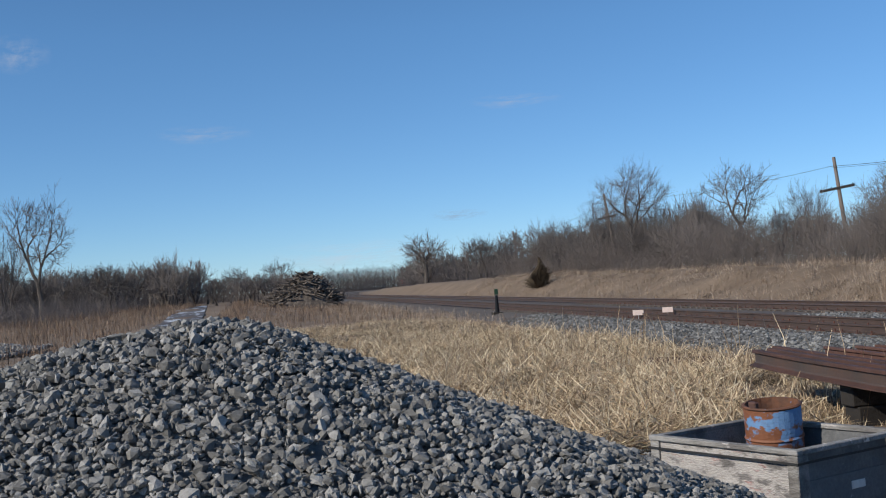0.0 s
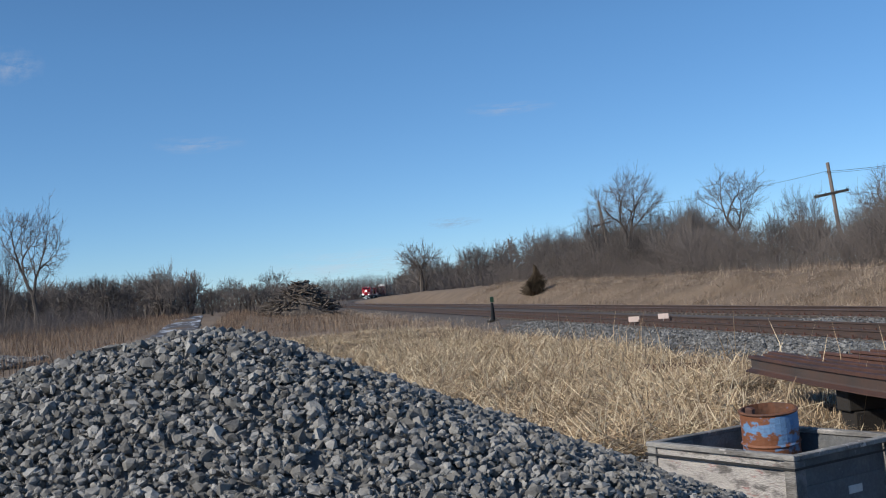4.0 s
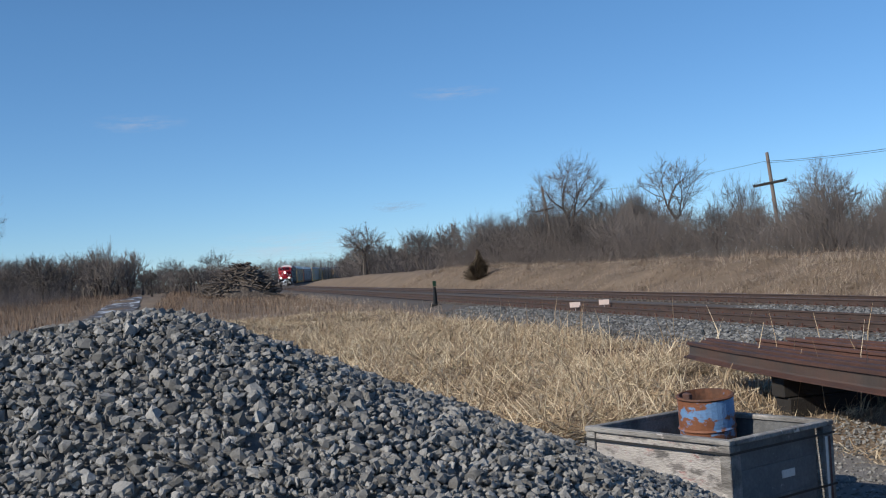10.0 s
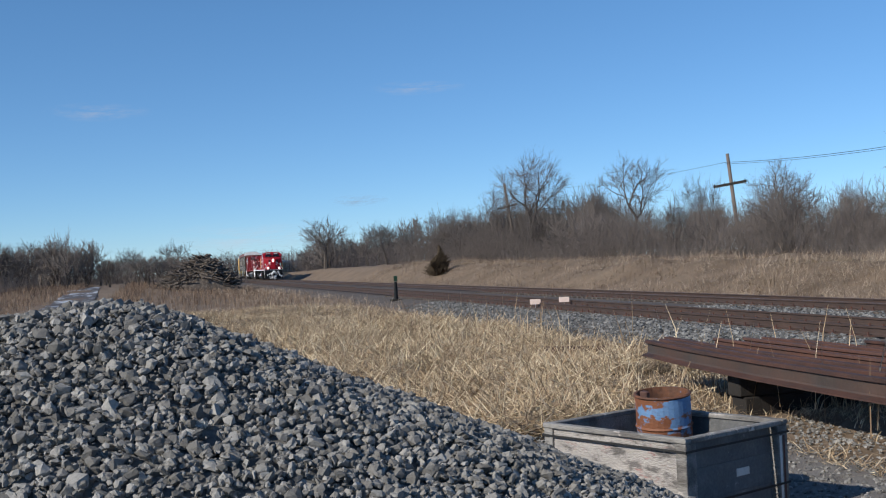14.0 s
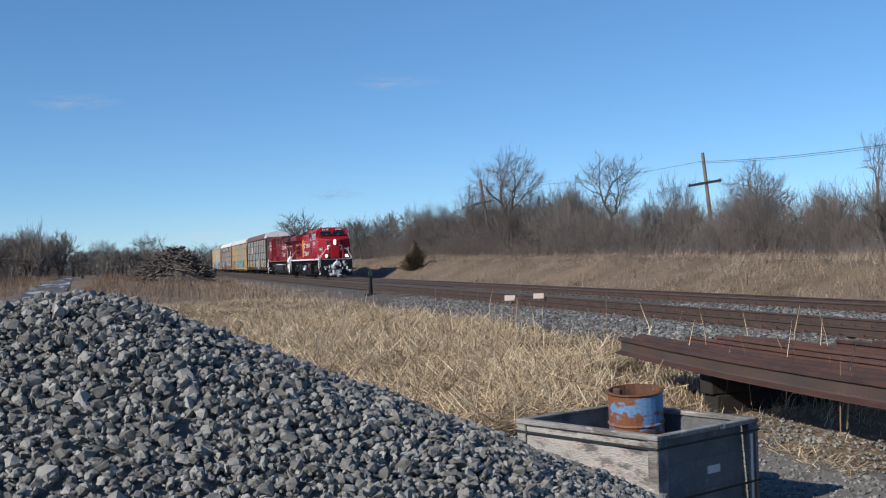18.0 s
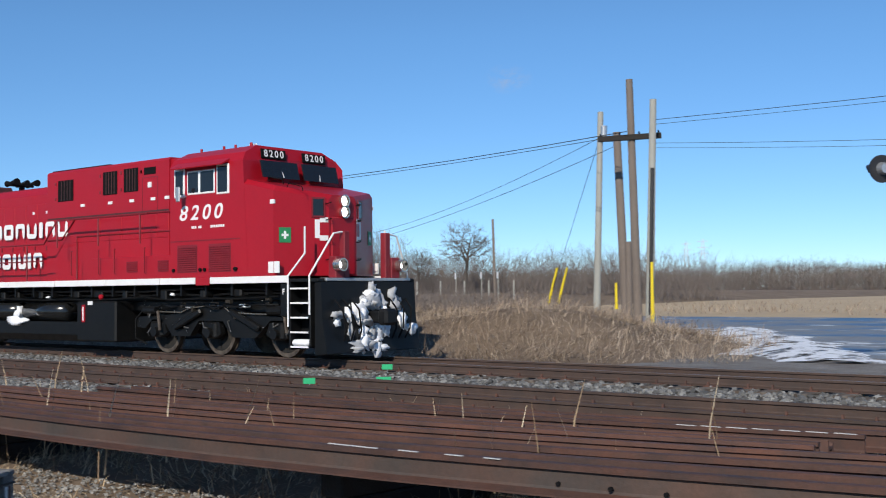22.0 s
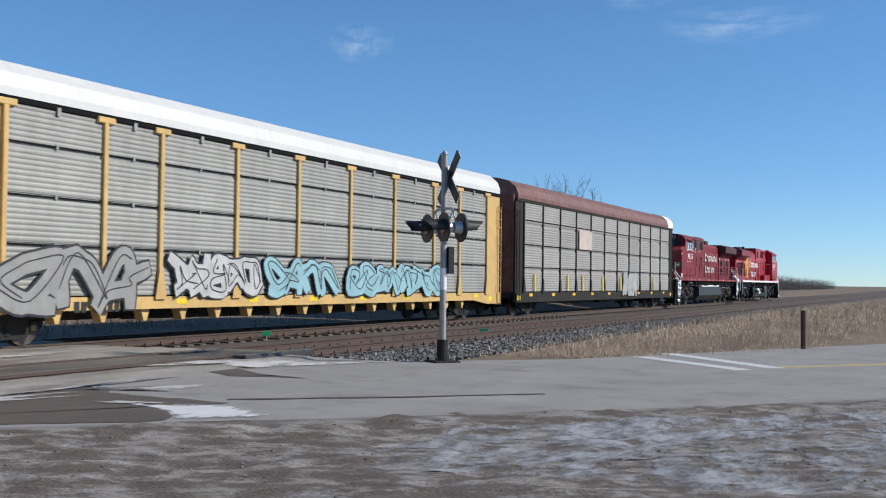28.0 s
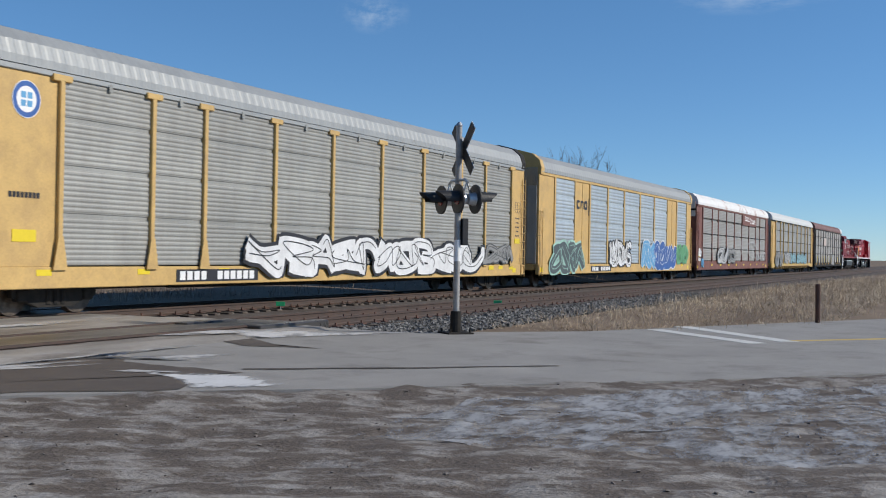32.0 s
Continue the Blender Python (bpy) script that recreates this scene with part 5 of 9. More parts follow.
        part("battery_box", Mesh().box(-7.05, -3.74, *((min(s * 0.9, s * 1.36), max(s * 0.9, s * 1.36))), 1.69, 2.30, 0.02), red, h1)
        for a, b in ((-5.55, -5.12), (-4.33, -3.93)):
            mb = Mesh()
            for k in range(6):
                mb.prism([(s * 1.355, 1.93 + k * 0.045), (s * 1.38, 1.93 + k * 0.045), (s * 1.355, 1.965 + k * 0.045)], "x", a, b)
            part("louvre", mb, M_RED_DARK, h1)
        for a in (-7.78, -6.6, -5.95, -4.75):
            part("grab_iron", Mesh().tube([(a, s * 1.40, 1.9), (a, s * 1.44, 1.9), (a, s * 1.44, 2.5), (a, s * 1.40, 2.5)], 0.014, 5), M_RED_DARK, h1)
        for k in range(10):
            a = -15.2 + k * 0.56
            part("hood_door", Mesh().box(a, a + 0.52, *((min(s * 0.91, s * 0.93), max(s * 0.91, s * 0.93))), 1.95, 3.85, 0.01), red, h2)
            part("latch", Mesh().box(a + 0.40, a + 0.46, *((min(s * 0.925, s * 0.945), max(s * 0.925, s * 0.945))), 2.6, 2.72), M_RED_DARK, h2)
        if not gold:
            # round crest and its ribbon, as plain shapes
            mb = Mesh()
            for k in range(40):
                a0, a1 = 2 * math.pi * k / 40, 2 * math.pi * (k + 1) / 40
                mb.add([(0.62 * math.cos(a0), 0.72 * math.sin(a0), 0.004), (0.62 * math.cos(a1), 0.72 * math.sin(a1), 0.004), (0.80 * math.cos(a1), 0.90 * math.sin(a1), 0.004), (0.80 * math.cos(a0), 0.90 * math.sin(a0), 0.004)], [(0, 1, 2, 3)])
            mb.box(-0.40, 0.40, -0.62, 0.10, 0, 0.005, 0.002)
            mb.prism([(-0.36, 0.16), (0.38, 0.16), (0.30, 0.50), (0.05, 0.62), (-0.25, 0.46)], "z", 0, 0.005)
            mb.prism([(-0.62, -1.02), (-0.30, -0.86), (0.30, -0.86), (0.62, -1.02), (0.58, -0.72), (-0.58, -0.72)], "z", 0.0015, 0.0065)
            part("crest", mb, M_GOLD, h2, "round gold crest with a ribbon", at=side(s, -14.1, 2.92, 0.936))
        blocks(h1, [1.15, 0.95, 1, 0.95, 1, 0.5, 0.95, 1], -12.25 if gold else -10.77, 3.06 if gold else 2.93, 0.42, s, 0.9925, M_WHITE_OLD if gold else M_WHITE, 0.57 if gold else 0.60, 0.125)
        blocks(h1, [1.15, 0.95, 1, 0.5, 0.9, 0.5, 1], -11.75 if gold else -11.35, 2.22 if gold else 2.12, 0.42, s, 0.9925, M_WHITE_OLD if gold else M_WHITE, 0.52 if gold else 0.54, 0.125)
        for a in (-14.9, -13.2, -12.3, -10.4, -9.75):
            part("placard", Mesh().box(a, a + 0.09, *((min(s * 0.93, s * 0.943), max(s * 0.93, s * 0.943))), 3.58, 3.65), M_WHITE, h2)
        # radiator end
        screens = ((-19.35, 0.42, 2.05, 3.2), (-18.75, 0.30, 2.3, 3.2), (-18.2, 0.32, 2.05, 3.3), (-17.65, 0.26, 2.3, 3.2), (-17.25, 0.30, 2.1, 3.3), (-16.85, 0.24, 2.1, 3.3), (-16.45, 0.30, 2.1, 3.3), (-15.85, 0.40, 2.1, 3.2))
        if gold:
            screens = [(a, 0.36, z0, z1) for a in (-16.15, -16.64) for z0, z1 in ((2.15, 2.62), (2.74, 3.22))] + [(-18.35, 0.30, 2.1, 3.2), (-18.88, 0.30, 2.1, 3.2), (-17.55, 0.42, 2.05, 2.45)]
            part("fan_panel", Mesh().box(-17.75, -16.95, lo, hi, 2.1, 3.3, 0.02), M_FASCIA, h3)
            part("fan_cap", Mesh().cyl((-17.35, s * 0.99, 2.75), (-17.35, s * 1.06, 2.75), 0.20, 0.14, n=16), M_FASCIA, h3)
        for a, w, z0, z1 in screens:
            part("screen", Mesh().box(a, a + w, lo, hi, z0, z1, 0.006), M_DARK, h3)
        for a, b in ((-19.3, -17.6), (-17.45, -15.9)):
            mb = Mesh()
            mb.add([(a, s * 0.995, 3.46), (b, s * 0.995, 3.46), (b, s * 1.185, 3.72), (a, s * 1.185, 3.72)], [(0, 1, 2, 3)])
            mb.add([(a, s * 0.97, 3.46), (b, s * 0.97, 3.46), (b, s * 1.16, 3.74), (a, s * 1.16, 3.74)], [(0, 1, 2, 3)])
            part("radiator_screen", mb, M_DARK, h3)
        for a in (-19.1, -17.9, -15.6):
            part("placard", Mesh().box(a, a + 0.2, lo, hi + 0.004, 3.28, 3.37), M_WHITE, h3)
        # walkway handrail
        posts = [-19.5, -17.55, -15.6, -13.65, -11.7, -9.8]
        for x in posts:
            part("stanchion", Mesh().cyl((x, s * 1.46, 1.62), (x, s * 1.46, 2.72), 0.022, n=6), M_RED_DARK, loco)
        mb = Mesh()
        mb.tube([(-19.6, s * 1.46, 2.72), (-9.0, s * 1.46, 2.72), (-8.4, s * 1.46, 3.3), (-4.6, s * 1.45, 3.3)], 0.022, 6)
        mb.tube([(-19.5, s * 1.46, 2.28), (-9.0, s * 1.46, 2.28)], 0.016, 6)
        part("handrail", mb, M_RED_DARK, loco)
        for x in (-8.4, -6.6, -4.9):
            part("stanchion", Mesh().cyl((x, s * 1.45, 2.6), (x, s * 1.45, 3.3), 0.02, n=6), M_RED_DARK, loco)
        # rear steps and rails
        mb = Mesh()
        mb.box(-20.45, -19.8, min(s * 1.0, s * 1.2), max(s * 1.0, s * 1.2), 0.3, 1.62, 0.02)
        mb.box(-19.85, -19.75, min(s * 1.0, s * 1.52), max(s * 1.0, s * 1.52), 0.3, 1.62, 0.02)
        part("stairwell", mb, M_BLACK, loco)
        for k in range(5):
            z = 0.32 + k * 0.3
            part("step", Mesh().box(-20.4, -19.85, min(s * 1.15, s * 1.52), max(s * 1.15, s * 1.52), z - 0.03, z + 0.01, 0.008), M_WHITE if snowy else M_BLACK, loco)
        part("handrail", Mesh().tube([(-19.8, s * 1.56, 0.7), (-19.8, s * 1.56, 2.7), (-19.6, s * 1.5, 2.72)], 0.022, 7), M_WHITE, loco, "white steel handrail")
        part("handrail", Mesh().tube([(-20.5, s * 1.5, 0.9), (-20.5, s * 1.5, 1.8), (-20.62, s * 0.9, 2.65), (-20.62, s * 0.6, 2.66)], 0.022, 7), M_WHITE, loco, "white steel handrail")
        if snowy:
            for k in range(7):
                c = (-20.2 + rng.uniform(-0.25, 0.3), s * (1.25 + rng.uniform(-0.1, 0.25)), 0.5 + k * 0.24)
                part("snow_lump", lump(c, 0.22, 0.2, 0.2, k), M_SNOW, loco, "snow packed in the stairwell")
    if snowy:
        part("snow_lump", lump((-0.55, -0.95, 3.62), 0.55, 0.5, 0.16, 41), M_SNOW, nose, "snow lying on the nose")
        part("snow_lump", lump((-0.2, -0.3, 3.56), 0.35, 0.45, 0.12, 43), M_SNOW, nose, "snow lying on the nose")
        for s in (-1, 1):
            for k in range(10):
                part("snow_lump", lump((0.33 + rng.uniform(-0.22, 0.25), s * (1.32 + rng.uniform(-0.1, 0.2)), 0.4 + 0.14 * k), rng.uniform(0.10, 0.2), 0.16, rng.uniform(0.06, 0.16), k + 51), M_SNOW, loco, "snow packed on the steps")
    # fuel tank and reservoirs
    mb = Mesh()
    if gold:
        mb.prism([(-1.42, 0.62), (-1.1, 0.28), (1.1, 0.28), (1.42, 0.62), (1.42, 1.20), (1.1, 1.24), (-1.1, 1.24), (-1.42, 1.20)], "x", -13.9, -6.0)
        part("fuel_tank", mb, M_TANK, loco, "dark grey fuel tank")
    else:
        mb.prism([(-1.38, 0.40), (-1.2, 0.22), (1.2, 0.22), (1.38, 0.40), (1.38, 0.72), (-1.38, 0.72)], "x", -13.6, -7.4)
        mb.box(-7.6, -5.95, -1.40, 1.40, 0.24, 1.24, 0.04)
        mb.box(-13.6, -12.7, -1.38, 1.38, 0.5, 1.22, 0.04)
        part("fuel_tank", mb, M_BLACK, loco, "glossy black fuel tank")
        for s in (-1, 1):
            for a, b in ((-12.55, -10.6), (-10.2, -8.3)):
                part("air_reservoir", Mesh().cyl((a, s * 1.12, 0.97), (b, s * 1.12, 0.97), 0.25, n=28), M_GLOSS_BLACK, loco, smooth=True)
            part("sight_gauge", Mesh().box(-7.35, -7.22, min(s * 1.4, s * 1.42), max(s * 1.4, s * 1.42), 0.72, 1.15), M_RED, loco)
            part("gauge_glass", Mesh().box(-7.31, -7.26, min(s * 1.42, s * 1.425), max(s * 1.42, s * 1.425), 0.76, 1.1), M_WHITE, loco)
            part("valve", Mesh().ball((-6.6, s * 1.36, 1.34), 0.07, 8, 5), M_RED, loco)
            part("placard", Mesh().box(-7.1, -6.9, min(s * 1.4, s * 1.41), max(s * 1.4, s * 1.41), 1.15, 1.24), M_WHITE, loco)
            part("snow_lump", lump((-10.42, s * 1.38, 0.72), 0.42, 0.12, 0.12, 3), M_SNOW, loco, "snow caught on the tank")
            part("snow_lump", lump((-10.42, s * 1.3, 0.95), 0.17, 0.15, 0.18, 5), M_SNOW, loco, "snow caught between the reservoirs")
    if gold:
        for s in (-1, 1):
            mb = Mesh()
            for k in range(12):
                mb.box(-13.2 + k * 0.5, -12.6 + k * 0.5, min(s * 1.0, s * 1.40), max(s * 1.0, s * 1.40), 1.22, 1.27 + rng.uniform(0, 0.06), 0.02)
            part("snow_lump", mb, M_SNOW, loco, "snow along the tank top")
    # trucks
    for cx in (-2.77, -16.82):
        truck = part("truck", Mesh().box(cx - 2.6, cx + 2.6, -0.55, 0.55, 0.45, 0.85, 0.05), gear, loco, "three-axle truck")
        for k in (-1, 0, 1):
            WHEELS.append(wheelset(truck, cx + k * 1.96, 0.51))
        for s in (-1, 1):
            y0, y1 = min(s * 0.92, s * 1.08), max(s * 0.92, s * 1.08)
            mb = Mesh()
            out = [(-2.75, 0.62), (-2.45, 0.58), (-2.15, 0.80), (-1.75, 0.80), (-1.40, 0.42), (-0.75, 0.42), (-0.42, 0.78), (0.42, 0.78), (0.75, 0.42), (1.40, 0.42), (1.75, 0.80), (2.15, 0.80), (2.45, 0.58), (2.75, 0.62), (2.75, 0.86), (1.3, 0.92), (0.75, 1.10), (-0.75, 1.10), (-1.3, 0.92), (-2.75, 0.86)]
            mb.prism([(cx + a, z) for a, z in out], "y", y0, y1)
            part("side_frame", mb, gear, truck)
            for k in (-1, 0, 1):
                x = cx + k * 1.96
                mb = Mesh()
                mb.box(x - 0.20, x + 0.20, min(s * 0.9, s * 1.12), max(s * 0.9, s * 1.12), 0.38, 0.76, 0.05)
                mb.cyl((x, s * 1.08, 0.51), (x, s * 1.20, 0.51), 0.13, 0.11, n=12)
                mb.prism([(x - 0.34, 0.50), (x - 0.18, 0.40), (x + 0.18, 0.40), (x + 0.34, 0.50), (x + 0.26, 0.76), (x - 0.26, 0.76)], "y", min(s * 0.93, s * 1.06), max(s * 0.93, s * 1.06))
                part("axle_box", mb, gear, truck)
            for k in (-1, 1):
                mb = Mesh()
                a = cx + k * 0.98
                mb.box(a - 0.52, a + 0.52, min(s * 1.08, s * 1.2), max(s * 1.08, s * 1.2), 0.66, 0.80, 0.03)
                part("spring_hanger", mb.add([], []), gear, truck, at=pose(a, 0, 0.8) @ pose(0, 0, 0, 0, k * 22, 0) @ pose(-a, 0, -0.72))
                x = cx + k * 2.05
                part("brake_cylinder", Mesh().cyl((x - 0.3, s * 1.12, 1.02), (x + 0.15, s * 1.12, 1.02), 0.10, n=12), gear, truck)
                part("damper", Mesh().cyl((x + 0.3, s * 1.16, 0.55), (x + 0.22, s * 1.16, 1.0), 0.04, n=8), M_STEEL, truck)
            for k in range(7):
                a = cx - 2.5 + k * 0.75
                part("brake_pipe", Mesh().tube([(a, s * 1.15, 1.12 + 0.05 * (k % 2)), (a + 0.5, s * 1.18, 1.06 + 0.04 * (k % 3)), (a + 0.8, s * 1.1, 1.15)], 0.025, 5), gear, truck)
            part("brake_pipe", Mesh().tube([(cx - 2.3, s * 1.13, 1.00), (cx - 1.0, s * 1.13, 0.97), (cx - 0.7, s * 1.13, 1.07), (cx + 0.1, s * 1.13, 1.14), (cx + 0.5, s * 1.13, 1.12), (cx + 0.75, s * 1.13, 0.97), (cx + 1.6, s * 1.13, 0.94), (cx + 2.5, s * 1.13, 1.0)], 0.018, 6), M_CHROME if not snowy else gear, truck)
            for k in range(16):
                a, z = cx + rng.uniform(-2.5, 2.5), rng.uniform(0.55, 1.2)
                if k % 2:
                    part("rigging_bracket", Mesh().box(a, a + rng.uniform(0.05, 0.22), min(s * 1.08, s * 1.19), max(s * 1.08, s * 1.19), z, z + rng.uniform(0.05, 0.16), 0.01), M_GEAR, truck)
                else:
                    b = a + rng.uniform(-0.45, 0.45)
                    part("rigging_rod", Mesh().tube([(a, s * 1.12, z), ((a + b) / 2, s * 1.19, z - rng.uniform(0.0, 0.15)), (b, s * 1.12, z + rng.uniform(-0.25, 0.15))], rng.uniform(0.012, 0.024), 5), M_RIGGING, truck)
            fl = Mesh()
            for k in range(110 if snowy else 60):
                a, z, q = cx + rng.uniform(-2.6, 2.6), rng.uniform(0.45, 1.25), rng.uniform(0.005, 0.013) * (1.3 if snowy else 1.0)
                y = s * rng.uniform(1.06, 1.20)
                fl.add([(a - q * rng.uniform(1, 2), y, z), (a + q * rng.uniform(1, 2), y, z), (a, y - q, z), (a, y + q, z), (a, y, z - q), (a, y, z + q)], [(0, 2, 5), (2, 1, 5), (1, 3, 5), (3, 0, 5), (2, 0, 4), (1, 2, 4), (3, 1, 4), (0, 3, 4)])
            tagged(part("ice_flecks", fl, M_SLUSH, truck, "flecks of ice on the running gear"), kind="stuff")
            for k in (-1, 1):
                part("sand_hose", Mesh().tube([(cx + k * 2.5, s * 1.0, 1.1), (cx + k * 2.75, s * 1.12, 0.8), (cx + k * 2.8, s * 1.08, 0.35), (cx + k * 2.6, s * 0.9, 0.2)], 0.024, 6), gear, truck)
            for k in range(3 if not snowy else 12):
                a = cx - 2.4 + rng.uniform(0, 4.8)
                part("snow_lump", Mesh().box(a, a + rng.uniform(0.08, 0.4 if snowy else 0.18), min(s * 0.98, s * 1.16), max(s * 0.98, s * 1.16), 1.08, 1.13 + rng.uniform(0, 0.07), 0.02), M_SNOW, truck)
    # pipes, boxes and snow under the sill
    for s in (-1, 1):
        for z, y, r_ in ((1.50, 1.30, 0.035), (1.40, 1.22, 0.025), (1.30, 1.34, 0.02)):
            pts = [(-19.2 + 1.1 * k, s * (y + rng.uniform(-0.05, 0.05)), z + rng.uniform(-0.04, 0.04)) for k in range(18)]
            part("air_pipe", Mesh().tube(pts, r_, 6), gear, loco)
        for k in range(15):
            x = -18.9 + 1.22 * k + rng.uniform(-0.3, 0.3)
            part("valve_box", Mesh().box(x, x + rng.uniform(0.15, 0.4), min(s * 1.1, s * 1.36), max(s * 1.1, s * 1.36), 1.24 + rng.uniform(0, 0.1), 1.50, 0.03), gear, loco)
            if k % 4 == 0:
                part("snow_lump", lump((x + 0.4, s * 1.30, 1.45 + rng.uniform(-0.15, 0.05)), rng.uniform(0.05, 0.12) * (1.6 if snowy else 1.0), 0.06, rng.uniform(0.02, 0.04), k + 90), M_SNOW, loco, "snow caught under the sill")
    # pilots, couplers and hoses
    for e, x in ((1, 0.72), (-1, -20.55)):
        mb = Mesh()
        mb.prism([(x, 0.12), (x + e * 0.35, 0.16), (x + e * 0.22, 0.85), (x + e * 0.18, 1.62), (x, 1.62)], "y", -1.45, 1.45)
        pil = part("pilot", mb, M_BLACK, loco, "black snowplough pilot")
        mb = Mesh()
        mb.box(min(x, x + e * 0.75), max(x, x + e * 0.75), -0.11, 0.11, 0.75, 1.0, 0.03)
        mb.box(min(x + e * 0.55, x + e * 0.82), max(x + e * 0.55, x + e * 0.82), -0.19, 0.19, 0.70, 1.05, 0.06)
        part("coupler", mb, gear, loco)
        for y in (-1.1, -0.85, -0.6, 0.6, 0.85, 1.1):
            part("air_hose", Mesh().tube([(x + e * 0.22, y, 1.25), (x + e * 0.42, y * 0.97, 1.05), (x + e * 0.45, y * 0.9, 0.62), (x + e * 0.34, y * 0.86, 0.4)], 0.02, 5), M_DARK, loco)
        if e > 0 or snowy:
            part("end_plate", Mesh().box(min(x, x + e * 0.2), max(x, x + e * 0.2), -1.3, 1.3, 1.635, 1.70, 0.01), M_ALU, loco)
            for k in range(38):
                y, z = rng.gauss(0, 0.5), rng.choice((0.14, 0.18, 0.24, 0.32, 0.5, 0.7, 0.85, 0.95, 1.05, 1.1, 1.25, 1.4))
                y = max(-1.2, min(1.2, y))
                w = rng.uniform(0.06, 0.18) if z > 0.3 else rng.uniform(0.10, 0.24)
                xx = x + e * (0.34 - 0.12 * min(1.0, z))
                part("snow_lump", lump((xx - e * 0.01, y, z + 0.08), rng.uniform(0.07, 0.16), w * rng.uniform(0.7, 1.5), rng.uniform(0.06, 0.20), k + 7), M_SNOW if k % 2 else M_SLUSH, pil, "snow packed on the pilot", smooth=True)
    stretch_front(loco)
    return loco


lead = locomotive("bright red freight locomotive with a white sill stripe", M_RED, "8200", M_BLACK, False, False, True)
trail = locomotive("faded dirty red freight locomotive coupled backwards, crusted with snow", M_RED_OLD, "9825", M_GEAR, True, True, False)
TRAIN.append((lead, 0.0, False, 20.6))
TRAIN.append((trail, -42.2, True, 20.6))

# --- car-carrying rack cars ---
RACK_L = 27.4
BAYS = [1.0, 3.99, 6.14, 9.1, 11.95, 14.83, 17.7, 20.62, 22.47, 25.22, 26.5]


def corrugated(width, z0, z1, rib, seams):
    """A side panel with level ribs, 0 to width along x, standing out towards -y."""
    mb = Mesh()
    z, prof = z0, []
    while z < z1 - rib * 0.6:
        near_seam = any(abs(z + rib / 2 - q) < rib * 0.6 for q in seams)
        if near_seam:
            prof += [(0.0, z), (0.022, z + 0.01), (0.022, z + rib - 0.02), (0.0, z + rib - 0.01)]
        else:
            prof += [(0.0, z), (-0.011, z + rib * 0.28), (-0.011, z + rib * 0.58), (0.0, z + rib * 0.86)]
        z += rib
    prof.append((0.0, z1))
    n = len(prof)
    mb.add([(0.0, y, q) for y, q in prof] + [(width, y, q) for y, q in prof], [(i, i + 1, n + i + 1, n + i) for i in range(n - 1)])
    return mb


PANELS = {}


def panel_mesh(width, z0, z1, mat, rib, seams):
    key = (round(width, 2), z0, z1, mat.name)
    if key not in PANELS:
        PANELS[key] = corrugated(width, z0, z1, rib, seams).data("side_panel", mat)
    return PANELS[key]


def roof_mesh(mat, eave, top):
    key = ("roof", mat.name, eave, top)
    if key not in PANELS:
        arch = [(-1.56, eave - 0.16), (-1.56, eave), (-1.46, eave + (top - eave) * 0.40), (-1.15, eave + (top - eave) * 0.76), (-0.6, eave + (top - eave) * 0.95), (0.0, top), (0.6, eave + (top - eave) * 0.95), (1.15, eave + (top - eave) * 0.76), (1.46, eave + (top - eave) * 0.40), (1.56, eave), (1.56, eave - 0.16)]
        mb, n, x, k = Mesh(), len(arch), -RACK_L + 0.15, 0
        rows = []
        while x < -0.14:
            up = 0.007 if k % 4 in (1, 2) else 0.0
            rows.append([(x, y * (1 + up * 0.55), z + up * (0 if abs(y) > 1.5 and z < eave else 1)) for y, z in arch])
            x += (0.05, 0.11, 0.05, 0.11)[k % 4]
            k += 1
        mb.add([p for r in rows for p in r], [(j * n + i, j * n + i + 1, (j + 1) * n + i + 1, (j + 1) * n + i) for j in range(len(rows) - 1) for i in range(n - 1)])
        mb.add(rows[0], [tuple(range(n))])
        mb.add(rows[-1], [tuple(range(n))])
        PANELS[key] = mb.data("roof", mat)
    return PANELS[key]


def rack_truck(parent, cx, name="truck"):
    key = "truck"
    if key not in PANELS:
        mb = Mesh()
        for s in (-1, 1):
            mb.prism([(-1.15, 0.36), (-0.95, 0.34), (-0.45, 0.16), (0.45, 0.16), (0.95, 0.34), (1.15, 0.36), (1.15, 0.56), (0.5, 0.70), (-0.5, 0.70), (-1.15, 0.56)], "y", min(s * 0.95, s * 1.07), max(s * 0.95, s * 1.07))
            for x in (-0.9, 0.9):
                mb.box(x - 0.14, x + 0.14, min(s * 0.93, s * 1.12), max(s * 0.93, s * 1.12), 0.28, 0.52, 0.03)
            for x in (-0.2, 0.0, 0.2):
                mb.cyl((x, s * 1.03, 0.22), (x, s * 1.03, 0.5), 0.085, n=8)
        mb.box(-0.22, 0.22, -1.0, 1.0, 0.42, 0.62, 0.03)
        PANELS[key] = mb.data("truck", M_GEAR)
        mb = Mesh()
        for s in (-1, 1):
            y = s * GAUGE / 2
            mb.cyl((0, y - 0.065, 0), (0, y + 0.065, 0), 0.42, n=22)
            mb.cyl((0, y - s * 0.075, 0), (0, y - s * 0.055, 0), 0.446, n=22)
            mb.cyl((0, y + s * 0.065, 0), (0, y + s * 0.10, 0), 0.15, n=12)
        mb.cyl((0, -0.72, 0), (0, 0.72, 0), 0.08, n=8)
        PANELS["rack_wheels"] = mb.data("wheelset", M_STEEL)
    t = part("truck", PANELS[key], None, parent, "two-axle freight truck", at=pose(cx, 0, 0))
    for x in (-0.9, 0.9):
        part("wheelset", PANELS["rack_wheels"], None, t, at=pose(x, 0, 0.42))


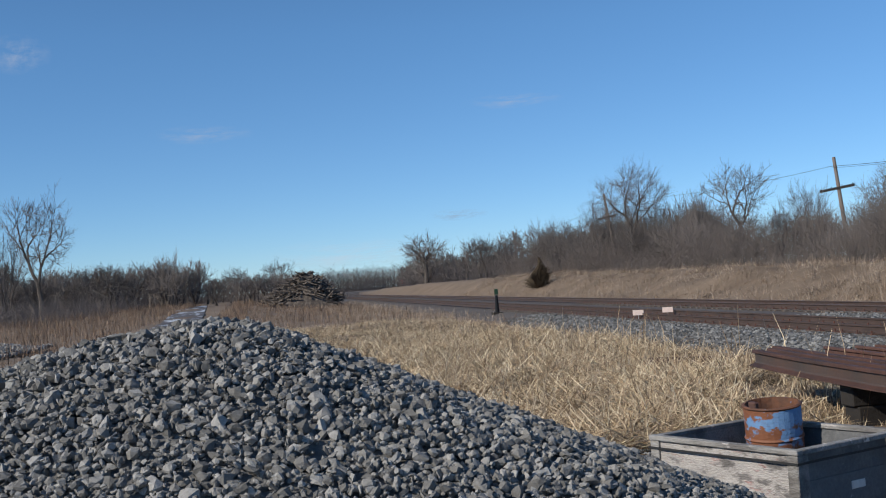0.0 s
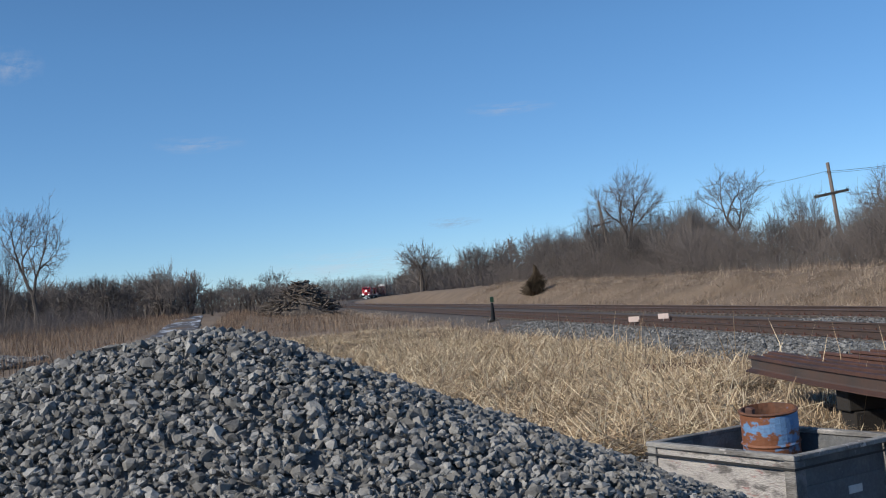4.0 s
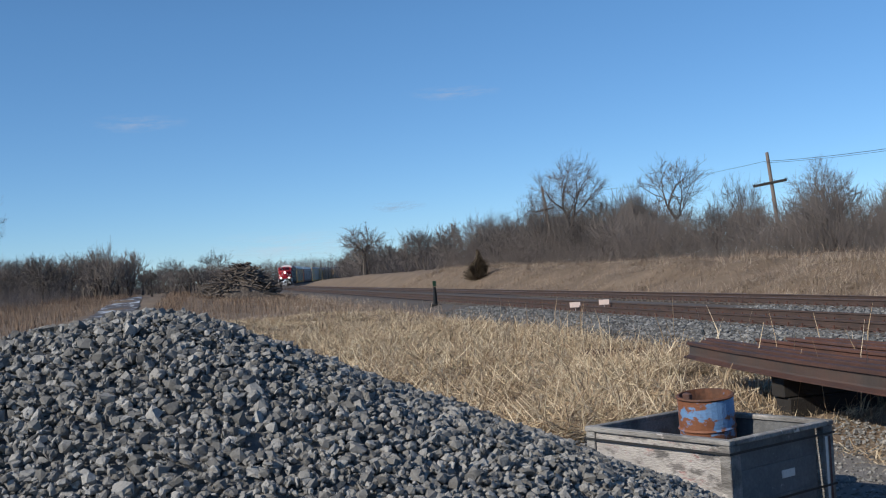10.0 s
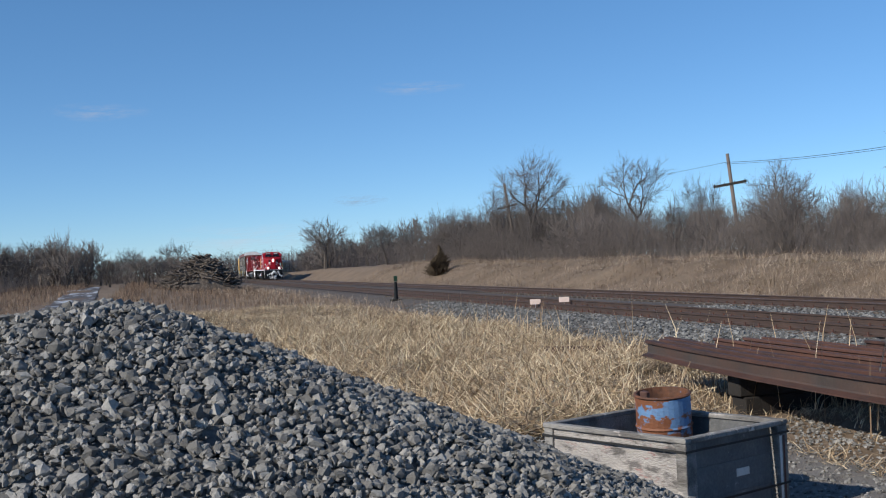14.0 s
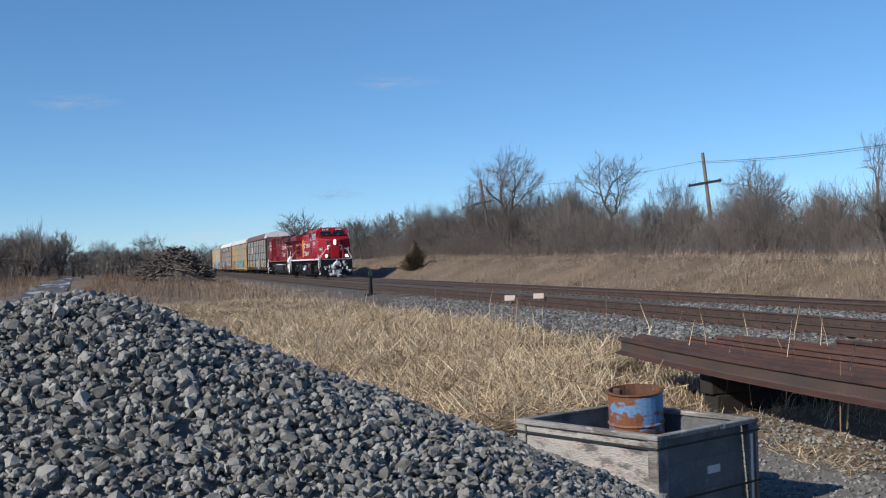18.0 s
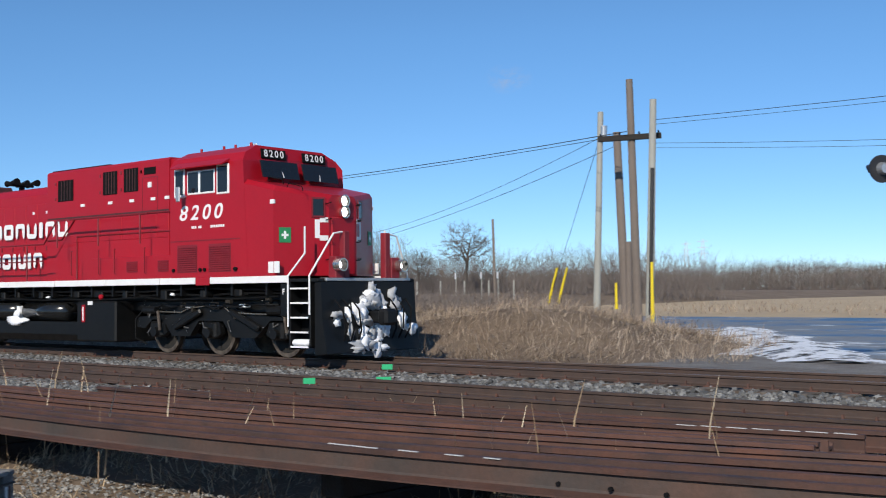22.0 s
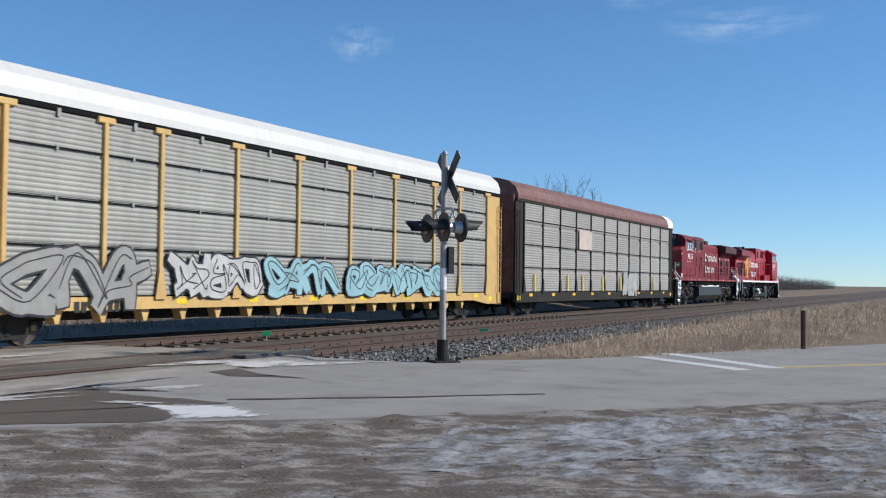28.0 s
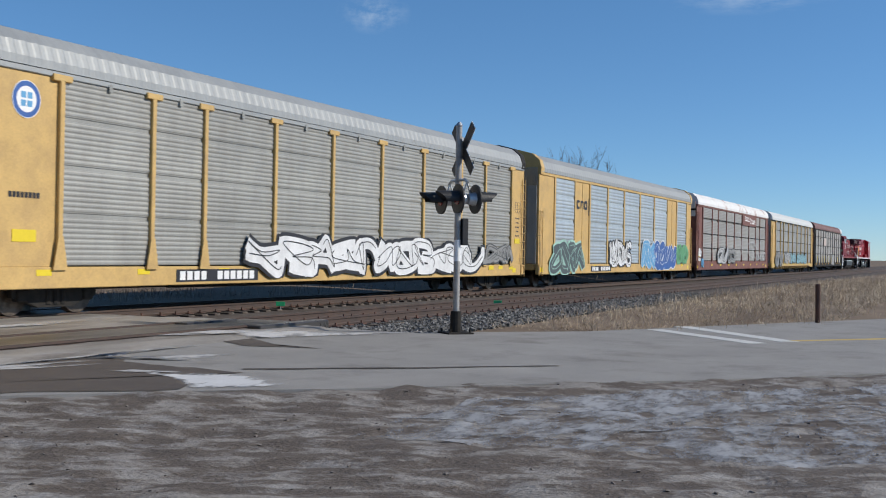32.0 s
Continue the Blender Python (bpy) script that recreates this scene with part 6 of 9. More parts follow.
# pen paths of rounded sprayed letters, in a box from -1 to 1
STROKES = (
    [(0, 1), (-0.9, 0.6), (-0.9, -0.6), (0, -1), (0.9, -0.6), (0.9, 0.6), (0.1, 1)],
    [(0.85, 0.75), (0, 1), (-0.85, 0.6), (-0.4, 0.05), (0.5, -0.1), (0.85, -0.6), (0, -1), (-0.85, -0.75)],
    [(0.8, 0.8), (0, 1), (-0.9, 0.4), (-0.9, -0.5), (0, -1), (0.85, -0.75)],
    [(-0.85, 1), (-0.85, -0.4), (-0.3, -1), (0.4, -0.95), (0.85, -0.4), (0.85, 1)],
    [(-0.8, -1), (-0.8, 1), (0.4, 0.95), (0.8, 0.5), (0.3, 0), (-0.5, -0.05), (0.1, -0.2), (0.85, -1)],
    [(0.8, 0.9), (-0.6, 0.9), (-0.85, 0.3), (0.5, 0.05), (-0.85, -0.2), (-0.6, -0.95), (0.85, -0.9)],
    [(-0.9, -1), (-0.2, 0.95), (0.2, 0.95), (0.9, -1), (0.6, -0.3), (-0.5, -0.25)],
    [(-0.8, 1), (-0.8, -1), (-0.7, -0.1), (0.75, 0.95), (-0.2, 0.1), (0.85, -1)],
)


def graffiti(parent, s, x0, x1, z0, z1, fill, line, letters, seed, label, out=1.565, halo=0.07, bold=1.0):
    """Thick crossing spray-paint strokes with dark edges and thin inner lines."""
    r = random.Random(seed)
    step, tall = (x1 - x0) / letters, z1 - z0
    faint = fill is M_SPRAY_FAINT
    lift = [0.0]

    def ribbon(mb, path, half, o):
        pts = []
        for i in range(len(path) - 1):
            p0, p1, p2, p3 = path[max(0, i - 1)], path[i], path[i + 1], path[min(len(path) - 1, i + 2)]
            for k in range(6):
                t = k / 6
                pts.append(tuple(0.5 * (2 * b + (c - a) * t + (2 * a - 5 * b + 4 * c - d) * t * t + (3 * b - a - 3 * c + d) * t ** 3) for a, b, c, d in zip(p0, p1, p2, p3)))
        pts.append(path[-1])
        n, v = len(pts), []
        for i, (x, z) in enumerate(pts):
            a, b = pts[max(0, i - 1)], pts[min(n - 1, i + 1)]
            l = math.hypot(b[0] - a[0], b[1] - a[1]) or 1.0
            nx, nz = -(b[1] - a[1]) / l, (b[0] - a[0]) / l
            ex = (b[0] - a[0]) / l * half * 0.7 * (-1 if i == 0 else 1 if i == n - 1 else 0)
            ez = (b[1] - a[1]) / l * half * 0.7 * (-1 if i == 0 else 1 if i == n - 1 else 0)
            w = half * (0.8 if i in (0, n - 1) else 1.0)
            for e in (-1, 1):
                v.append((x + ex + nx * w * e, s * (out + o + i * 0.00004), min(z1 + 0.1, max(z0 - 0.04, z + ez + nz * w * e))))
        mb.add(v, [(2 * i, 2 * i + 1, 2 * i + 3, 2 * i + 2) for i in range(n - 1)])

    for i in range(letters):
        cx, cz = x0 + (i + 0.5) * step, (z0 + z1) / 2
        fat = min(0.13 * tall, 0.18 * step) * r.uniform(0.9, 1.1) * bold
        gx, gz = max(0.1, step * 0.72 - fat), max(0.1, tall * 0.5 - fat)
        mirror, flip, shape = r.choice((-1, 1)), r.choice((-1, 1)), r.choice(STROKES)
        if r.random() < 0.5:
            shape = [(q, p) for p, q in shape]
        shape = shape + [(shape[-1][0] * 0.2 + r.uniform(-0.5, 0.5), -shape[-1][1] * 0.9), (r.choice((-1.1, 1.1)), r.uniform(-0.4, 0.9))]
        path = [(cx + (p * mirror + 0.3 * q + r.uniform(-0.22, 0.22)) * gx, cz + (q * flip + r.uniform(-0.2, 0.2)) * gz) for p, q in shape]
        lift[0] = (lift[0] + 0.0011) % 0.0044
        if faint:
            ink = Mesh()
            ribbon(ink, path, 0.03, 0.002 + lift[0])
            part("graffiti", ink, line, parent, label)
            continue
        back, front, ink = Mesh(), Mesh(), Mesh()
        ribbon(back, path, fat + halo, lift[0])
        ribbon(front, path, fat, 0.0075 + lift[0])
        ribbon(ink, [(p + fat * 0.30, q + fat * 0.25) for p, q in path[1:]], 0.014, 0.0145 + lift[0])
        base = part("graffiti", back, line, parent, label)
        part("graffiti_fill", front, fill, base)
        part("graffiti_stroke", ink, line, base)


def spray(name, color):
    return material(name, color, 0.55, var=0.15, scale=3, fine=20, bump=0.02, second=tuple(c * 0.72 for c in color), amount=0.4, second_scale=2.0, sharp=0.2)


M_SPRAY_WHITE, M_SPRAY_SILVER, M_SPRAY_CYAN = spray("white_spray", (0.74, 0.75, 0.76)), spray("silver_spray", (0.47, 0.475, 0.48)), spray("cyan_spray", (0.26, 0.46, 0.52))
M_SPRAY_BLACK, M_SPRAY_BLUE, M_SPRAY_GREEN, M_SPRAY_SKY = spray("black_spray", (0.02, 0.02, 0.025)), spray("blue_spray", (0.035, 0.115, 0.37)), spray("green_spray", (0.15, 0.40, 0.21)), spray("sky_spray", (0.12, 0.36, 0.62))
M_SPRAY_SLATE, M_SPRAY_MINT = spray("slate_spray", (0.075, 0.095, 0.10)), spray("mint_spray", (0.36, 0.58, 0.50))
M_SPRAY_GREY, M_SPRAY_SOOT = spray("dull_grey_spray", (0.27, 0.27, 0.265)), spray("sooty_spray", (0.07, 0.072, 0.075))
M_SPRAY_FAINT, M_SPRAY_RED = spray("faded_spray", (0.36, 0.355, 0.34)), spray("orange_spray", (0.45, 0.13, 0.06))


M_END_TAN = material("faded_tan_end", (0.40, 0.31, 0.20), 0.7, var=0.25, scale=1.5, fine=20, bump=0.05, second=(0.30, 0.27, 0.23), amount=0.45, second_scale=0.8, sharp=0.15)


def rack_car(label, frame_mat, panel_mat, roof_mat, style, rib=0.105):
    """A closed rack car for road vehicles; its front coupler end is x = 0 and it runs back to -27.4."""
    car = thing("rack_car", label, "rack car", group="train")
    z0, z1 = (1.14 if style == "grid" else 0.97), 4.70
    eave, top = 4.94, 5.66
    seams = (1.98, 2.93, 3.9) if style != "smooth" else (1.9, 2.85, 3.8)
    part("floor_frame", Mesh().box(-RACK_L, 0, -1.35, 1.35, 0.72, 0.98, 0.03), frame_mat, car)
    # added black filling paints the unlit inside behind the side panels
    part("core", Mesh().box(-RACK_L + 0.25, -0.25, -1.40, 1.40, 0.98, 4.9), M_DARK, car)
    part("roof", roof_mesh(roof_mat, eave, top), None, car)
    for s in (-1, 1):
        mb = Mesh()
        if style == "deep":
            mb.prism([(0.0, 0.55), (-1.2, 0.55), (-2.6, 0.70), (-RACK_L + 2.6, 0.70), (-RACK_L + 1.2, 0.55), (-RACK_L, 0.55), (-RACK_L, 0.97), (0, 0.97)], "y", min(s * 1.40, s * 1.535), max(s * 1.40, s * 1.535))
        else:
            mb.box(-RACK_L, 0, min(s * 1.40, s * 1.535), max(s * 1.40, s * 1.535), 0.55, z0, 0.015)
        part("side_sill", mb, frame_mat, car)
        cuts = [1.4] + BAYS[1:-1]
        if style in ("csx",):
            cuts = [1.27, 3.85, 6.08, 9.06, 12.01, 15.0, 17.84, 20.67, 22.79, 25.49]
        if style == "grid":
            cuts = [1.34, 4.18, 6.16, 9.1, 12.06, 14.96, 17.92, 20.78, 22.76, 25.71]
        if style == "smooth":
            cuts = [0.95 + k * (RACK_L - 1.9) / 11 for k in range(12)]
        for i, (a, b) in enumerate(zip(cuts, cuts[1:])):
            w = b - a
            if style == "csx" and i in (1, 7):
                part("steel_panel", Mesh().box(-b + 0.02, -a - 0.02, min(s * 1.44, s * 1.50), max(s * 1.44, s * 1.50), z0, z1, 0.01), frame_mat, car)
                part("panel_rib", Mesh().box(-(a + b) / 2 - 0.02, -(a + b) / 2 + 0.02, min(s * 1.49, s * 1.515), max(s * 1.49, s * 1.515), z0, z1), frame_mat, car)
                continue
            me = panel_mesh(w - 0.10, z0 + 0.03, z1 - 0.05, panel_mat, rib, seams)
            x_at = -b + 0.05 if s < 0 else -a - 0.05
            part("side_panel", me, None, car, at=pose(x_at, s * 1.50, 0, 0, 0, 0 if s < 0 else 180))
            if style in ("deep", "plain"):
                part("seam_clip", Mesh().box(-(a + b) / 2 - 0.05, -(a + b) / 2 + 0.05, min(s * 1.5, s * 1.56), max(s * 1.5, s * 1.56), 4.56, 4.72), M_GALV, car)
        pw = 0.17 if style == "grid" else 0.10 if style == "smooth" else 0.13
        for a in cuts:
            mb = Mesh()
            if style == "csx":
                mb.box(-a - 0.09, -a + 0.09, min(s * 1.44, s * 1.545), max(s * 1.44, s * 1.545), z0, z1, 0.01)
            elif style in ("grid", "smooth"):
                mb.box(-a - pw / 2, -a + pw / 2, min(s * 1.44, s * 1.555), max(s * 1.44, s * 1.555), z0, z1, 0.01)
                mb.prism([(-a - 0.14, z0 - 0.05), (-a + 0.14, z0 - 0.05), (-a + pw / 2, z0 + 0.55), (-a - pw / 2, z0 + 0.55)], "y", min(s * 1.54, s * 1.575), max(s * 1.54, s * 1.575))
            else:
                mb.box(-a - pw / 2, -a + pw / 2, min(s * 1.44, s * 1.58), max(s * 1.44, s * 1.58), z0, z1 - 0.05, 0.012)
                mb.box(-a - 0.26, -a + 0.26, min(s * 1.46, s * 1.585), max(s * 1.46, s * 1.585), z1 - 0.11, z1 + 0.02, 0.012)
                mb.prism([(-a - 0.19, z0 - 0.06), (-a + 0.19, z0 - 0.06), (-a + pw / 2, z0 + 0.6), (-a - pw / 2, z0 + 0.6)], "y", min(s * 1.56, s * 1.592), max(s * 1.56, s * 1.592))
            part("side_post", mb, frame_mat, car)
        if style in ("grid", "smooth", "deep"):
            for z in (2.0, 2.94, 3.94):
                e = 0.016 if style == "deep" else 0.022
                part("seam_bar", Mesh().box(-cuts[-1], -cuts[0], min(s * 1.45, s * 1.524), max(s * 1.45, s * 1.524), z - e, z + e), M_DARK, car)
                for a, b in zip(cuts, cuts[1:]):
                    part("seam_clip", Mesh().box(-(a + b) / 2 - 0.03, -(a + b) / 2 + 0.03, min(s * 1.5, s * 1.534), max(s * 1.5, s * 1.534), z - 0.045, z + 0.045), M_GALV, car)
        part("top_rail", Mesh().box(-RACK_L + 0.1, -0.1, min(s * 1.40, s * 1.545), max(s * 1.40, s * 1.545), 4.66, 4.78, 0.015), M_DARK if style == "deep" else (frame_mat if style != "plain" else M_ROOF_GREY), car)
        for x, xe in ((-cuts[0], 0.0), (-RACK_L, -cuts[-1])):
            part("end_panel", Mesh().box(x + 0.03, xe - 0.03, min(s * 1.42, s * 1.50), max(s * 1.42, s * 1.50), 0.97, 4.68, 0.01), frame_mat, car)
            xl = (-0.23 if x > -5 else x + 0.12)
            mb = Mesh()
            for dx in (0.0, 0.34):
                mb.tube([(xl + dx - 0.1, s * 1.56, 0.5), (xl + dx - 0.1, s * 1.56, 3.2 if style == "csx" else 4.3)], 0.018, 5)
            for k in range(9 if style == "csx" else 12):
                mb.tube([(xl - 0.1, s * 1.56, 0.6 + k * 0.32), (xl + 0.24, s * 1.56, 0.6 + k * 0.32)], 0.014, 5)
            part("ladder", mb, frame_mat, car)
            part("reflector", Mesh().box(x + 0.2, x + 0.55, min(s * 1.53, s * 1.54), max(s * 1.53, s * 1.54), 0.66, 0.84), M_HIVIS, car)
        for k in range(9):
            x = -2.2 - k * 2.9
            part("reflector", Mesh().box(x - 0.4, x, min(s * 1.53, s * 1.54), max(s * 1.53, s * 1.54), 0.80, 0.92), M_HIVIS if style != "smooth" else M_GOLD, car)
        if style == "deep":
            for k in range(16):
                x = -3.4 - k * 1.35
                part("sill_bracket", Mesh().prism([(x - 0.16, 0.72), (x + 0.16, 0.72), (x + 0.05, 0.44), (x - 0.05, 0.44)], "y", min(s * 1.2, s * 1.42), max(s * 1.2, s * 1.42)), frame_mat, car)
    for x, e in ((0.0, 1), (-RACK_L, -1)):
        mb = Mesh()
        mb.box(min(x, x - e * 0.18), max(x, x - e * 0.18), -1.42, 1.42, 0.97, 4.95, 0.02)
        door_mat = M_OXIDE if style in ("smooth", "grid") else M_END_TAN if style == "csx" else panel_mat
        door = part("end_door", mb, door_mat, car)
        for k in range(0 if style == "grid" else 8):
            part("door_rib", Mesh().box(min(x, x + e * 0.03), max(x, x + e * 0.03), -1.3 + k * 0.34, -1.22 + k * 0.34, 1.05, 4.6), door_mat, door)
        if style == "grid":
            part("end_cap", Mesh().box(min(x, x + e * 0.02), max(x, x + e * 0.02), -1.40, 1.40, 4.0, 4.95, 0.008), M_ROOF_WHITE, door, "white top of the end door")
            part("handle_slot", Mesh().box(min(x, x + e * 0.03), max(x, x + e * 0.03), -0.7, 0.4, 3.42, 3.56, 0.01), M_DARK, door)
            part("handle_slot", Mesh().box(min(x, x + e * 0.03), max(x, x + e * 0.03), -0.7, 0.4, 1.95, 2.05, 0.01), M_DARK, door)
            part("lock_bar", Mesh().box(min(x, x + e * 0.06), max(x, x + e * 0.06), -1.45, -0.5, 4.38, 4.50, 0.01), M_DARK, door)
        if style == "csx":
            for s in (-1, 1):
                part("corner_strip", Mesh().box(min(x, x + e * 0.035), max(x, x + e * 0.035), min(s * 1.0, s * 1.41), max(s * 1.0, s * 1.41), 1.0, 4.2, 0.01), M_GALV, door, "grey galvanised corner strip")
        if style in ("csx", "plain"):
            arch = [(-1.56, 4.72), (-1.575, 4.96), (-1.48, 5.26), (-1.16, 5.53), (-0.6, 5.675), (0.0, 5.71), (0.6, 5.675), (1.16, 5.53), (1.48, 5.26), (1.575, 4.96), (1.56, 4.72)]
            part("roof_cap", Mesh().prism(arch, "x", min(x - e * 0.05, x - e * 0.42), max(x - e * 0.05, x - e * 0.42)), frame_mat if style == "csx" else M_GEAR, car)
        mb = Mesh()
        mb.box(min(x - e * 0.3, x + e * 0.80), max(x - e * 0.3, x + e * 0.80), -0.12, 0.12, 0.70, 0.95, 0.03)
        mb.box(min(x + e * 0.6, x + e * 0.85), max(x + e * 0.6, x + e * 0.85), -0.18, 0.18, 0.66, 1.0, 0.05)
        part("coupler", mb, M_GEAR, car)
        rack_truck(car, x - e * 2.6)
    part("brake_rigging", Mesh().tube([(-6, -0.8, 0.5), (-12, -0.7, 0.45), (-21, -0.8, 0.5)], 0.05, 6).box(-14, -12.8, -1.0, -0.4, 0.4, 0.7, 0.04), M_GEAR, car)
    part("centre_sill", Mesh().box(-RACK_L + 0.4, -0.4, -0.35, 0.35, 0.45, 0.75, 0.03), M_GEAR, car)
    return car


# 1: weathered grey car with a rusty roof
car = rack_car("weathered grey rack car with a rusty brown roof", M_GEAR, M_GALV_OLD, M_ROOF_RUST, "smooth")
part("patch", Mesh().box(-19.2, -17.2, -1.59, -1.56, 2.95, 3.85, 0.004), spray("pale_patch", (0.55, 0.45, 0.40)), car, "pale rectangular patch")
for x in (-25.3, -20.9, -18.6, -15.3, -12.0, -5.0):
    part("post_reflector", Mesh().box(x, x + 0.12, -1.60, -1.575, 1.0, 1.75), M_HIVIS, car)
graffiti(car, -1, -11.6, -8.9, 0.75, 1.9, M_SPRAY_SILVER, M_SPRAY_FAINT, 5, 3, "faded silver graffiti", 1.60)
arch = [(-1.57, 4.80), (-1.585, 4.96), (-1.49, 5.25), (-1.17, 5.52), (-0.6, 5.665), (0.0, 5.70), (0.6, 5.665), (1.17, 5.52), (1.49, 5.25), (1.585, 4.96), (1.57, 4.80)]
part("roof_cap", Mesh().prism(arch, "x", -1.5, -0.12), M_ROOF_PEEL, car, "peeling white roof end")
TRAIN.append((car, -44.6, False, RACK_L))
# 2: yellow frame, white roof
car = rack_car("yellow-framed rack car with grey slatted sides and white roof", M_YELLOW, M_GALV, M_ROOF_WHITE, "deep")
graffiti(car, -1, -25.1, -21.4, 0.62, 1.98, M_SPRAY_GREY, M_SPRAY_BLACK, 3, 11, "grey and black graffiti", 1.60, 0.05, 1.1)
graffiti(car, -1, -20.2, -16.8, 0.95, 1.95, M_SPRAY_SILVER, M_SPRAY_BLACK, 5, 12, "silver graffiti with an orange edge", 1.602, 0.05, 1.1)
graffiti(car, -1, -16.4, -12.9, 0.92, 1.9, M_SPRAY_CYAN, M_SPRAY_BLACK, 4, 13, "pale cyan graffiti", 1.60, 0.04, 1.2)
graffiti(car, -1, -12.0, -5.6, 0.92, 1.9, M_SPRAY_CYAN, M_SPRAY_BLACK, 8, 14, "pale blue bubble graffiti", 1.60, 0.045, 1.2)
bars(car, "reporting_mark", [1, 1, -1, 1, 1, 1, 1, 1, 1], -22.4, 0.66, 0.22, -1, 1.54, M_SPRAY_BLACK, 0.2)
TRAIN.append((car, -73.7, False, RACK_L))
# 3: brown oxide car with a peeling white roof
car = rack_car("brown rack car with grey slatted panels and peeling white roof", M_OXIDE, M_GALV_OLD, M_ROOF_PEEL, "grid")
part("name_panel", Mesh().box(-12.0, -6.2, -1.60, -1.555, 3.87, 4.76, 0.004), M_OXIDE, car, "brown name panel")
blocks(car, [1.15, 1, 1, 1, 1, 1, 1, 1], -10.3, 4.34, 0.20, -1, 1.602, M_WHITE, 0.25, 0.05, 0.2)
blocks(car, [1.2, 1, 1, 0.5, 0.6, 0.5, 1], -7.9, 4.05, 0.36, -1, 1.602, M_WHITE, 0.40, 0.10, 0.2)
part("swash", Mesh().box(-11.3, -9.1, -1.606, -1.60, 4.22, 4.30), M_WHITE, car)
graffiti(car, -1, -20.9, -18.2, 1.0, 2.1, M_SPRAY_SILVER, M_SPRAY_SOOT, 2, 27, "grey graffiti with dark edge", 1.60, 0.10)
graffiti(car, -1, -17.6, -15.2, 1.0, 2.0, M_SPRAY_GREY, M_SPRAY_SOOT, 2, 28, "grey graffiti with dark edge", 1.60, 0.08)
graffiti(car, -1, -26.75, -26.0, 1.45, 1.95, M_SPRAY_WHITE, M_SPRAY_WHITE, 2, 29, "small white tag", 1.51, 0.01)
graffiti(car, -1, -26.9, -26.1, 1.0, 1.35, M_SPRAY_WHITE, M_SPRAY_WHITE, 3, 30, "small white tag", 1.515, 0.01)
graffiti(car, -1, -26.1, -25.5, 0.68, 1.3, M_SPRAY_SKY, M_SPRAY_SKY, 2, 37, "small blue tag", 1.58, 0.01)
part("door_placard", Mesh().box(-26.85, -26.2, -1.512, -1.50, 1.42, 1.58), M_HIVIS, car)
graffiti(car, -1, -14.7, -12.4, 1.2, 3.6, M_SPRAY_FAINT, M_SPRAY_SILVER, 1, 22, "faded grey graffiti figure", 1.60, 0.05)
graffiti(car, -1, -9.2, -6.5, 1.2, 2.9, M_SPRAY_FAINT, M_SPRAY_SILVER, 1, 23, "faded grey graffiti", 1.60, 0.05)
graffiti(car, -1, -5.9, -1.8, 1.2, 1.9, M_SPRAY_FAINT, M_SPRAY_SILVER, 4, 24, "faded grey graffiti", 1.60, 0.05)
TRAIN.append((car, -102.9, False, RACK_L))
# 4: yellow panelled car with a grey roof
car = rack_car("yellow-ended rack car with bright slatted panels and grey roof", M_YELLOW, M_GALV_NEW, M_ROOF_GREY, "csx", 0.15)
blocks(car, [1.1, 1, 1.1], -21.75, 3.45, 0.40, -1, 1.512, M_SPRAY_BLACK, 0.50, 0.12)
mb = Mesh()
for x in (-22.68, -20.8):
    mb.box(x - 0.03, x + 0.03, -1.516, -1.51, 3.2, 4.0)
part("bracket_mark", mb, M_SPRAY_BLACK, car)
graffiti(car, -1, -25.8, -21.8, 0.55, 1.95, M_SPRAY_SLATE, M_SPRAY_MINT, 4, 31, "grey and green graffiti", 1.565, 0.1)
graffiti(car, -1, -17.5, -13.8, 0.85, 2.1, M_SPRAY_WHITE, M_SPRAY_BLACK, 5, 32, "white bubble graffiti with black edge", 1.565, 0.1)
graffiti(car, -1, -11.6, -9.1, 0.70, 2.2, M_SPRAY_SKY, M_SPRAY_WHITE, 3, 33, "sky-blue graffiti with white edge", 1.565, 0.07, 1.3)
graffiti(car, -1, -9.0, -4.3, 0.65, 2.2, M_SPRAY_BLUE, M_SPRAY_WHITE, 4, 34, "dark blue graffiti with white edge", 1.565, 0.07, 1.35)
graffiti(car, -1, -3.8, -1.0, 0.95, 2.1, M_SPRAY_GREEN, M_SPRAY_GREEN, 6, 35, "green sprayed patch", 1.565, 0.05)
part("mark_plate", Mesh().box(-20.4, -17.2, -1.545, -1.535, 0.62, 0.88), M_SPRAY_BLACK, car)
bars(car, "reporting_mark", [1, 1, 1, 1, -1.4, 1, 1, 1, 1, 1, 1], -18.8, 0.66, 0.18, -1, 1.546, M_WHITE, 0.25)
TRAIN.append((car, -131.9, False, RACK_L))
# 5: yellow-framed car with a grey roof
car = rack_car("yellow-framed rack car with white bubble graffiti and grey roof", M_YELLOW, M_GALV, M_ROOF_GREY, "plain", 0.15)
crest = part("round_emblem", Mesh().cyl((0, 0, 0), (0, 0, 0.006), 0.36, n=28), M_WHITE, car, "round blue and white emblem", at=side(-1, -26.1, 4.14, 1.505))
mb = Mesh()
for k in range(36):
    a0, a1 = 2 * math.pi * k / 36, 2 * math.pi * (k + 1) / 36
    mb.add([(r_ * math.cos(a), r_ * math.sin(a), 0.008) for a in (a0, a1) for r_ in (0.25, 0.345)], [(0, 1, 3, 2)])
part("emblem_ring", mb, M_SPRAY_BLUE, crest)
mb = Mesh()
for x, y in ((-0.14, -0.14), (0.02, -0.14), (-0.14, 0.02), (0.02, 0.02)):
    mb.box(x, x + 0.12, y, y + 0.12, 0.0065, 0.009)
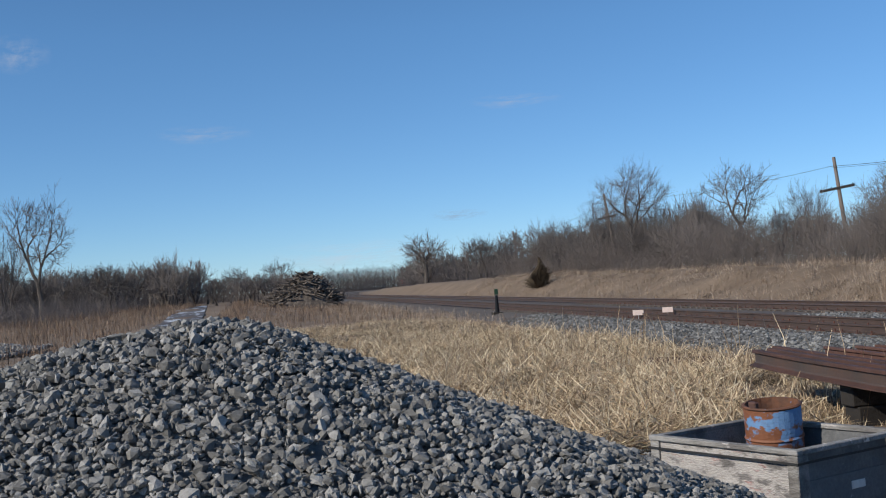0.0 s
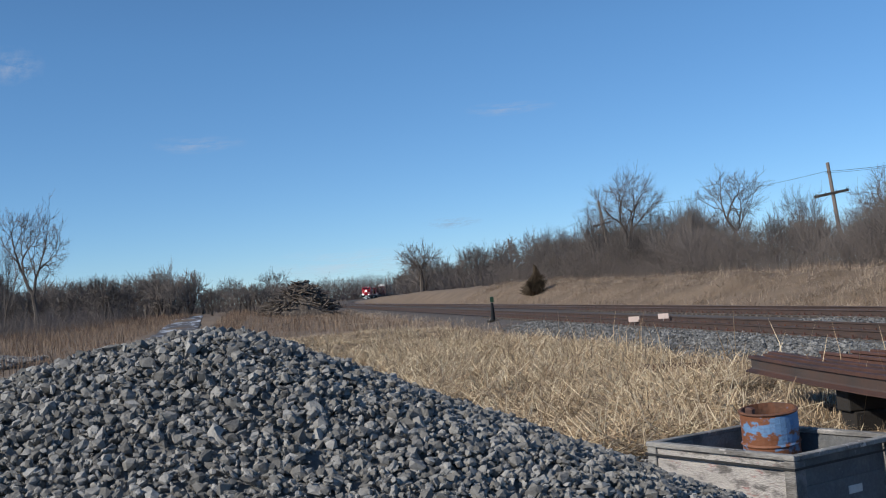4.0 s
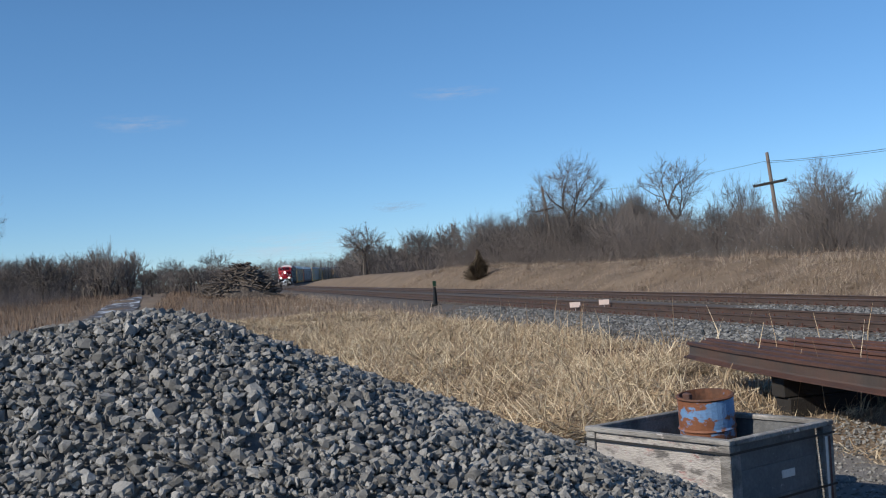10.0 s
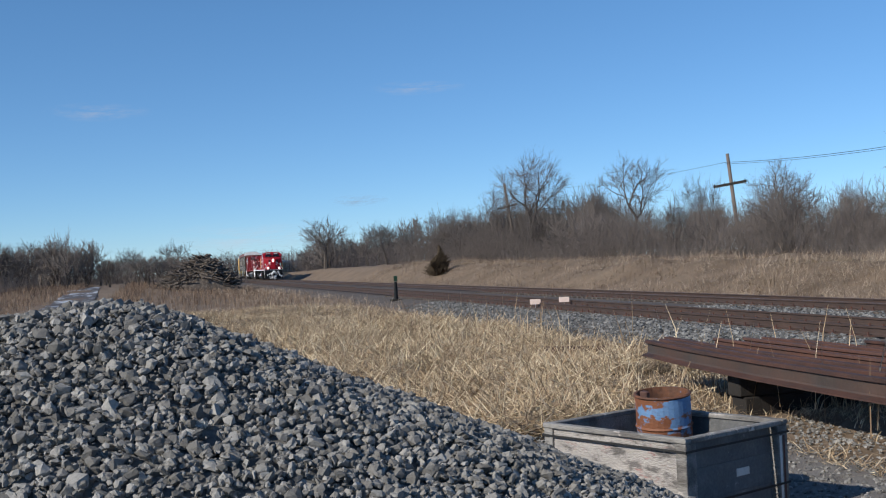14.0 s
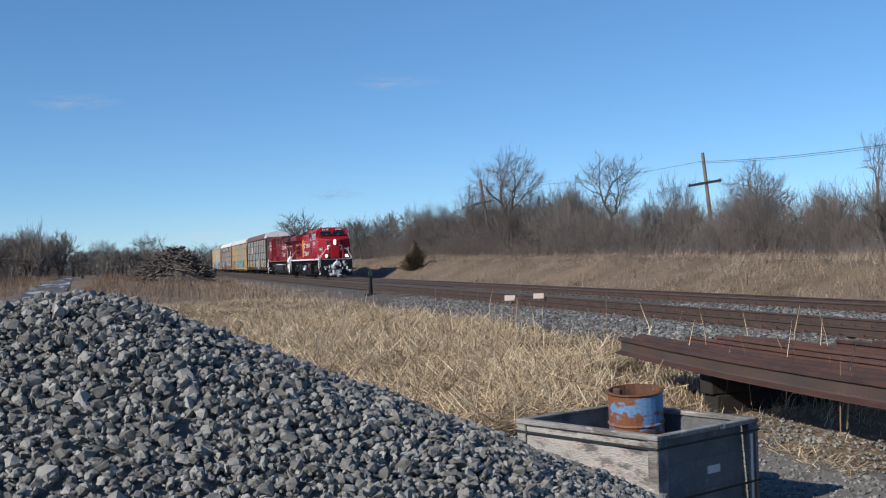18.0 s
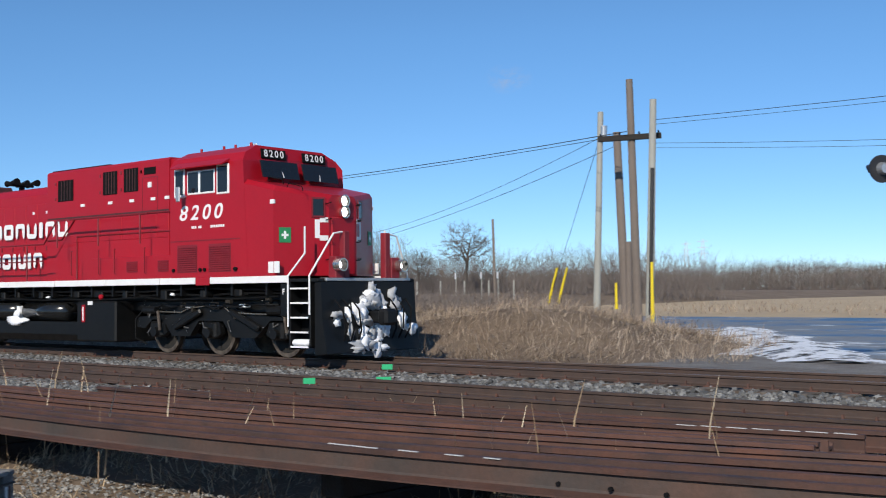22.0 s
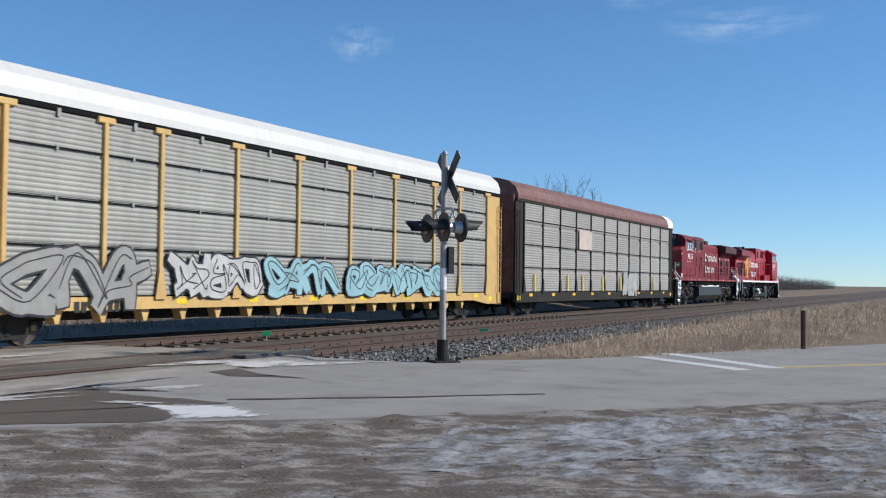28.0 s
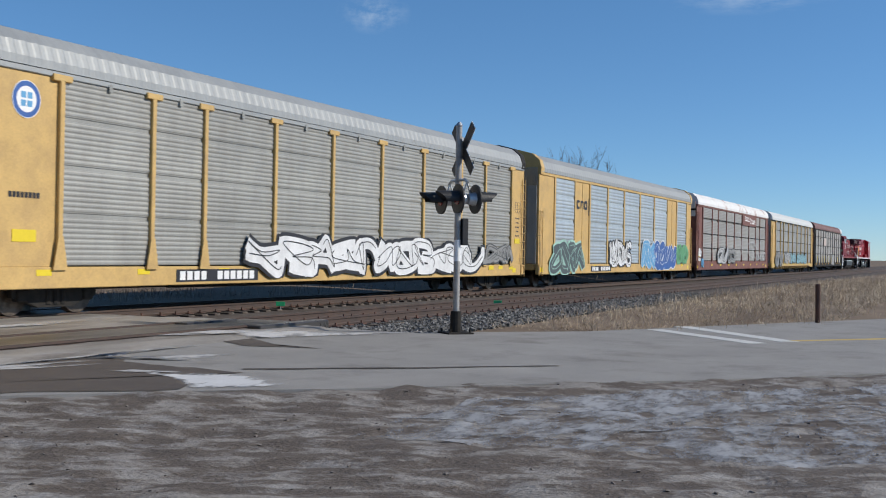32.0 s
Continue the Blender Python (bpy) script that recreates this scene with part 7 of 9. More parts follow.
part("emblem_cross", mb, M_SPRAY_SKY, crest)
part("warning_placard", Mesh().box(-26.4, -25.8, -1.512, -1.50, 1.45, 1.68), M_HIVIS, car)
bars(car, "reporting_mark", [1, 1, 1, 1, 1, 1, 1, 1], -26.1, 2.28, 0.11, -1, 1.505, M_SPRAY_BLACK, 0.1)
graffiti(car, -1, -18.6, -4.6, 0.70, 1.75, M_SPRAY_WHITE, M_SPRAY_BLACK, 11, 41, "white bubble graffiti with black edge", 1.60, 0.10, 1.25)
graffiti(car, -1, -3.9, -1.5, 1.0, 1.7, M_SPRAY_GREY, M_SPRAY_SOOT, 3, 42, "dull grey graffiti", 1.60, 0.05)
for a, b, z0, z1 in ((-0.92, -0.42, 2.98, 2.99), (-0.92, -0.42, 3.38, 3.39), (-0.92, -0.91, 2.98, 3.39), (-0.43, -0.42, 2.98, 3.39), (-0.68, -0.67, 2.98, 3.39), (-0.92, -0.42, 3.11, 3.12), (-0.92, -0.42, 3.25, 3.26)):
    part("data_table", Mesh().box(a, b, -1.506, -1.50, z0, z1), M_SPRAY_SOOT, car)
for k in range(5):
    bars(car, "data_line", [2, -0.5, 1, 1, -0.5, 2][: 6 - k % 2], -0.68, 2.74 - 0.17 * k, 0.05, -1, 1.506, M_SPRAY_SOOT, 0.06)
part("warning_placard", Mesh().box(-0.95, -0.42, -1.512, -1.50, 1.78, 1.98), M_HIVIS, car)
for a in (-1.1, -3.1, -6.0, -8.9):
    part("reflector", Mesh().box(a - 0.45, a, -1.545, -1.538, 0.78, 0.93), M_HIVIS, car)
part("mark_plate", Mesh().box(-21.6, -18.4, -1.545, -1.535, 0.62, 0.90), M_SPRAY_BLACK, car)
bars(car, "reporting_mark", [1, 1, 1, 1, -1.4, 1, 1, 1, 1, 1, 1], -20.0, 0.66, 0.20, -1, 1.546, M_WHITE, 0.26)
TRAIN.append((car, -161.0, False, RACK_L))
plain_car = rack_car("yellow-framed rack car with grey slatted sides", M_YELLOW, M_GALV, M_ROOF_GREY, "plain", 0.15)
TRAIN.append((plain_car, -190.1, False, RACK_L))
for k in range(1, 4):
    TRAIN.append((copy_thing(plain_car, Matrix()), -190.1 - 29.1 * k, False, RACK_L))


# ---- things beside the tracks ----
def sweep(points, sec, mats, name):
    """A bar of the given section laid along a bent line in plan."""
    mb, n = Mesh(), len(sec)
    for i, (x, y, z) in enumerate(points):
        a, b = points[max(0, i - 1)], points[min(len(points) - 1, i + 1)]
        t = Vector((b[0] - a[0], b[1] - a[1], 0)).normalized()
        for u, w in sec:
            mb.v.append((x - t.y * u, y + t.x * u, z + w))
    m = len(points)
    mb.f = [(j * n + i, j * n + (i + 1) % n, (j + 1) * n + (i + 1) % n, (j + 1) * n + i) for j in range(m - 1) for i in range(n)] + [tuple(range(n)), tuple(range((m - 1) * n, m * n))]
    # web faces darker: old mill scale plus painted shadow of the rail head
    mb.m = [1 if i in (3, 4, 5, 11, 12, 13) else 0 for j in range(m - 1) for i in range(n)] + [0, 0]
    return mb.data(name, mats)


# stored rails on timber blocks
lying = [(z_, -y_) for y_, z_ in rail_section(0.185)]
STORED = [(-15.75, 6.93, -8.5, 6.62, -0.2, 7.75, True), (-15.85, 7.20, -8.5, 6.90, -1.4, 7.86, True), (-16.2, 7.44, -8.5, 7.24, -0.75, 8.55, True), (-16.2, 7.78, -8.5, 7.62, -2.0, 8.78, False), (-16.0, 8.14, -8.5, 8.04, -2.6, 9.0, True), (-15.7, 8.48, -8.5, 8.50, -3.6, 9.2, True), (-15.6, 8.74, -8.5, 8.82, -3.64, 9.40, True), (-15.2, 9.05, -8.5, 9.18, -3.67, 9.74, False), (-14.0, 9.42, -8.5, 9.52, -3.5, 10.1, True), (-13.6, 9.72, -8.5, 9.86, -3.4, 10.45, True), (-12.4, 10.2, -8.5, 10.32, -3.18, 11.0, False)]
for x0, y0, x1, y1, x2, y2, upright in STORED:
    pts = []
    for k in range(9):
        t = k / 8
        x = x0 + (x2 - x0) * t
        q = (x - x0) / (x1 - x0)
        y = y0 * (1 - t) * (1 - 2 * t) * 1.0 + 4 * t * (1 - t) * (y1 if abs(x1 - (x0 + x2) / 2) < 1.5 else y1 * 0.98 + (y0 + y2) * 0.01) + y2 * t * (2 * t - 1)
        pts.append((x, y, -0.085 if upright else -0.06))
    heavy = y0 < 7.5
    sec = [(u * (1.5 if heavy else 1.15), w * (1.25 if heavy else 1.02)) for u, w in rail_section(0.185)] if upright else [(u - 0.09, w + 0.075) for u, w in lying]
    o = tagged(new("stored_rail", sweep(pts, sec, [M_RUST, M_WEB] if y0 < 7.0 else M_RUST, "stored_rail")), "rusty steel rail stored on timber blocks", "rail", group="stored rails")
    if x0 == -14.0:
        for k in range(7):
            xa = -5.2 + k * 0.24
            i = max(j for j in range(8) if pts[j][0] <= xa)
            ya = pts[i][1] + (pts[i + 1][1] - pts[i][1]) * (xa - pts[i][0]) / (pts[i + 1][0] - pts[i][0])
            part("chalk_mark", Mesh().box(xa, xa + 0.2, ya - 0.02, ya + 0.015, 0.104, 0.107), M_LINE, o, "white chalk mark")
    if x0 == -15.75:
        for k in range(5):
            part("bolt_hole", Mesh().cyl((-4.6 + k * 0.42, 6.905 + k * 0.025, 0.0), (-4.6 + k * 0.42, 6.93 + k * 0.025, 0.0), 0.018, n=8), M_DARK, o)
        for k, (a, b) in enumerate(((-6.75, -6.2), (-6.0, -5.8), (-5.55, -5.38), (-5.2, -5.05))):
            part("chalk_mark", Mesh().box(a, b, 6.72 + k * 0.03, 6.75 + k * 0.03, 0.1465, 0.1495), M_LINE, o, "white chalk mark")
block = thing("timber_block", "dark squared timber under the stored rails", "timber", group="timber blocks")
part("timber", Mesh().box(-0.14, 0.14, -1.72, 2.0, -0.28, 0.0, 0.015), M_TIMBER, block)
part("timber", Mesh().box(-0.15, 0.16, -1.66, 2.1, -0.55, -0.285, 0.015), M_TIMBER, block)
block.matrix_basis = pose(-12.9, 8.45, -0.095, 0, 0, 3)
copy_thing(block, pose(-6.9, 8.75, -0.095, 0, 0, -4))
copy_thing(block, pose(-3.9, 9.0, -0.095, 0, 0, -2))

# crate with a rusty drum in it
crate = thing("crate", "weathered grey wooden crate with black straps, open on top", "crate", at=pose(-8.47, 3.82, -0.67, 0, 0, 25.5))
W_, D_, H_ = 0.70, 0.60, 0.72
for s in (-1, 1):
    if s < 0:
        part("plywood_side", Mesh().box(-W_, W_, -D_, -D_ + 0.022, 0.02, 0.70, 0.004), M_CRATE_RED, crate, "pale grey plywood with faded red marks")
    for k in range(3):
        # back boards and right-hand boards are a darker blue-grey than the rest
        z = 0.02 + k * 0.235
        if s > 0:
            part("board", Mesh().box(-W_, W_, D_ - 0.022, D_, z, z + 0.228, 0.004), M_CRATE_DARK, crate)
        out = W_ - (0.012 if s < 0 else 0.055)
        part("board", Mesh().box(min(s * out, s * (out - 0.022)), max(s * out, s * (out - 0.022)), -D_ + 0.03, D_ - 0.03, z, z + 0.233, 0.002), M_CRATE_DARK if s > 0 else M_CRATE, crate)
    part("top_batten", Mesh().box(-W_ - 0.03, W_ + 0.03, min(s * (D_ + 0.03), s * (D_ - 0.04)), max(s * (D_ + 0.03), s * (D_ - 0.04)), 0.70, 0.74, 0.006), M_CRATE, crate)
    part("top_batten", Mesh().box(min(s * (W_ + 0.03), s * (W_ - 0.04)), max(s * (W_ + 0.03), s * (W_ - 0.04)), -D_ + 0.045, D_ - 0.045, 0.70, 0.738, 0.006), M_CRATE, crate)
    for e in (-1, 1):
        part("corner_post", Mesh().box(min(s * (W_ + 0.025), s * (W_ - 0.07)), max(s * (W_ + 0.025), s * (W_ - 0.07)), min(e * (D_ + 0.022), e * (D_ - 0.10)), max(e * (D_ + 0.022), e * (D_ - 0.10)), 0.0, 0.70, 0.006), M_CRATE, crate)
for z in (0.24, 0.635):
    mb = Mesh()
    for a, b, c, d in ((-W_ - 0.034, W_ + 0.034, -D_ - 0.034, -D_ - 0.026), (-W_ - 0.034, W_ + 0.034, D_ + 0.026, D_ + 0.034), (-W_ - 0.034, -W_ - 0.026, -D_ - 0.03, D_ + 0.03), (W_ + 0.026, W_ + 0.034, -D_ - 0.03, D_ + 0.03)):
        mb.box(a, b, c, d, z, z + 0.016)
    part("strap", mb, M_STRAP, crate, "black steel strap")
part("crate_floor", Mesh().box(-W_ + 0.02, W_ - 0.02, -D_ + 0.02, D_ - 0.02, 0.03, 0.06), M_CRATE, crate)
part("plastic_label", Mesh().box(W_ - 0.056, W_ - 0.049, 0.06, 0.22, 0.36, 0.42, 0.002), M_LINE, crate)
part("rail_batten", Mesh().box(W_ - 0.05, W_ + 0.014, -D_ + 0.11, D_ - 0.11, 0.0, 0.07, 0.004), M_CRATE, crate)
part("post_strip", Mesh().box(W_ + 0.025, W_ + 0.0265, D_ - 0.085, D_ - 0.055, 0.02, 0.62), M_LINE, crate, "cream paint strip")
part("post_strip", Mesh().box(W_ + 0.025, W_ + 0.0265, D_ - 0.04, D_ - 0.018, 0.02, 0.62), M_RUST, crate, "brown stained strip")
drum = thing("drum", "rusty steel drum with flaking blue paint", "drum", at=pose(-8.87, 4.03, -0.625, 5, 3, 20))
mb = Mesh()
prof = [(0.222, 0.0), (0.228, 0.01), (0.228, 0.28), (0.238, 0.295), (0.228, 0.31), (0.228, 0.57), (0.228, 0.60), (0.239, 0.615), (0.228, 0.63), (0.228, 0.76), (0.228, 0.86), (0.240, 0.875), (0.228, 0.885), (0.213, 0.885), (0.213, 0.60)]
n = 32
mb.add([(q * math.cos(2 * math.pi * i / n), q * math.sin(2 * math.pi * i / n), z) for q, z in prof for i in range(n)], [(j * n + i, j * n + (i + 1) % n, (j + 1) * n + (i + 1) % n, (j + 1) * n + i) for j in range(len(prof) - 1) for i in range(n)] + [tuple(range(n - 1, -1, -1)), tuple((len(prof) - 1) * n + i for i in range(n))])
mb.m = [1 if 0 <= q // n and prof[min(q // n, len(prof) - 2)][1] >= 0.85 else 0 for q in range(len(mb.f) - 2)] + [0, 1]
part("shell", mb, [M_DRUM, M_DRUM_RUST], drum, smooth=False)
part("rim_lug", Mesh().box(-0.04, 0.04, -0.22, -0.17, 0.87, 0.93, 0.01), M_RUST, drum)

# switch stand and small track markers
sw = thing("switch_stand", "dark steel switch stand beside the track", "switch stand", at=pose(-54.9, 10.95, -0.32))
part("base", Mesh().box(-0.3, 0.3, -0.25, 0.25, 0, 0.12, 0.02), M_GEAR, sw)
part("post", Mesh().cyl((0, 0, 0.1), (0, 0, 0.95), 0.11, 0.07, n=10), M_BLACK, sw)
part("target", Mesh().box(-0.02, 0.02, -0.09, 0.09, 0.98, 1.25, 0.01), material("dull_green_target", (0.015, 0.05, 0.025), 0.6), sw, "dull green target")
for x, y, z, m, w, lab in ((-36.1, 11.9, -0.08, M_MARK_PINK, 0.22, "pale pink board lying by the rail"), (-36.9, 13.2, -0.08, M_MARK_PINK, 0.22, "pale pink board lying between rails"), (-15.0, 16.6, -0.14, M_MARK_GREEN, 0.13, "small green survey flag"), (-12.5, 13.75, -0.12, M_MARK_GREEN, 0.15, "small green survey flag"), (-13.4, 12.95, -0.10, M_MARK_GREEN, 0.12, "small green survey flag"), (25.7, 16.8, -0.14, M_MARK_GREEN, 0.15, "small green survey flag"), (30.7, 12.6, -0.12, M_MARK_GREEN, 0.15, "small green survey flag")):
    mk = thing("track_marker", lab, "marker", group="track markers", at=pose(x, y, z, 0, 0, math.degrees(math.atan2(y, x))))
    part("board", Mesh().box(-0.01, 0.01, -w * 0.8, w * 0.8, 0.02, 0.02 + w * 0.8, 0.004), m, mk)
    part("wire", Mesh().cyl((0, 0, -0.1), (0, 0, 0.05), 0.008, n=5), M_ALU, mk)
# two dark bars stand in for the shadow of the near signal's lamps
for x0, x1, y in ((17.0, 18.6, 13.46), (17.2, 19.6, 11.98)):
    thing("flangeway_end", "dark bar painted for the crossing signal's shadow", "crossing board", kind="structure", mb=Mesh().box(x0, x1, y - 0.32, y - 0.02, -0.2, 0.01, 0.02), mat=M_BAR_SHADE)


# level-crossing signals
def lamp_unit(parent, x, y, z, facing, lit):
    """A flashing lamp: background disc, hood and lens."""
    m = pose(x, y, z, 0, 0, 0 if facing > 0 else 180)
    mb = Mesh()
    mb.cyl((0, 0, 0), (0, 0.03, 0), 0.27, n=24)
    u = part("flasher", mb, M_SIGNAL, parent, "black flashing-light unit", at=m)
    part("lamp_housing", Mesh().cyl((0, 0.0, 0), (0, -0.14, 0), 0.13, 0.10, n=14), M_ALU, u)
    part("lens", Mesh().cyl((0, 0.03, 0), (0, 0.045, 0), 0.115, n=18), M_REDLIT if lit else M_REDLENS, u)
    mb = Mesh()
    k = 12
    v = []
    for yy, rr in ((0.03, 0.15), (0.46, 0.13)):
        for i in range(k + 1):
            a = math.radians(-20 + 220 * i / k)
            v.append((rr * math.cos(a), yy if yy < 0.1 else yy - 0.16 * (1 - max(0.0, math.sin(a))), rr * math.sin(a)))
    mb.add(v, [(i, i + 1, k + 2 + i, k + 1 + i) for i in range(k)])
    part("hood", mb, M_SIGNAL, u)
    return u


def crossing_signal(label, at, height, lamp_z, cross_z, extra, lits, plates):
    sig = thing("crossing_signal", label, "crossing signal", group="crossing signals", at=at)
    part("mast", Mesh().cyl((0, 0, 0), (0, 0, height), 0.062, 0.058, n=14), M_ALU if plates else M_MAST, sig, "aluminium mast" if plates else "dull grey steel mast")
    part("mast_cap", Mesh().cyl((0, 0, height), (0, 0, height + 0.07), 0.075, 0.03, n=14), M_ALU, sig)
    mb = Mesh()
    mb.box(-0.26, 0.26, -0.26, 0.26, -0.02, 0.03, 0.01)
    mb.cyl((0, 0, 0.02), (0, 0, 0.42), 0.11, 0.10, n=14)
    for sx in (-1, 1):
        for sy in (-1, 1):
            mb.cyl((sx * 0.2, sy * 0.2, -0.15), (sx * 0.2, sy * 0.2, 0.09), 0.02, n=8)
    part("mast_base", mb, M_GEAR, sig)
    for a in (45, -45):
        b = part("crossbuck_arm", Mesh().box(-0.61, 0.61, 0.08 if a > 0 else 0.092, 0.09 if a > 0 else 0.102, -0.11, 0.11, 0.004), M_WHITE, sig, "white crossbuck blade", at=pose(0, 0, cross_z) @ pose(0, 0, 0, 0, a, 0))
        # black panel paints the unlit back of the white blade
        part("blade_back", Mesh().box(-0.6, 0.6, 0.070 if a > 0 else 0.0805, 0.078 if a > 0 else 0.0795, -0.10, 0.10), M_SIGNAL, b)
    part("crossarm", Mesh().tube([(-0.42, 0, lamp_z + 0.3), (-0.3, 0, lamp_z + 0.36), (0.3, 0, lamp_z + 0.36), (0.42, 0, lamp_z + 0.3)], 0.028, 8), M_ALU, sig)
    for f in (1, -1):
        for i, x in enumerate((-0.38, 0.38)):
            lamp_unit(sig, x, f * 0.16, lamp_z, f, lits[(0 if f > 0 else 2) + i])
    for x in (-0.38, 0.38):
        part("lamp_bracket", Mesh().tube([(x, -0.1, lamp_z), (x, 0, lamp_z + 0.32), (x, 0.1, lamp_z)], 0.022, 6), M_ALU, sig)
    part("junction_box", Mesh().box(-0.10, 0.10, 0.06, 0.18, lamp_z - 0.85, lamp_z - 0.35, 0.01), M_SIGNAL if not plates else M_ALU, sig)
    part("reflective_band", Mesh().cyl((0, 0, lamp_z - 1.15), (0, 0, lamp_z - 0.75), 0.064, n=14), M_WHITE, sig)
    if plates:
        part("sign_plate", Mesh().box(-0.32, 0.32, -0.09, -0.08, lamp_z - 0.85, lamp_z - 0.62), M_ALU, sig, "small grey plate seen from behind")
    if extra:
        arm = part("side_arm", Mesh().tube([(0, 0, lamp_z + 1.12), (1.0, -0.1, lamp_z + 1.10)], 0.045, 8), M_ALU, sig)
        for x in (1.25, 0.45):
            lamp_unit(sig, x, -0.25, lamp_z + 1.0, -1, False)
        part("bell", Mesh().cyl((0.8, -0.1, lamp_z + 1.12), (0.8, -0.1, lamp_z + 1.38), 0.06, n=10), M_ALU, sig)
    return sig


near_turn = math.degrees(math.atan2(-0.41, -0.91))
crossing_signal("aluminium crossing signal with black flashers and crossbuck, seen from behind", pose(19.4, 8.8, -0.12, 0, 0, 229), 3.88, 2.50, 3.44, False, (False, False, False, False), False)
crossing_signal("aluminium crossing signal with white crossbuck and lit red flasher", pose(-6.2, 23.0, -0.14, 0.4, 0.6, 180 + 50), 5.25, 2.82, 4.45, True, (True, False, False, False), True)


# ---- poles and wires ----
def pole(name, label, x, y, z, h, lean_x, lean_y, mat, r0=0.15, r1=0.10, arm=None, arm_turn=0.0, group="", drop=0.7):
    p = thing(name, label, "pole", group=group, at=pose(x, y, z - 0.4, lean_x, lean_y, 0))
    part("shaft", Mesh().cyl((0, 0, 0), (0, 0, h + 0.4), r0, r1, n=12), mat, p)
    if arm:
        a = part("crossarm", Mesh().box(-arm / 2, arm / 2, -0.08, 0.08, -0.10, 0.10, 0.01), M_TIMBER if drop > 1 else M_WOOD_POLE, p, at=pose(0, -0.14, h - drop, 0, 0, arm_turn))
        for k in range(4):
            xx = -arm / 2 + 0.1 + k * (arm - 0.2) / 3
            part("insulator", Mesh().cyl((xx, 0, 0.06), (xx, 0, 0.2), 0.04, 0.025, n=8), M_GLASS if drop > 1 else M_ALU, a)
    return p


pole("utility_pole", "leaning weathered wooden utility pole with a crossarm", -80.9, 43.75, 0.9, 8.3, 4.2, -3.0, M_WOOD_POLE, 0.18, 0.13, 3.0, 28, "line poles", 2.0)
pole("utility_pole", "leaning weathered wooden utility pole with a crossarm", -119.2, 37.5, 1.6, 8.5, 7.0, -3.0, M_WOOD_POLE, 0.18, 0.13, 2.9, 25, "line poles", 2.2)
pole("utility_pole", "far wooden utility pole with a crossarm", -185.4, 41.25, 0.5, 8.8, 4.5, -2.0, M_WOOD_POLE, 0.18, 0.13, 2.6, 25, "line poles", 1.8)
pole("utility_pole", "tall weathered wooden utility pole with a heavy crossarm", -20.72, 36.5, 0.6, 8.5, 0, -1.4, M_WOOD_POLE, 0.17, 0.13, 2.3, 24, "junction poles", 1.75)
p = pole("utility_pole", "pale grey wooden utility pole with a transformer", -24.67, 40.1, 1.0, 7.7, 0, 2.2, M_POLE_GREY, 0.15, 0.12, group="junction poles")
part("transformer", Mesh().cyl((0.24, -0.1, 6.9), (0.24, -0.1, 7.5), 0.13, n=14), M_ALU, p, "small grey transformer can")
pole("utility_pole", "leaning weathered wooden pole stub", -22.08, 38.0, 0.7, 6.75, 0, -2.4, M_WOOD_POLE, 0.18, 0.15, group="junction poles")
p = pole("utility_pole", "pale utility pole with a dark riser pipe", -19.92, 35.9, 0.5, 7.65, 0, 2.0, M_POLE_GREY, 0.16, 0.12, group="junction poles")
part("riser", Mesh().cyl((0.1, -0.14, 0.4), (0.08, -0.12, 5.6), 0.07, n=8), M_SIGNAL, p)
pole("utility_pole", "short weathered pole stub", -21.6, 37.4, 0.6, 2.6, 0, 0, M_WOOD_POLE, 0.13, 0.13, group="junction poles")
for x, y, z, h, lx, ly in ((-19.3, 35.0, 0.35, 2.0, 0, 0), (-24.4, 41.2, 0.8, 0.9, 0, 0), (-29.1, 43.1, 0.9, 1.6, 0, 17), (-28.7, 43.3, 0.9, 1.6, 0, 17)):
    thing("guy_guard", "yellow plastic guy-wire guard", "guard", group="guy guards", at=pose(x, y, z - 0.2, lx, ly, 0), mb=Mesh().cyl((0, 0, 0), (0, 0, h + 0.2), 0.07, 0.05, n=10), mat=M_HIVIS)
pole("utility_pole", "dark wooden utility pole with a short crossarm", 27.6, 36.8, 0.1, 9.2, 0, 0.2, M_WOOD_POLE, 0.16, 0.11, 0.9, -55, "east poles")
pole("marker_pole", "thin pale grey marker pole", 29.8, 33.7, 0.1, 5.7, 0, 2.0, M_POLE_GREY, 0.06, 0.05)
pole("utility_pole", "far thin wooden pole", -53.7, 72.2, 0.4, 6.7, 0, -1.5, M_WOOD_POLE, 0.12, 0.09)
pole("utility_pole", "dark leaning wooden pole beside the line", 51.5, 25.0, 0.19, 3.6, 0, 20.0, M_WOOD_POLE, 0.13, 0.10)
for x, y in ((-54.6, 71.6), (-53.2, 71.9), (-57.5, 72.0)):
    rs = thing("road_sign", "small white road sign on a post", "road sign", group="far road signs", at=pose(x, y, 0.2, 0, 0, -38))
    part("sign_post", Mesh().cyl((0, 0, 0), (0, 0, 2.6), 0.04, n=6), M_POLE_GREY, rs)
    part("sign_face", Mesh().box(-0.22, 0.22, -0.06, -0.04, 2.2, 2.7), M_WHITE, rs)
for k in range(6):
    pole("fence_post", "pale wooden fence post beyond the road", -66.0 + k * 2.2, 74.0 + k * 0.5, 0.6, 1.7, 0, 0, M_POLE_GREY, 0.07, 0.07, group="far fence posts")
ss = thing("street_sign", "green street name sign on a steel post", "street sign", at=pose(-4.4, 55.8, -0.2, 0, 0, -10))
part("sign_post", Mesh().cyl((0, 0, 0), (0, 0, 2.8), 0.05, n=8), M_ALU, ss)
part("name_blade", Mesh().box(-0.25, 0.85, -0.02, 0.0, 2.62, 2.8), M_GREEN, ss, "green blade")
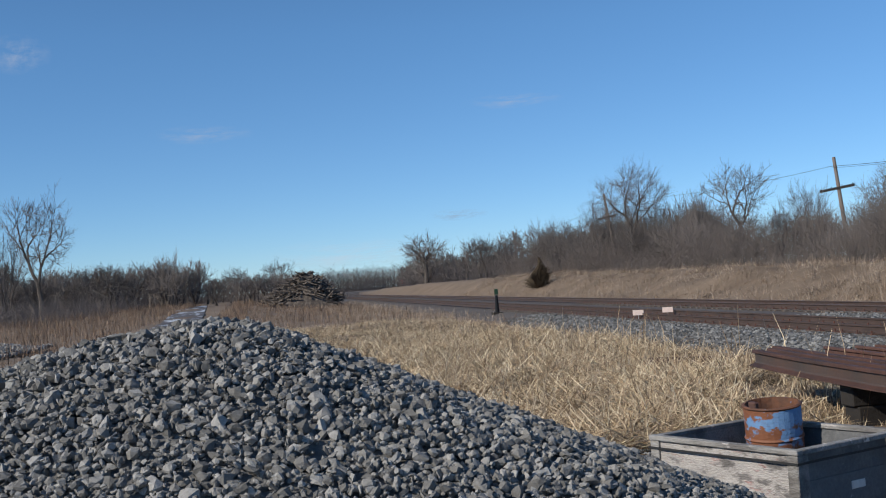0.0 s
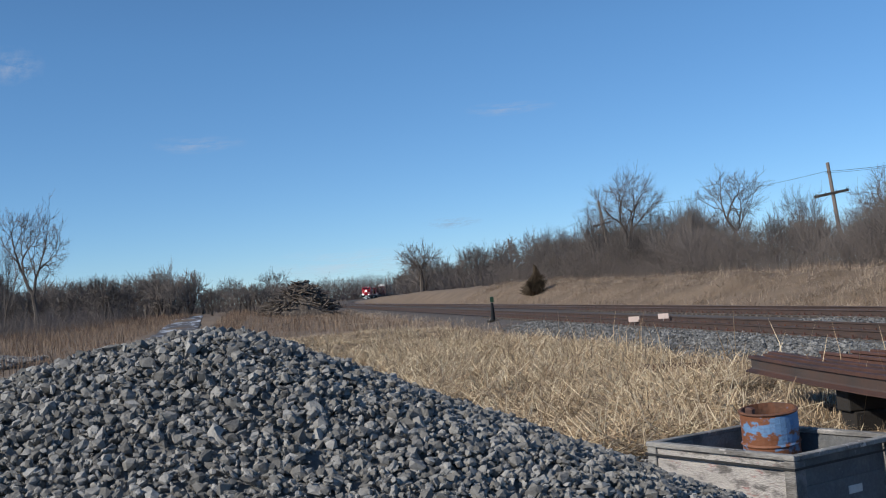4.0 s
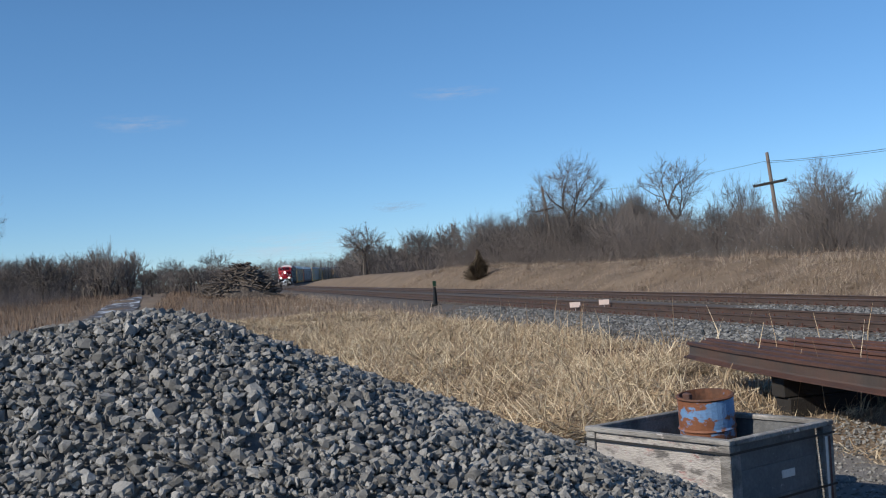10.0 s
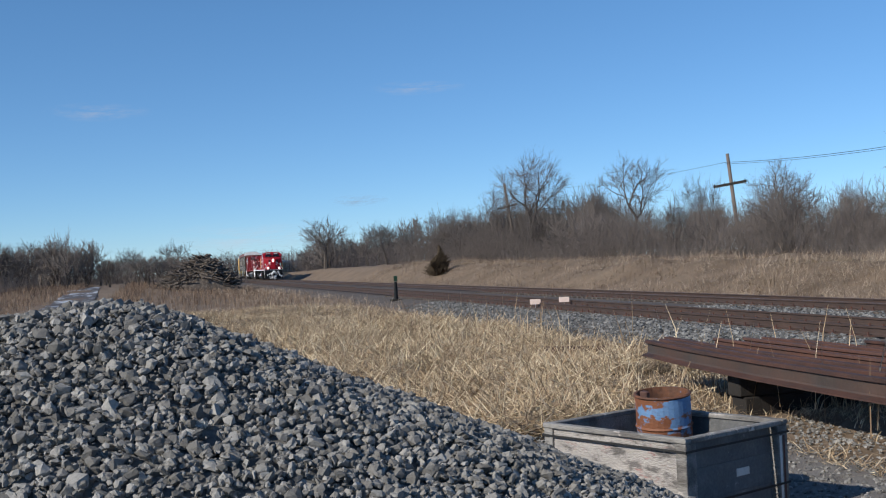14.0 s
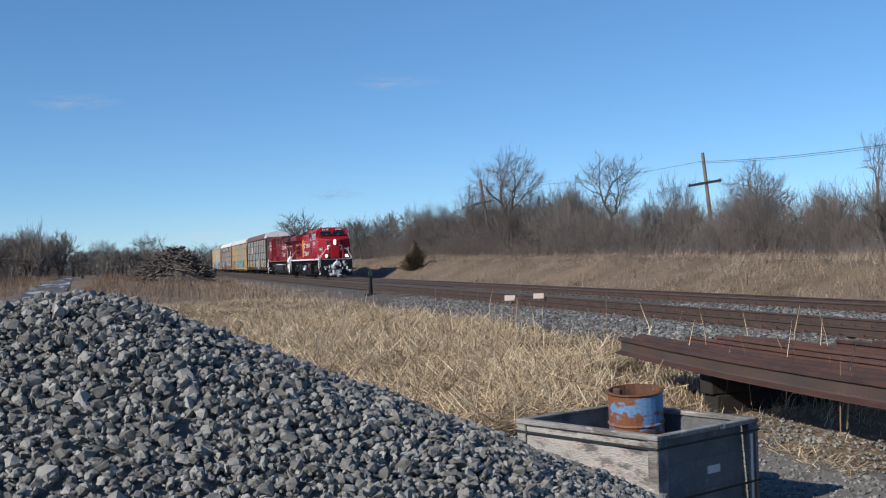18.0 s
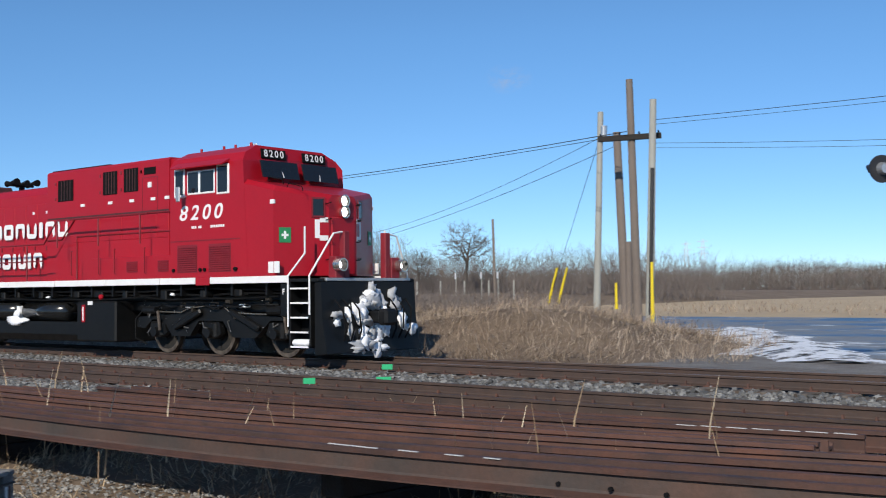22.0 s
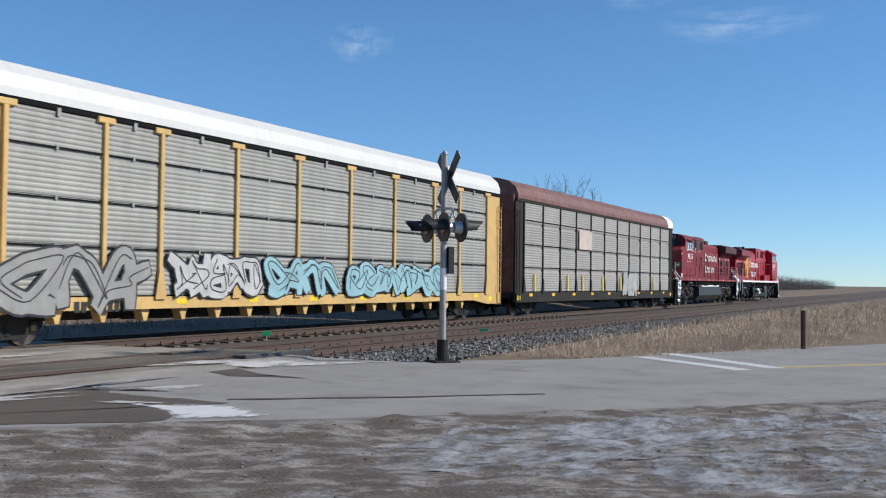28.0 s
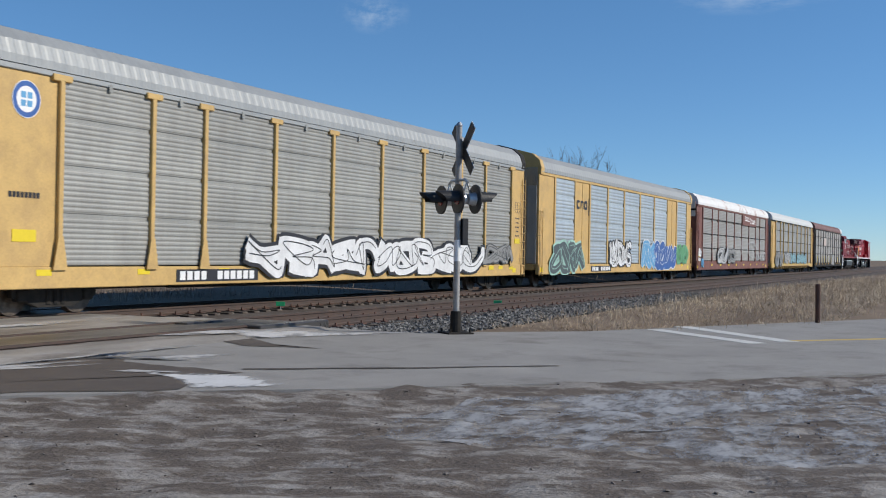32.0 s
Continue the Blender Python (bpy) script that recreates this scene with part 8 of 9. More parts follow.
part("small_plate", Mesh().box(-0.2, 0.2, -0.08, -0.06, 1.35, 1.55), M_WHITE, ss)
pole("fence_post", "rusty steel fence post beside the road", 28.3, 3.4, -0.15, 0.95, 0, -4, M_RUST, 0.06, 0.06)


def wire(name, label, a, b, sag, r=0.012):
    a, b = Vector(a), Vector(b)
    pts = [a.lerp(b, k / 14) - Vector((0, 0, sag * 4 * (k / 14) * (1 - k / 14))) for k in range(15)]
    thing(name, label, "wire", group="overhead wires", mb=Mesh().tube(pts, r, 5), mat=M_CABLE)


TOP = [(-20.9, 36.2, 7.15), (-81.6, 43.0, 8.5), (-119.8, 37.0, 9.2), (-185.8, 40.8, 8.2)]
for dz, r_ in ((0.0, 0.016), (-0.12, 0.012)):
    wire("overhead_wire", "black overhead wire between poles", (TOP[0][0], TOP[0][1], TOP[0][2] + dz), (TOP[1][0], TOP[1][1], TOP[1][2] + dz), 0.9, r_)
wire("overhead_wire", "black overhead wire between poles", TOP[1], TOP[2], 0.5)
wire("overhead_wire", "black overhead wire between poles", TOP[2], TOP[3], 0.7)
for dx, dz, r_ in ((0, 0, 0.011), (0.2, -0.17, 0.008)):
    wire("overhead_wire", "black overhead wire across the junction", (-20.2 + dx, 36.7, 7.55 + dz), (27.6, 36.8, 8.15 + dz), 0.35, r_)
wire("overhead_wire", "thin black telephone wire across the junction", (-19.8, 35.9, 6.6), (27.6, 36.8, 5.7), 0.8, 0.008)
wire("overhead_wire", "thin black telephone wire across the junction", (-19.8, 36.1, 6.45), (27.6, 37.0, 5.6), 0.85, 0.007)
wire("overhead_wire", "black overhead wire running east", (27.6, 36.8, 7.9), (95, 30, 5.6), 1.2, 0.018)
wire("service_cable", "black cable slung from pole to cabinet", (27.5, 36.7, 7.4), (16.3, 31.2, 1.6), 1.6, 0.025)
wire("guy_wire", "steel guy wire from pole to ground", (-24.5, 40.1, 7.4), (-29.0, 43.2, 1.2), 0.0)
wire("overhead_wire", "black wire from pole to far pole", (-24.5, 40.1, 7.6), (-60, 62, 5.5), 0.6)
wire("overhead_wire", "black wire from pole to far pole", (-22.2, 38.0, 7.0), (-60, 60, 4.6), 0.5)

# grey signal hut beyond the crossing, a white equipment cabinet before it
hut = thing("signal_hut", "grey sheet-metal signal hut with a low hipped roof", "hut", at=pose(16.1, 33.65, -0.28))
part("wall_body", Mesh().box(-1.2, 1.2, -1.05, 1.05, 0.22, 2.66, 0.02), M_HUT_GREY, hut)
for a, b, c, d in ((-1.3, -1.15, 1.3, -1.15), (1.3, -1.15, 1.3, 1.15), (1.3, 1.15, -1.3, 1.15), (-1.3, 1.15, -1.3, -1.15)):
    part("roof_plane", Mesh().add([(a, b, 2.64), (c, d, 2.64), (0.15, 0, 3.16), (a, b, 2.70), (c, d, 2.70), (0.15, 0, 3.22)], [(0, 1, 2), (3, 4, 5), (0, 1, 4, 3), (1, 2, 5, 4), (2, 0, 3, 5)]), M_ROOF_GREY, hut)
part("door", Mesh().box(0.15, 1.05, -1.075, -1.04, 0.3, 2.4, 0.012), M_HUT_GREY, hut)
part("vent", Mesh().box(0.45, 0.85, -1.09, -1.07, 2.05, 2.25, 0.006), M_ROOF_GREY, hut)
part("wall_seam", Mesh().box(-1.22, 1.22, -1.062, -1.045, 2.46, 2.50), M_ROOF_GREY, hut)
for x in (-1.0, 1.0):
    for y in (-0.9, 0.9):
        part("foot", Mesh().box(x - 0.1, x + 0.1, y - 0.1, y + 0.1, 0.0, 0.24), M_CONCRETE_FOOT, hut)
cab_w = thing("equipment_cabinet", "white steel equipment cabinet with sprayed tags, on short legs", "cabinet", at=pose(15.07, 32.1, -0.28))
part("body", Mesh().box(-1.23, 1.23, -0.28, 0.32, 0.27, 2.50, 0.02), M_HUT, cab_w)
part("top_cap", Mesh().box(-1.26, 1.26, -0.31, 0.34, 2.49, 2.55, 0.015), M_HUT, cab_w)
for a in (-1.19, 0.01):
    d = part("door", Mesh().box(a, a + 1.18, -0.305, -0.27, 0.32, 2.44, 0.012), M_HUT, cab_w)
    part("door_handle", Mesh().box(a + (1.08 if a < 0 else 0.06), a + (1.12 if a < 0 else 0.10), -0.335, -0.30, 1.25, 1.45, 0.008), M_ROOF_GREY, d)
part("bottom_channel", Mesh().box(-1.2, 1.2, -0.27, 0.30, 0.22, 0.28), M_GEAR, cab_w)
for x in (-1.1, 1.1):
    for y in (-0.18, 0.22):
        part("leg", Mesh().box(x - 0.09, x + 0.09, y - 0.09, y + 0.09, 0.0, 0.24), M_CONCRETE_FOOT, cab_w)
r = random.Random(4)
for u0, w0, wide, n in ((-0.28, 1.78, 1.05, 7), (0.30, 1.42, 0.5, 4), (0.32, 1.15, 0.55, 4), (0.36, 0.82, 0.5, 4), (-1.0, 1.30, 0.62, 5)):
    for k in range(n):
        u, w, path = u0 + wide * k / n, w0 + r.uniform(-0.03, 0.03), []
        for q in range(4):
            path.append((u + r.uniform(-0.03, 0.13) * wide, -0.309, w + (0.24 if q % 2 else 0.0) * r.uniform(0.5, 1.0)))
        part("spray_stroke", Mesh().tube(path, 0.014, 4), M_SPRAY_BLACK, cab_w)
for k in range(3):
    part("notice_stripe", Mesh().box(-0.82, -0.42, -0.309, -0.304, 1.72 + k * 0.14, 1.75 + k * 0.14), M_SPRAY_RED, cab_w, "faded red notice")

# heap of old ties
M_TIE_OLD = material("discarded_tie", (0.085, 0.068, 0.056), 0.9, var=0.35, scale=4, fine=40, bump=0.5, second=(0.185, 0.155, 0.13), amount=0.42, second_scale=3, per_object=0.5)
r = random.Random(8)
ties = thing("tie_heap", "broad heap of discarded brown railway ties and brush", "tie heap", at=pose(-130.0, 3.1, -0.35))


def heap_z(x, y):
    q = 1 - abs(y - 1.2) / (5.2 if y < 1.2 else 3.4)
    return max(0.0, q) ** 0.75 * 3.7 * max(0.0, 1 - (x / 3.6) ** 2) ** 0.5 + 0.25 * noise.noise((x, y, 5.0))


part("heap_core", grid_sheet([-3.6 + 0.4 * i for i in range(19)], [-4.4 + 0.4 * j for j in range(23)], lambda x, y: heap_z(x, y) - 0.35), M_TIE_OLD, ties)
for k in range(420):
    x, y = r.uniform(-1.5, 3.3), r.uniform(-4.0, 4.3)
    z = heap_z(x, y)
    if z < 0.05:
        continue
    o = part("tie", PANELS.setdefault("tie_piece", Mesh().box(-1.3, 1.3, -0.12, 0.12, -0.09, 0.09, 0.02).data("tie", M_TIE_OLD)), None, ties, at=pose(x, y, max(0.1, z - r.uniform(-0.05, 0.25)), r.uniform(-25, 25), r.gauss(0, 19), r.choice((90, 90, 60, 120)) + r.uniform(-30, 30)))
    q = r.uniform(0.35, 0.95)
    o.scale = (q, r.uniform(0.45, 0.9), r.uniform(0.45, 0.9))
lg = thing("old_tie", "weathered tie lying in the dry grass", "tie", at=pose(-22.3, 8.6, -0.53, 0, 1, 68))
part("timber", Mesh().box(-1.15, 1.15, -0.11, 0.11, -0.1, 0.1, 0.05), M_LOG, lg)
# snowy farm track to the west
mb = Mesh()
line = [(-22, -6.6), (-36, -5.4), (-50, -5.6), (-68, -6.0), (-100, -7.2), (-140, -9.0)]
for (x0, y0), (x1, y1) in zip(line, line[1:]):
    for k in range(8):
        t0, t1 = k / 8, (k + 1) / 8
        p0, p1 = (x0 + (x1 - x0) * t0, y0 + (y1 - y0) * t0), (x0 + (x1 - x0) * t1, y0 + (y1 - y0) * t1)
        w = 1.5
        mb.add([(p[0], p[1] + s * w, ground_z(p[0], p[1] + s * w) + 0.05) for p in (p0, p1) for s in (-1, 1)], [(0, 1, 3, 2)])
thing("farm_track", "wet grey dirt track with ice in the ruts", "track", kind="structure", mb=mb, mat=material("icy_dirt", (0.085, 0.068, 0.055), 0.6, var=0.3, scale=1.5, fine=12, bump=0.4, second=(0.50, 0.53, 0.57), amount=0.44, second_scale=0.55, sharp=0.05, stretch=(0.5, 1.6, 1)))
v, f = rocks([(x, y, -0.45 + max(0, 0.55 * (1 - ((x + 44) / 14) ** 2 - ((y + 12.5) / 2.2) ** 2))) for x, y in zip(np.random.RandomState(3).uniform(-57, -31, 3500), np.random.RandomState(4).uniform(-14.6, -10.4, 3500))], 0.16, 0.4, 12)
tagged(new("low_stone_heap", array_mesh("low_stone_heap", v, f, M_CHIP)), "low heap of grey stone beside the farm track", "stone heap", kind="stuff")
# far lattice towers
for yaw, d, h in ((-27.2, 900, 38), (-26.4, 900, 40), (-17.5, 950, 36), (-16.6, 950, 37), (-10.0, 1000, 38), (-9.1, 1000, 38)):
    x, y = d * math.sin(radians(yaw)), d * math.cos(radians(yaw))
    mb = Mesh()
    for sx in (-1, 1):
        mb.tube([(sx * 2.6, 0, 0), (sx * 0.7, 0, h)], 0.35, 4)
    for k in range(6):
        z = h * k / 6
        w = 2.6 - 1.9 * k / 6
        mb.tube([(-w, 0, z), (w * 0.85, 0, z + h / 6)], 0.22, 4)
    for z in (0.72, 0.84, 0.96):
        mb.tube([(-4, 0, h * z), (4, 0, h * z)], 0.25, 4)
    thing("lattice_tower", "far grey steel power-line tower", "power tower", group="power towers", at=pose(x, y, 0, 0, 0, -yaw), mb=mb, mat=M_ALU)


# ---- plants ----
def bars_mesh(name, p0, p1, r0, r1, sides, mat):
    """Many thin tapered bars as one mesh."""
    p0, p1, r0, r1 = np.asarray(p0, float), np.asarray(p1, float), np.asarray(r0, float), np.asarray(r1, float)
    d = p1 - p0
    d /= np.maximum(np.linalg.norm(d, axis=1), 1e-6)[:, None]
    h = np.where(np.abs(d[:, 2:3]) > 0.9, np.array([[1.0, 0, 0]]), np.array([[0, 0, 1.0]]))
    a = np.cross(d, h)
    a /= np.linalg.norm(a, axis=1)[:, None]
    b = np.cross(d, a)
    t = 2 * np.pi * np.arange(sides) / sides
    c = a[:, None] * np.cos(t)[None, :, None] + b[:, None] * np.sin(t)[None, :, None]
    v = np.concatenate([p0[:, None] + c * r0[:, None, None], p1[:, None] + c * r1[:, None, None]], 1)
    q = np.array([(i, (i + 1) % sides, sides + (i + 1) % sides, sides + i) for i in range(sides)])
    f = q[None] + (np.arange(len(p0)) * 2 * sides)[:, None, None]
    return array_mesh(name, v.reshape(-1, 3), f.reshape(-1, 4), mat)


def crown_tree(seed, h, r_c, lo, tips, tip_r=0.011, twigs=6, twig_len=0.55, shell=0.40, lean=0.0, wig=0.08, power=0.47, stems=1, top=0.55):
    """Bare winter tree whose limbs fork again and again until they fill a rounded crown. lo: where the crown begins, as a part of the height."""
    rs = np.random.RandomState(seed)
    d = rs.normal(size=(tips, 3))
    d /= np.linalg.norm(d, axis=1)[:, None]
    lobes = np.array([noise.noise((q[0] * 1.9 + seed, q[1] * 1.9, q[2] * 1.9)) + 0.6 * noise.noise((q[0] * 4.1, q[1] * 4.1 + seed, q[2] * 4.1)) for q in d])
    rad = rs.rand(tips) ** shell * (0.84 + 0.34 * lobes)
    rad /= np.sort(rad)[-max(2, tips // 40)]
    mid = lo + (1 - lo) * top
    goal = d * rad[:, None]
    goal[:, :2] *= r_c
    goal[:, 2] = h * (mid + goal[:, 2] * np.where(goal[:, 2] > 0, 1 - mid, mid - lo))
    goal[:, 0] += lean * goal[:, 2]
    bars = []

    def grow(p, way, ids):
        n = len(ids)
        r0 = tip_r * n ** power
        to = goal[ids].mean(0) - p
        far = np.linalg.norm(to) + 1e-6
        if n == 1:
            m = p + to * 0.5 + rs.normal(0, wig * 0.5, 3) * far
            bars.append((p, m, r0, r0 * 0.85))
            bars.append((m, p + to, r0 * 0.85, r0 * 0.6))
            for _ in range(twigs):
                a = p + to * rs.uniform(0.1, 1.0)
                e = to / far + rs.normal(0, 0.48, 3) + np.array([0, 0, 0.25])
                bars.append((a, a + e / np.linalg.norm(e) * twig_len * rs.uniform(0.5, 1.5), r0 * 0.65, r0 * 0.4))
            return
        step = far * rs.uniform(0.22, 0.40)
        e = to / far + way * (0.5 if n > 6 else 0.25) + rs.normal(0, wig, 3)
        e /= np.linalg.norm(e)
        q = p + e * step
        if n > 5 and step > 0.5:
            m = (p + q) / 2 + rs.normal(0, 0.035, 3) * step
            bars.append((p, m, r0, r0 * 0.96))
            bars.append((m, q, r0 * 0.96, r0 * 0.9))
        else:
            bars.append((p, q, r0, r0 * 0.9))
        x = goal[ids] - q
        x /= np.linalg.norm(x, axis=1)[:, None] + 1e-6
        _, vec = np.linalg.eigh(np.cov(x.T) + np.eye(3) * 1e-9)
        order = np.argsort(x @ vec[:, 2])
        cut = min(n - 1, max(1, int(n * rs.uniform(0.28, 0.72))))
        grow(q, e, ids[order[:cut]])
        grow(q, e, ids[order[cut:]])

    ids = np.arange(tips)
    if stems > 1:
        order = np.argsort(np.arctan2(goal[:, 1], goal[:, 0]))
        for part_ids in np.array_split(order, stems):
            a = rs.normal(0, 0.05 * r_c, 2)
            grow(np.array([a[0], a[1], -0.3]), np.array([0, 0, 1.0]), part_ids)
    else:
        p, r0, n = np.array([0.0, 0.0, -0.3]), tip_r * tips ** power, 4
        for k in range(n):
            q = p + np.array([rs.normal(0, 0.03) + lean, rs.normal(0, 0.03), 1.0]) * (h * max(0.06, lo * 0.62) + 0.3) / n
            bars.append((p, q, r0 * (1.25 - 0.08 * k), r0 * (1.17 - 0.08 * k)))
            p = q
        grow(p, np.array([0, 0, 1.0]), ids)
    thick, fine = [b for b in bars if b[2] > tip_r * 3.2], [b for b in bars if b[2] <= tip_r * 3.2]
    pick = lambda l, i: [b[i] for b in l]
    return (bars_mesh("trunk", pick(thick, 0), pick(thick, 1), pick(thick, 2), pick(thick, 3), 6, M_BARK),
            bars_mesh("crown", pick(fine, 0), pick(fine, 1), pick(fine, 2), pick(fine, 3), 3, M_TWIG))


L_ROUND, L_OPEN, L_SLIM, L_CLUMP, L_SHRUB = "bare winter tree with a dense rounded crown", "bare winter tree with open spreading limbs", "slender bare winter tree", "bare tree of several stems", "bare brown shrub on the bank"


def own_tree(label, x, y, top_z, wide, lo, tips, group="bare trees", **shape):
    """A tree of its own shape, its top at the given height."""
    z = ground_z(x, y) - 0.1
    t = thing("tree", label, "tree", group=group, at=pose(x, y, z))
    for nm, me in zip(("trunk", "crown"), crown_tree(int(abs(x) * 10) + 1, (top_z - z) * 1.03, wide / 2, lo, tips, **shape)):
        part(nm, me, None, t)


own_tree(L_ROUND, -106.4, 35.1, 12.2, 9.0, 0.22, 620, tip_r=0.0103, twig_len=0.7, wig=0.05, top=0.52)
own_tree(L_CLUMP, -113.5, 34.0, 9.3, 6.0, 0.12, 300, tip_r=0.0098, twig_len=0.6, stems=3)
own_tree(L_CLUMP, -121.0, 33.5, 7.6, 6.5, 0.10, 260, tip_r=0.0107, twig_len=0.6, stems=4)
own_tree(L_OPEN, -84.5, 36.4, 9.5, 6.9, 0.40, 150, tip_r=0.0139, twigs=7, twig_len=0.5, wig=0.24, shell=0.3, lean=0.03)
own_tree(L_SLIM, -95.5, 37.6, 8.2, 3.4, 0.25, 110, tip_r=0.0098, wig=0.14)
own_tree(L_CLUMP, -82.3, 41.2, 7.9, 4.6, 0.15, 190, tip_r=0.0098, wig=0.14, stems=3)
own_tree(L_ROUND, -81.1, 47.5, 8.6, 6.6, 0.16, 640, tip_r=0.0098, twig_len=0.5, wig=0.07, top=0.48)
own_tree(L_CLUMP, -71.5, 47.7, 6.2, 3.2, 0.10, 170, tip_r=0.0090, wig=0.12, stems=2)
own_tree(L_SLIM, -65.3, 47.4, 9.8, 3.0, 0.22, 42, tip_r=0.0160, twigs=4, wig=0.16, shell=0.35, power=0.5)
own_tree(L_SLIM, -63.2, 48.2, 9.6, 3.4, 0.25, 46, tip_r=0.0160, twigs=4, wig=0.16, shell=0.35, power=0.5)
own_tree(L_ROUND, -57.8, 49.3, 10.7, 5.4, 0.15, 430, tip_r=0.0107, twig_len=0.55, wig=0.08, top=0.45)
own_tree(L_ROUND, -60.4, 58.4, 7.8, 4.8, 0.22, 330, tip_r=0.0107, twig_len=0.5)
own_tree(L_CLUMP, -50.3, 55.0, 5.6, 5.5, 0.05, 240, tip_r=0.0090, stems=5)
own_tree(L_ROUND, -227.9, 31.3, 11.6, 11.5, 0.2, 300, tip_r=0.0270, twig_len=1.0)
own_tree(L_CLUMP, -206.5, 38.3, 10.0, 8.0, 0.1, 200, tip_r=0.0252, twig_len=0.9, stems=3)
own_tree(L_SLIM, -175.8, 38.8, 9.4, 3.6, 0.3, 60, tip_r=0.0216, wig=0.18)
own_tree(L_CLUMP, -150.0, 36.0, 8.6, 8.0, 0.08, 230, tip_r=0.0180, stems=4, twig_len=0.8)
own_tree(L_CLUMP, -134.0, 34.5, 8.4, 7.5, 0.08, 230, tip_r=0.0139, stems=4, twig_len=0.7)
own_tree(L_ROUND, -188.0, 36.0, 8.6, 8.0, 0.1, 200, tip_r=0.0216, twig_len=0.9)
own_tree(L_ROUND, -299.9, -8.3, 8.8, 8.6, 0.15, 160, tip_r=0.0324, twig_len=1.0)
own_tree(L_ROUND, -260.0, 1.8, 9.2, 8.2, 0.15, 160, tip_r=0.0288, twig_len=1.0)
own_tree(L_OPEN, -127.7, -24.3, 14.3, 9.0, 0.22, 190, tip_r=0.0198, twigs=7, twig_len=0.9, wig=0.16, shell=0.3)
own_tree(L_CLUMP, -131.0, -28.6, 10.5, 8.0, 0.1, 200, tip_r=0.0148, twig_len=0.7, stems=3)
own_tree(L_OPEN, -69.1, 88.1, 8.1, 7.4, 0.28, 190, tip_r=0.0165, wig=0.2)
own_tree(L_SLIM, -78.0, 91.2, 6.2, 4.4, 0.2, 90, tip_r=0.0148)
own_tree(L_ROUND, 72.2, 24.4, 8.4, 8.6, 0.02, 900, stems=3, tip_r=0.0107, twig_len=0.55, wig=0.08, top=0.5)
own_tree(L_ROUND, 75.6, 26.4, 7.8, 7.4, 0.02, 620, stems=3, tip_r=0.0107, twig_len=0.55, top=0.5)
own_tree(L_CLUMP, 68.5, 29.0, 5.4, 5.5, 0.05, 240, tip_r=0.0107, stems=5)
own_tree(L_CLUMP, 47.9, 36.1, 4.4, 4.6, 0.05, 190, tip_r=0.0090, stems=4)
own_tree(L_OPEN, 38.2, 48.8, 7.0, 5.6, 0.25, 190, tip_r=0.0107, wig=0.14)
own_tree(L_ROUND, 36.5, 47.5, 5.4, 4.0, 0.2, 200, tip_r=0.0098)
own_tree(L_OPEN, 55.7, 57.4, 3.8, 4.4, 0.2, 120, tip_r=0.0115)
own_tree(L_ROUND, 182, 64, 7.6, 11, 0.12, 170, tip_r=0.0252, twig_len=0.9)
own_tree(L_CLUMP, 150, 62, 6.0, 9, 0.06, 170, tip_r=0.0225, twig_len=0.8, stems=4)
own_tree(L_ROUND, 260, 100, 9.0, 13, 0.12, 170, tip_r=0.0360, twig_len=1.1)

# shared shapes, 10 high; scaled to each plant's own height
KINDS = {
    "shrub": crown_tree(5, 10, 5.0, 0.02, 150, tip_r=0.030, twig_len=1.7, twigs=5, stems=8, wig=0.14),
    "shrub_b": crown_tree(15, 10, 4.2, 0.02, 170, tip_r=0.028, twig_len=1.7, twigs=5, stems=9, wig=0.14),
    "sapling": crown_tree(25, 10, 2.6, 0.10, 90, tip_r=0.026, twig_len=1.4, twigs=5, stems=2, wig=0.14),
    "wood": crown_tree(35, 10, 4.6, 0.10, 150, tip_r=0.045, twig_len=1.2, twigs=5, wig=0.10),
    "wood_b": crown_tree(45, 10, 4.0, 0.16, 140, tip_r=0.045, twig_len=1.2, twigs=5, wig=0.12),
    "wood_c": crown_tree(55, 10, 5.2, 0.05, 170, tip_r=0.045, twig_len=1.2, twigs=5, stems=3),
}


def plant(kind, label, x, y, h, turn=0.0, wide=1.0, group="thicket"):
    name = "shrub" if "shrub" in kind else "tree"
    t = thing(name, label, name, group=group, at=pose(x, y, ground_z(x, y) - 0.1, 0, 0, turn))
    for nm, me in zip(("trunk", "crown"), KINDS[kind]):
        o = part(nm, me, None, t)
        o.scale = (h / 10 * wide, h / 10 * wide, h / 10)
    return t


for k, lab, x, y, h, w in (("shrub", L_SHRUB, 60.4, 35.5, 3.2, 1.2), ("shrub", L_SHRUB, 66.5, 34.7, 3.2, 1.5), ("shrub", L_SHRUB, 44.5, 40.2, 3.9, 1.2)):
    plant(k, lab, x, y, h, turn=(x * 53) % 360, wide=w)
r = random.Random(21)
# the brush behind the bank's crest
for i in range(112):
    x = -40 - i * 1.08 + r.uniform(-1.5, 1.5)
    y = 33 + 11 * r.random() + max(0, (-x - 60) * 0.02)
    tall = 1.0 + 0.55 * smooth_step(-80, -100, x)
    plant(r.choice(("shrub", "shrub_b", "sapling")), "bare brown thicket growth on the bank", x, y, r.uniform(2.2, 4.8) * tall, turn=r.uniform(0, 360), wide=r.uniform(0.9, 1.3))
for i in range(30):
    x = 62 + 7.0 * i + r.uniform(-3, 3)
    plant(r.choice(("shrub", "shrub_b")), "bare brown thicket growth along the line", x, 29 + 10 * r.random() + (x - 60) * 0.05, r.uniform(2.2, 4.2), turn=r.uniform(0, 360), wide=r.uniform(1.3, 1.9))
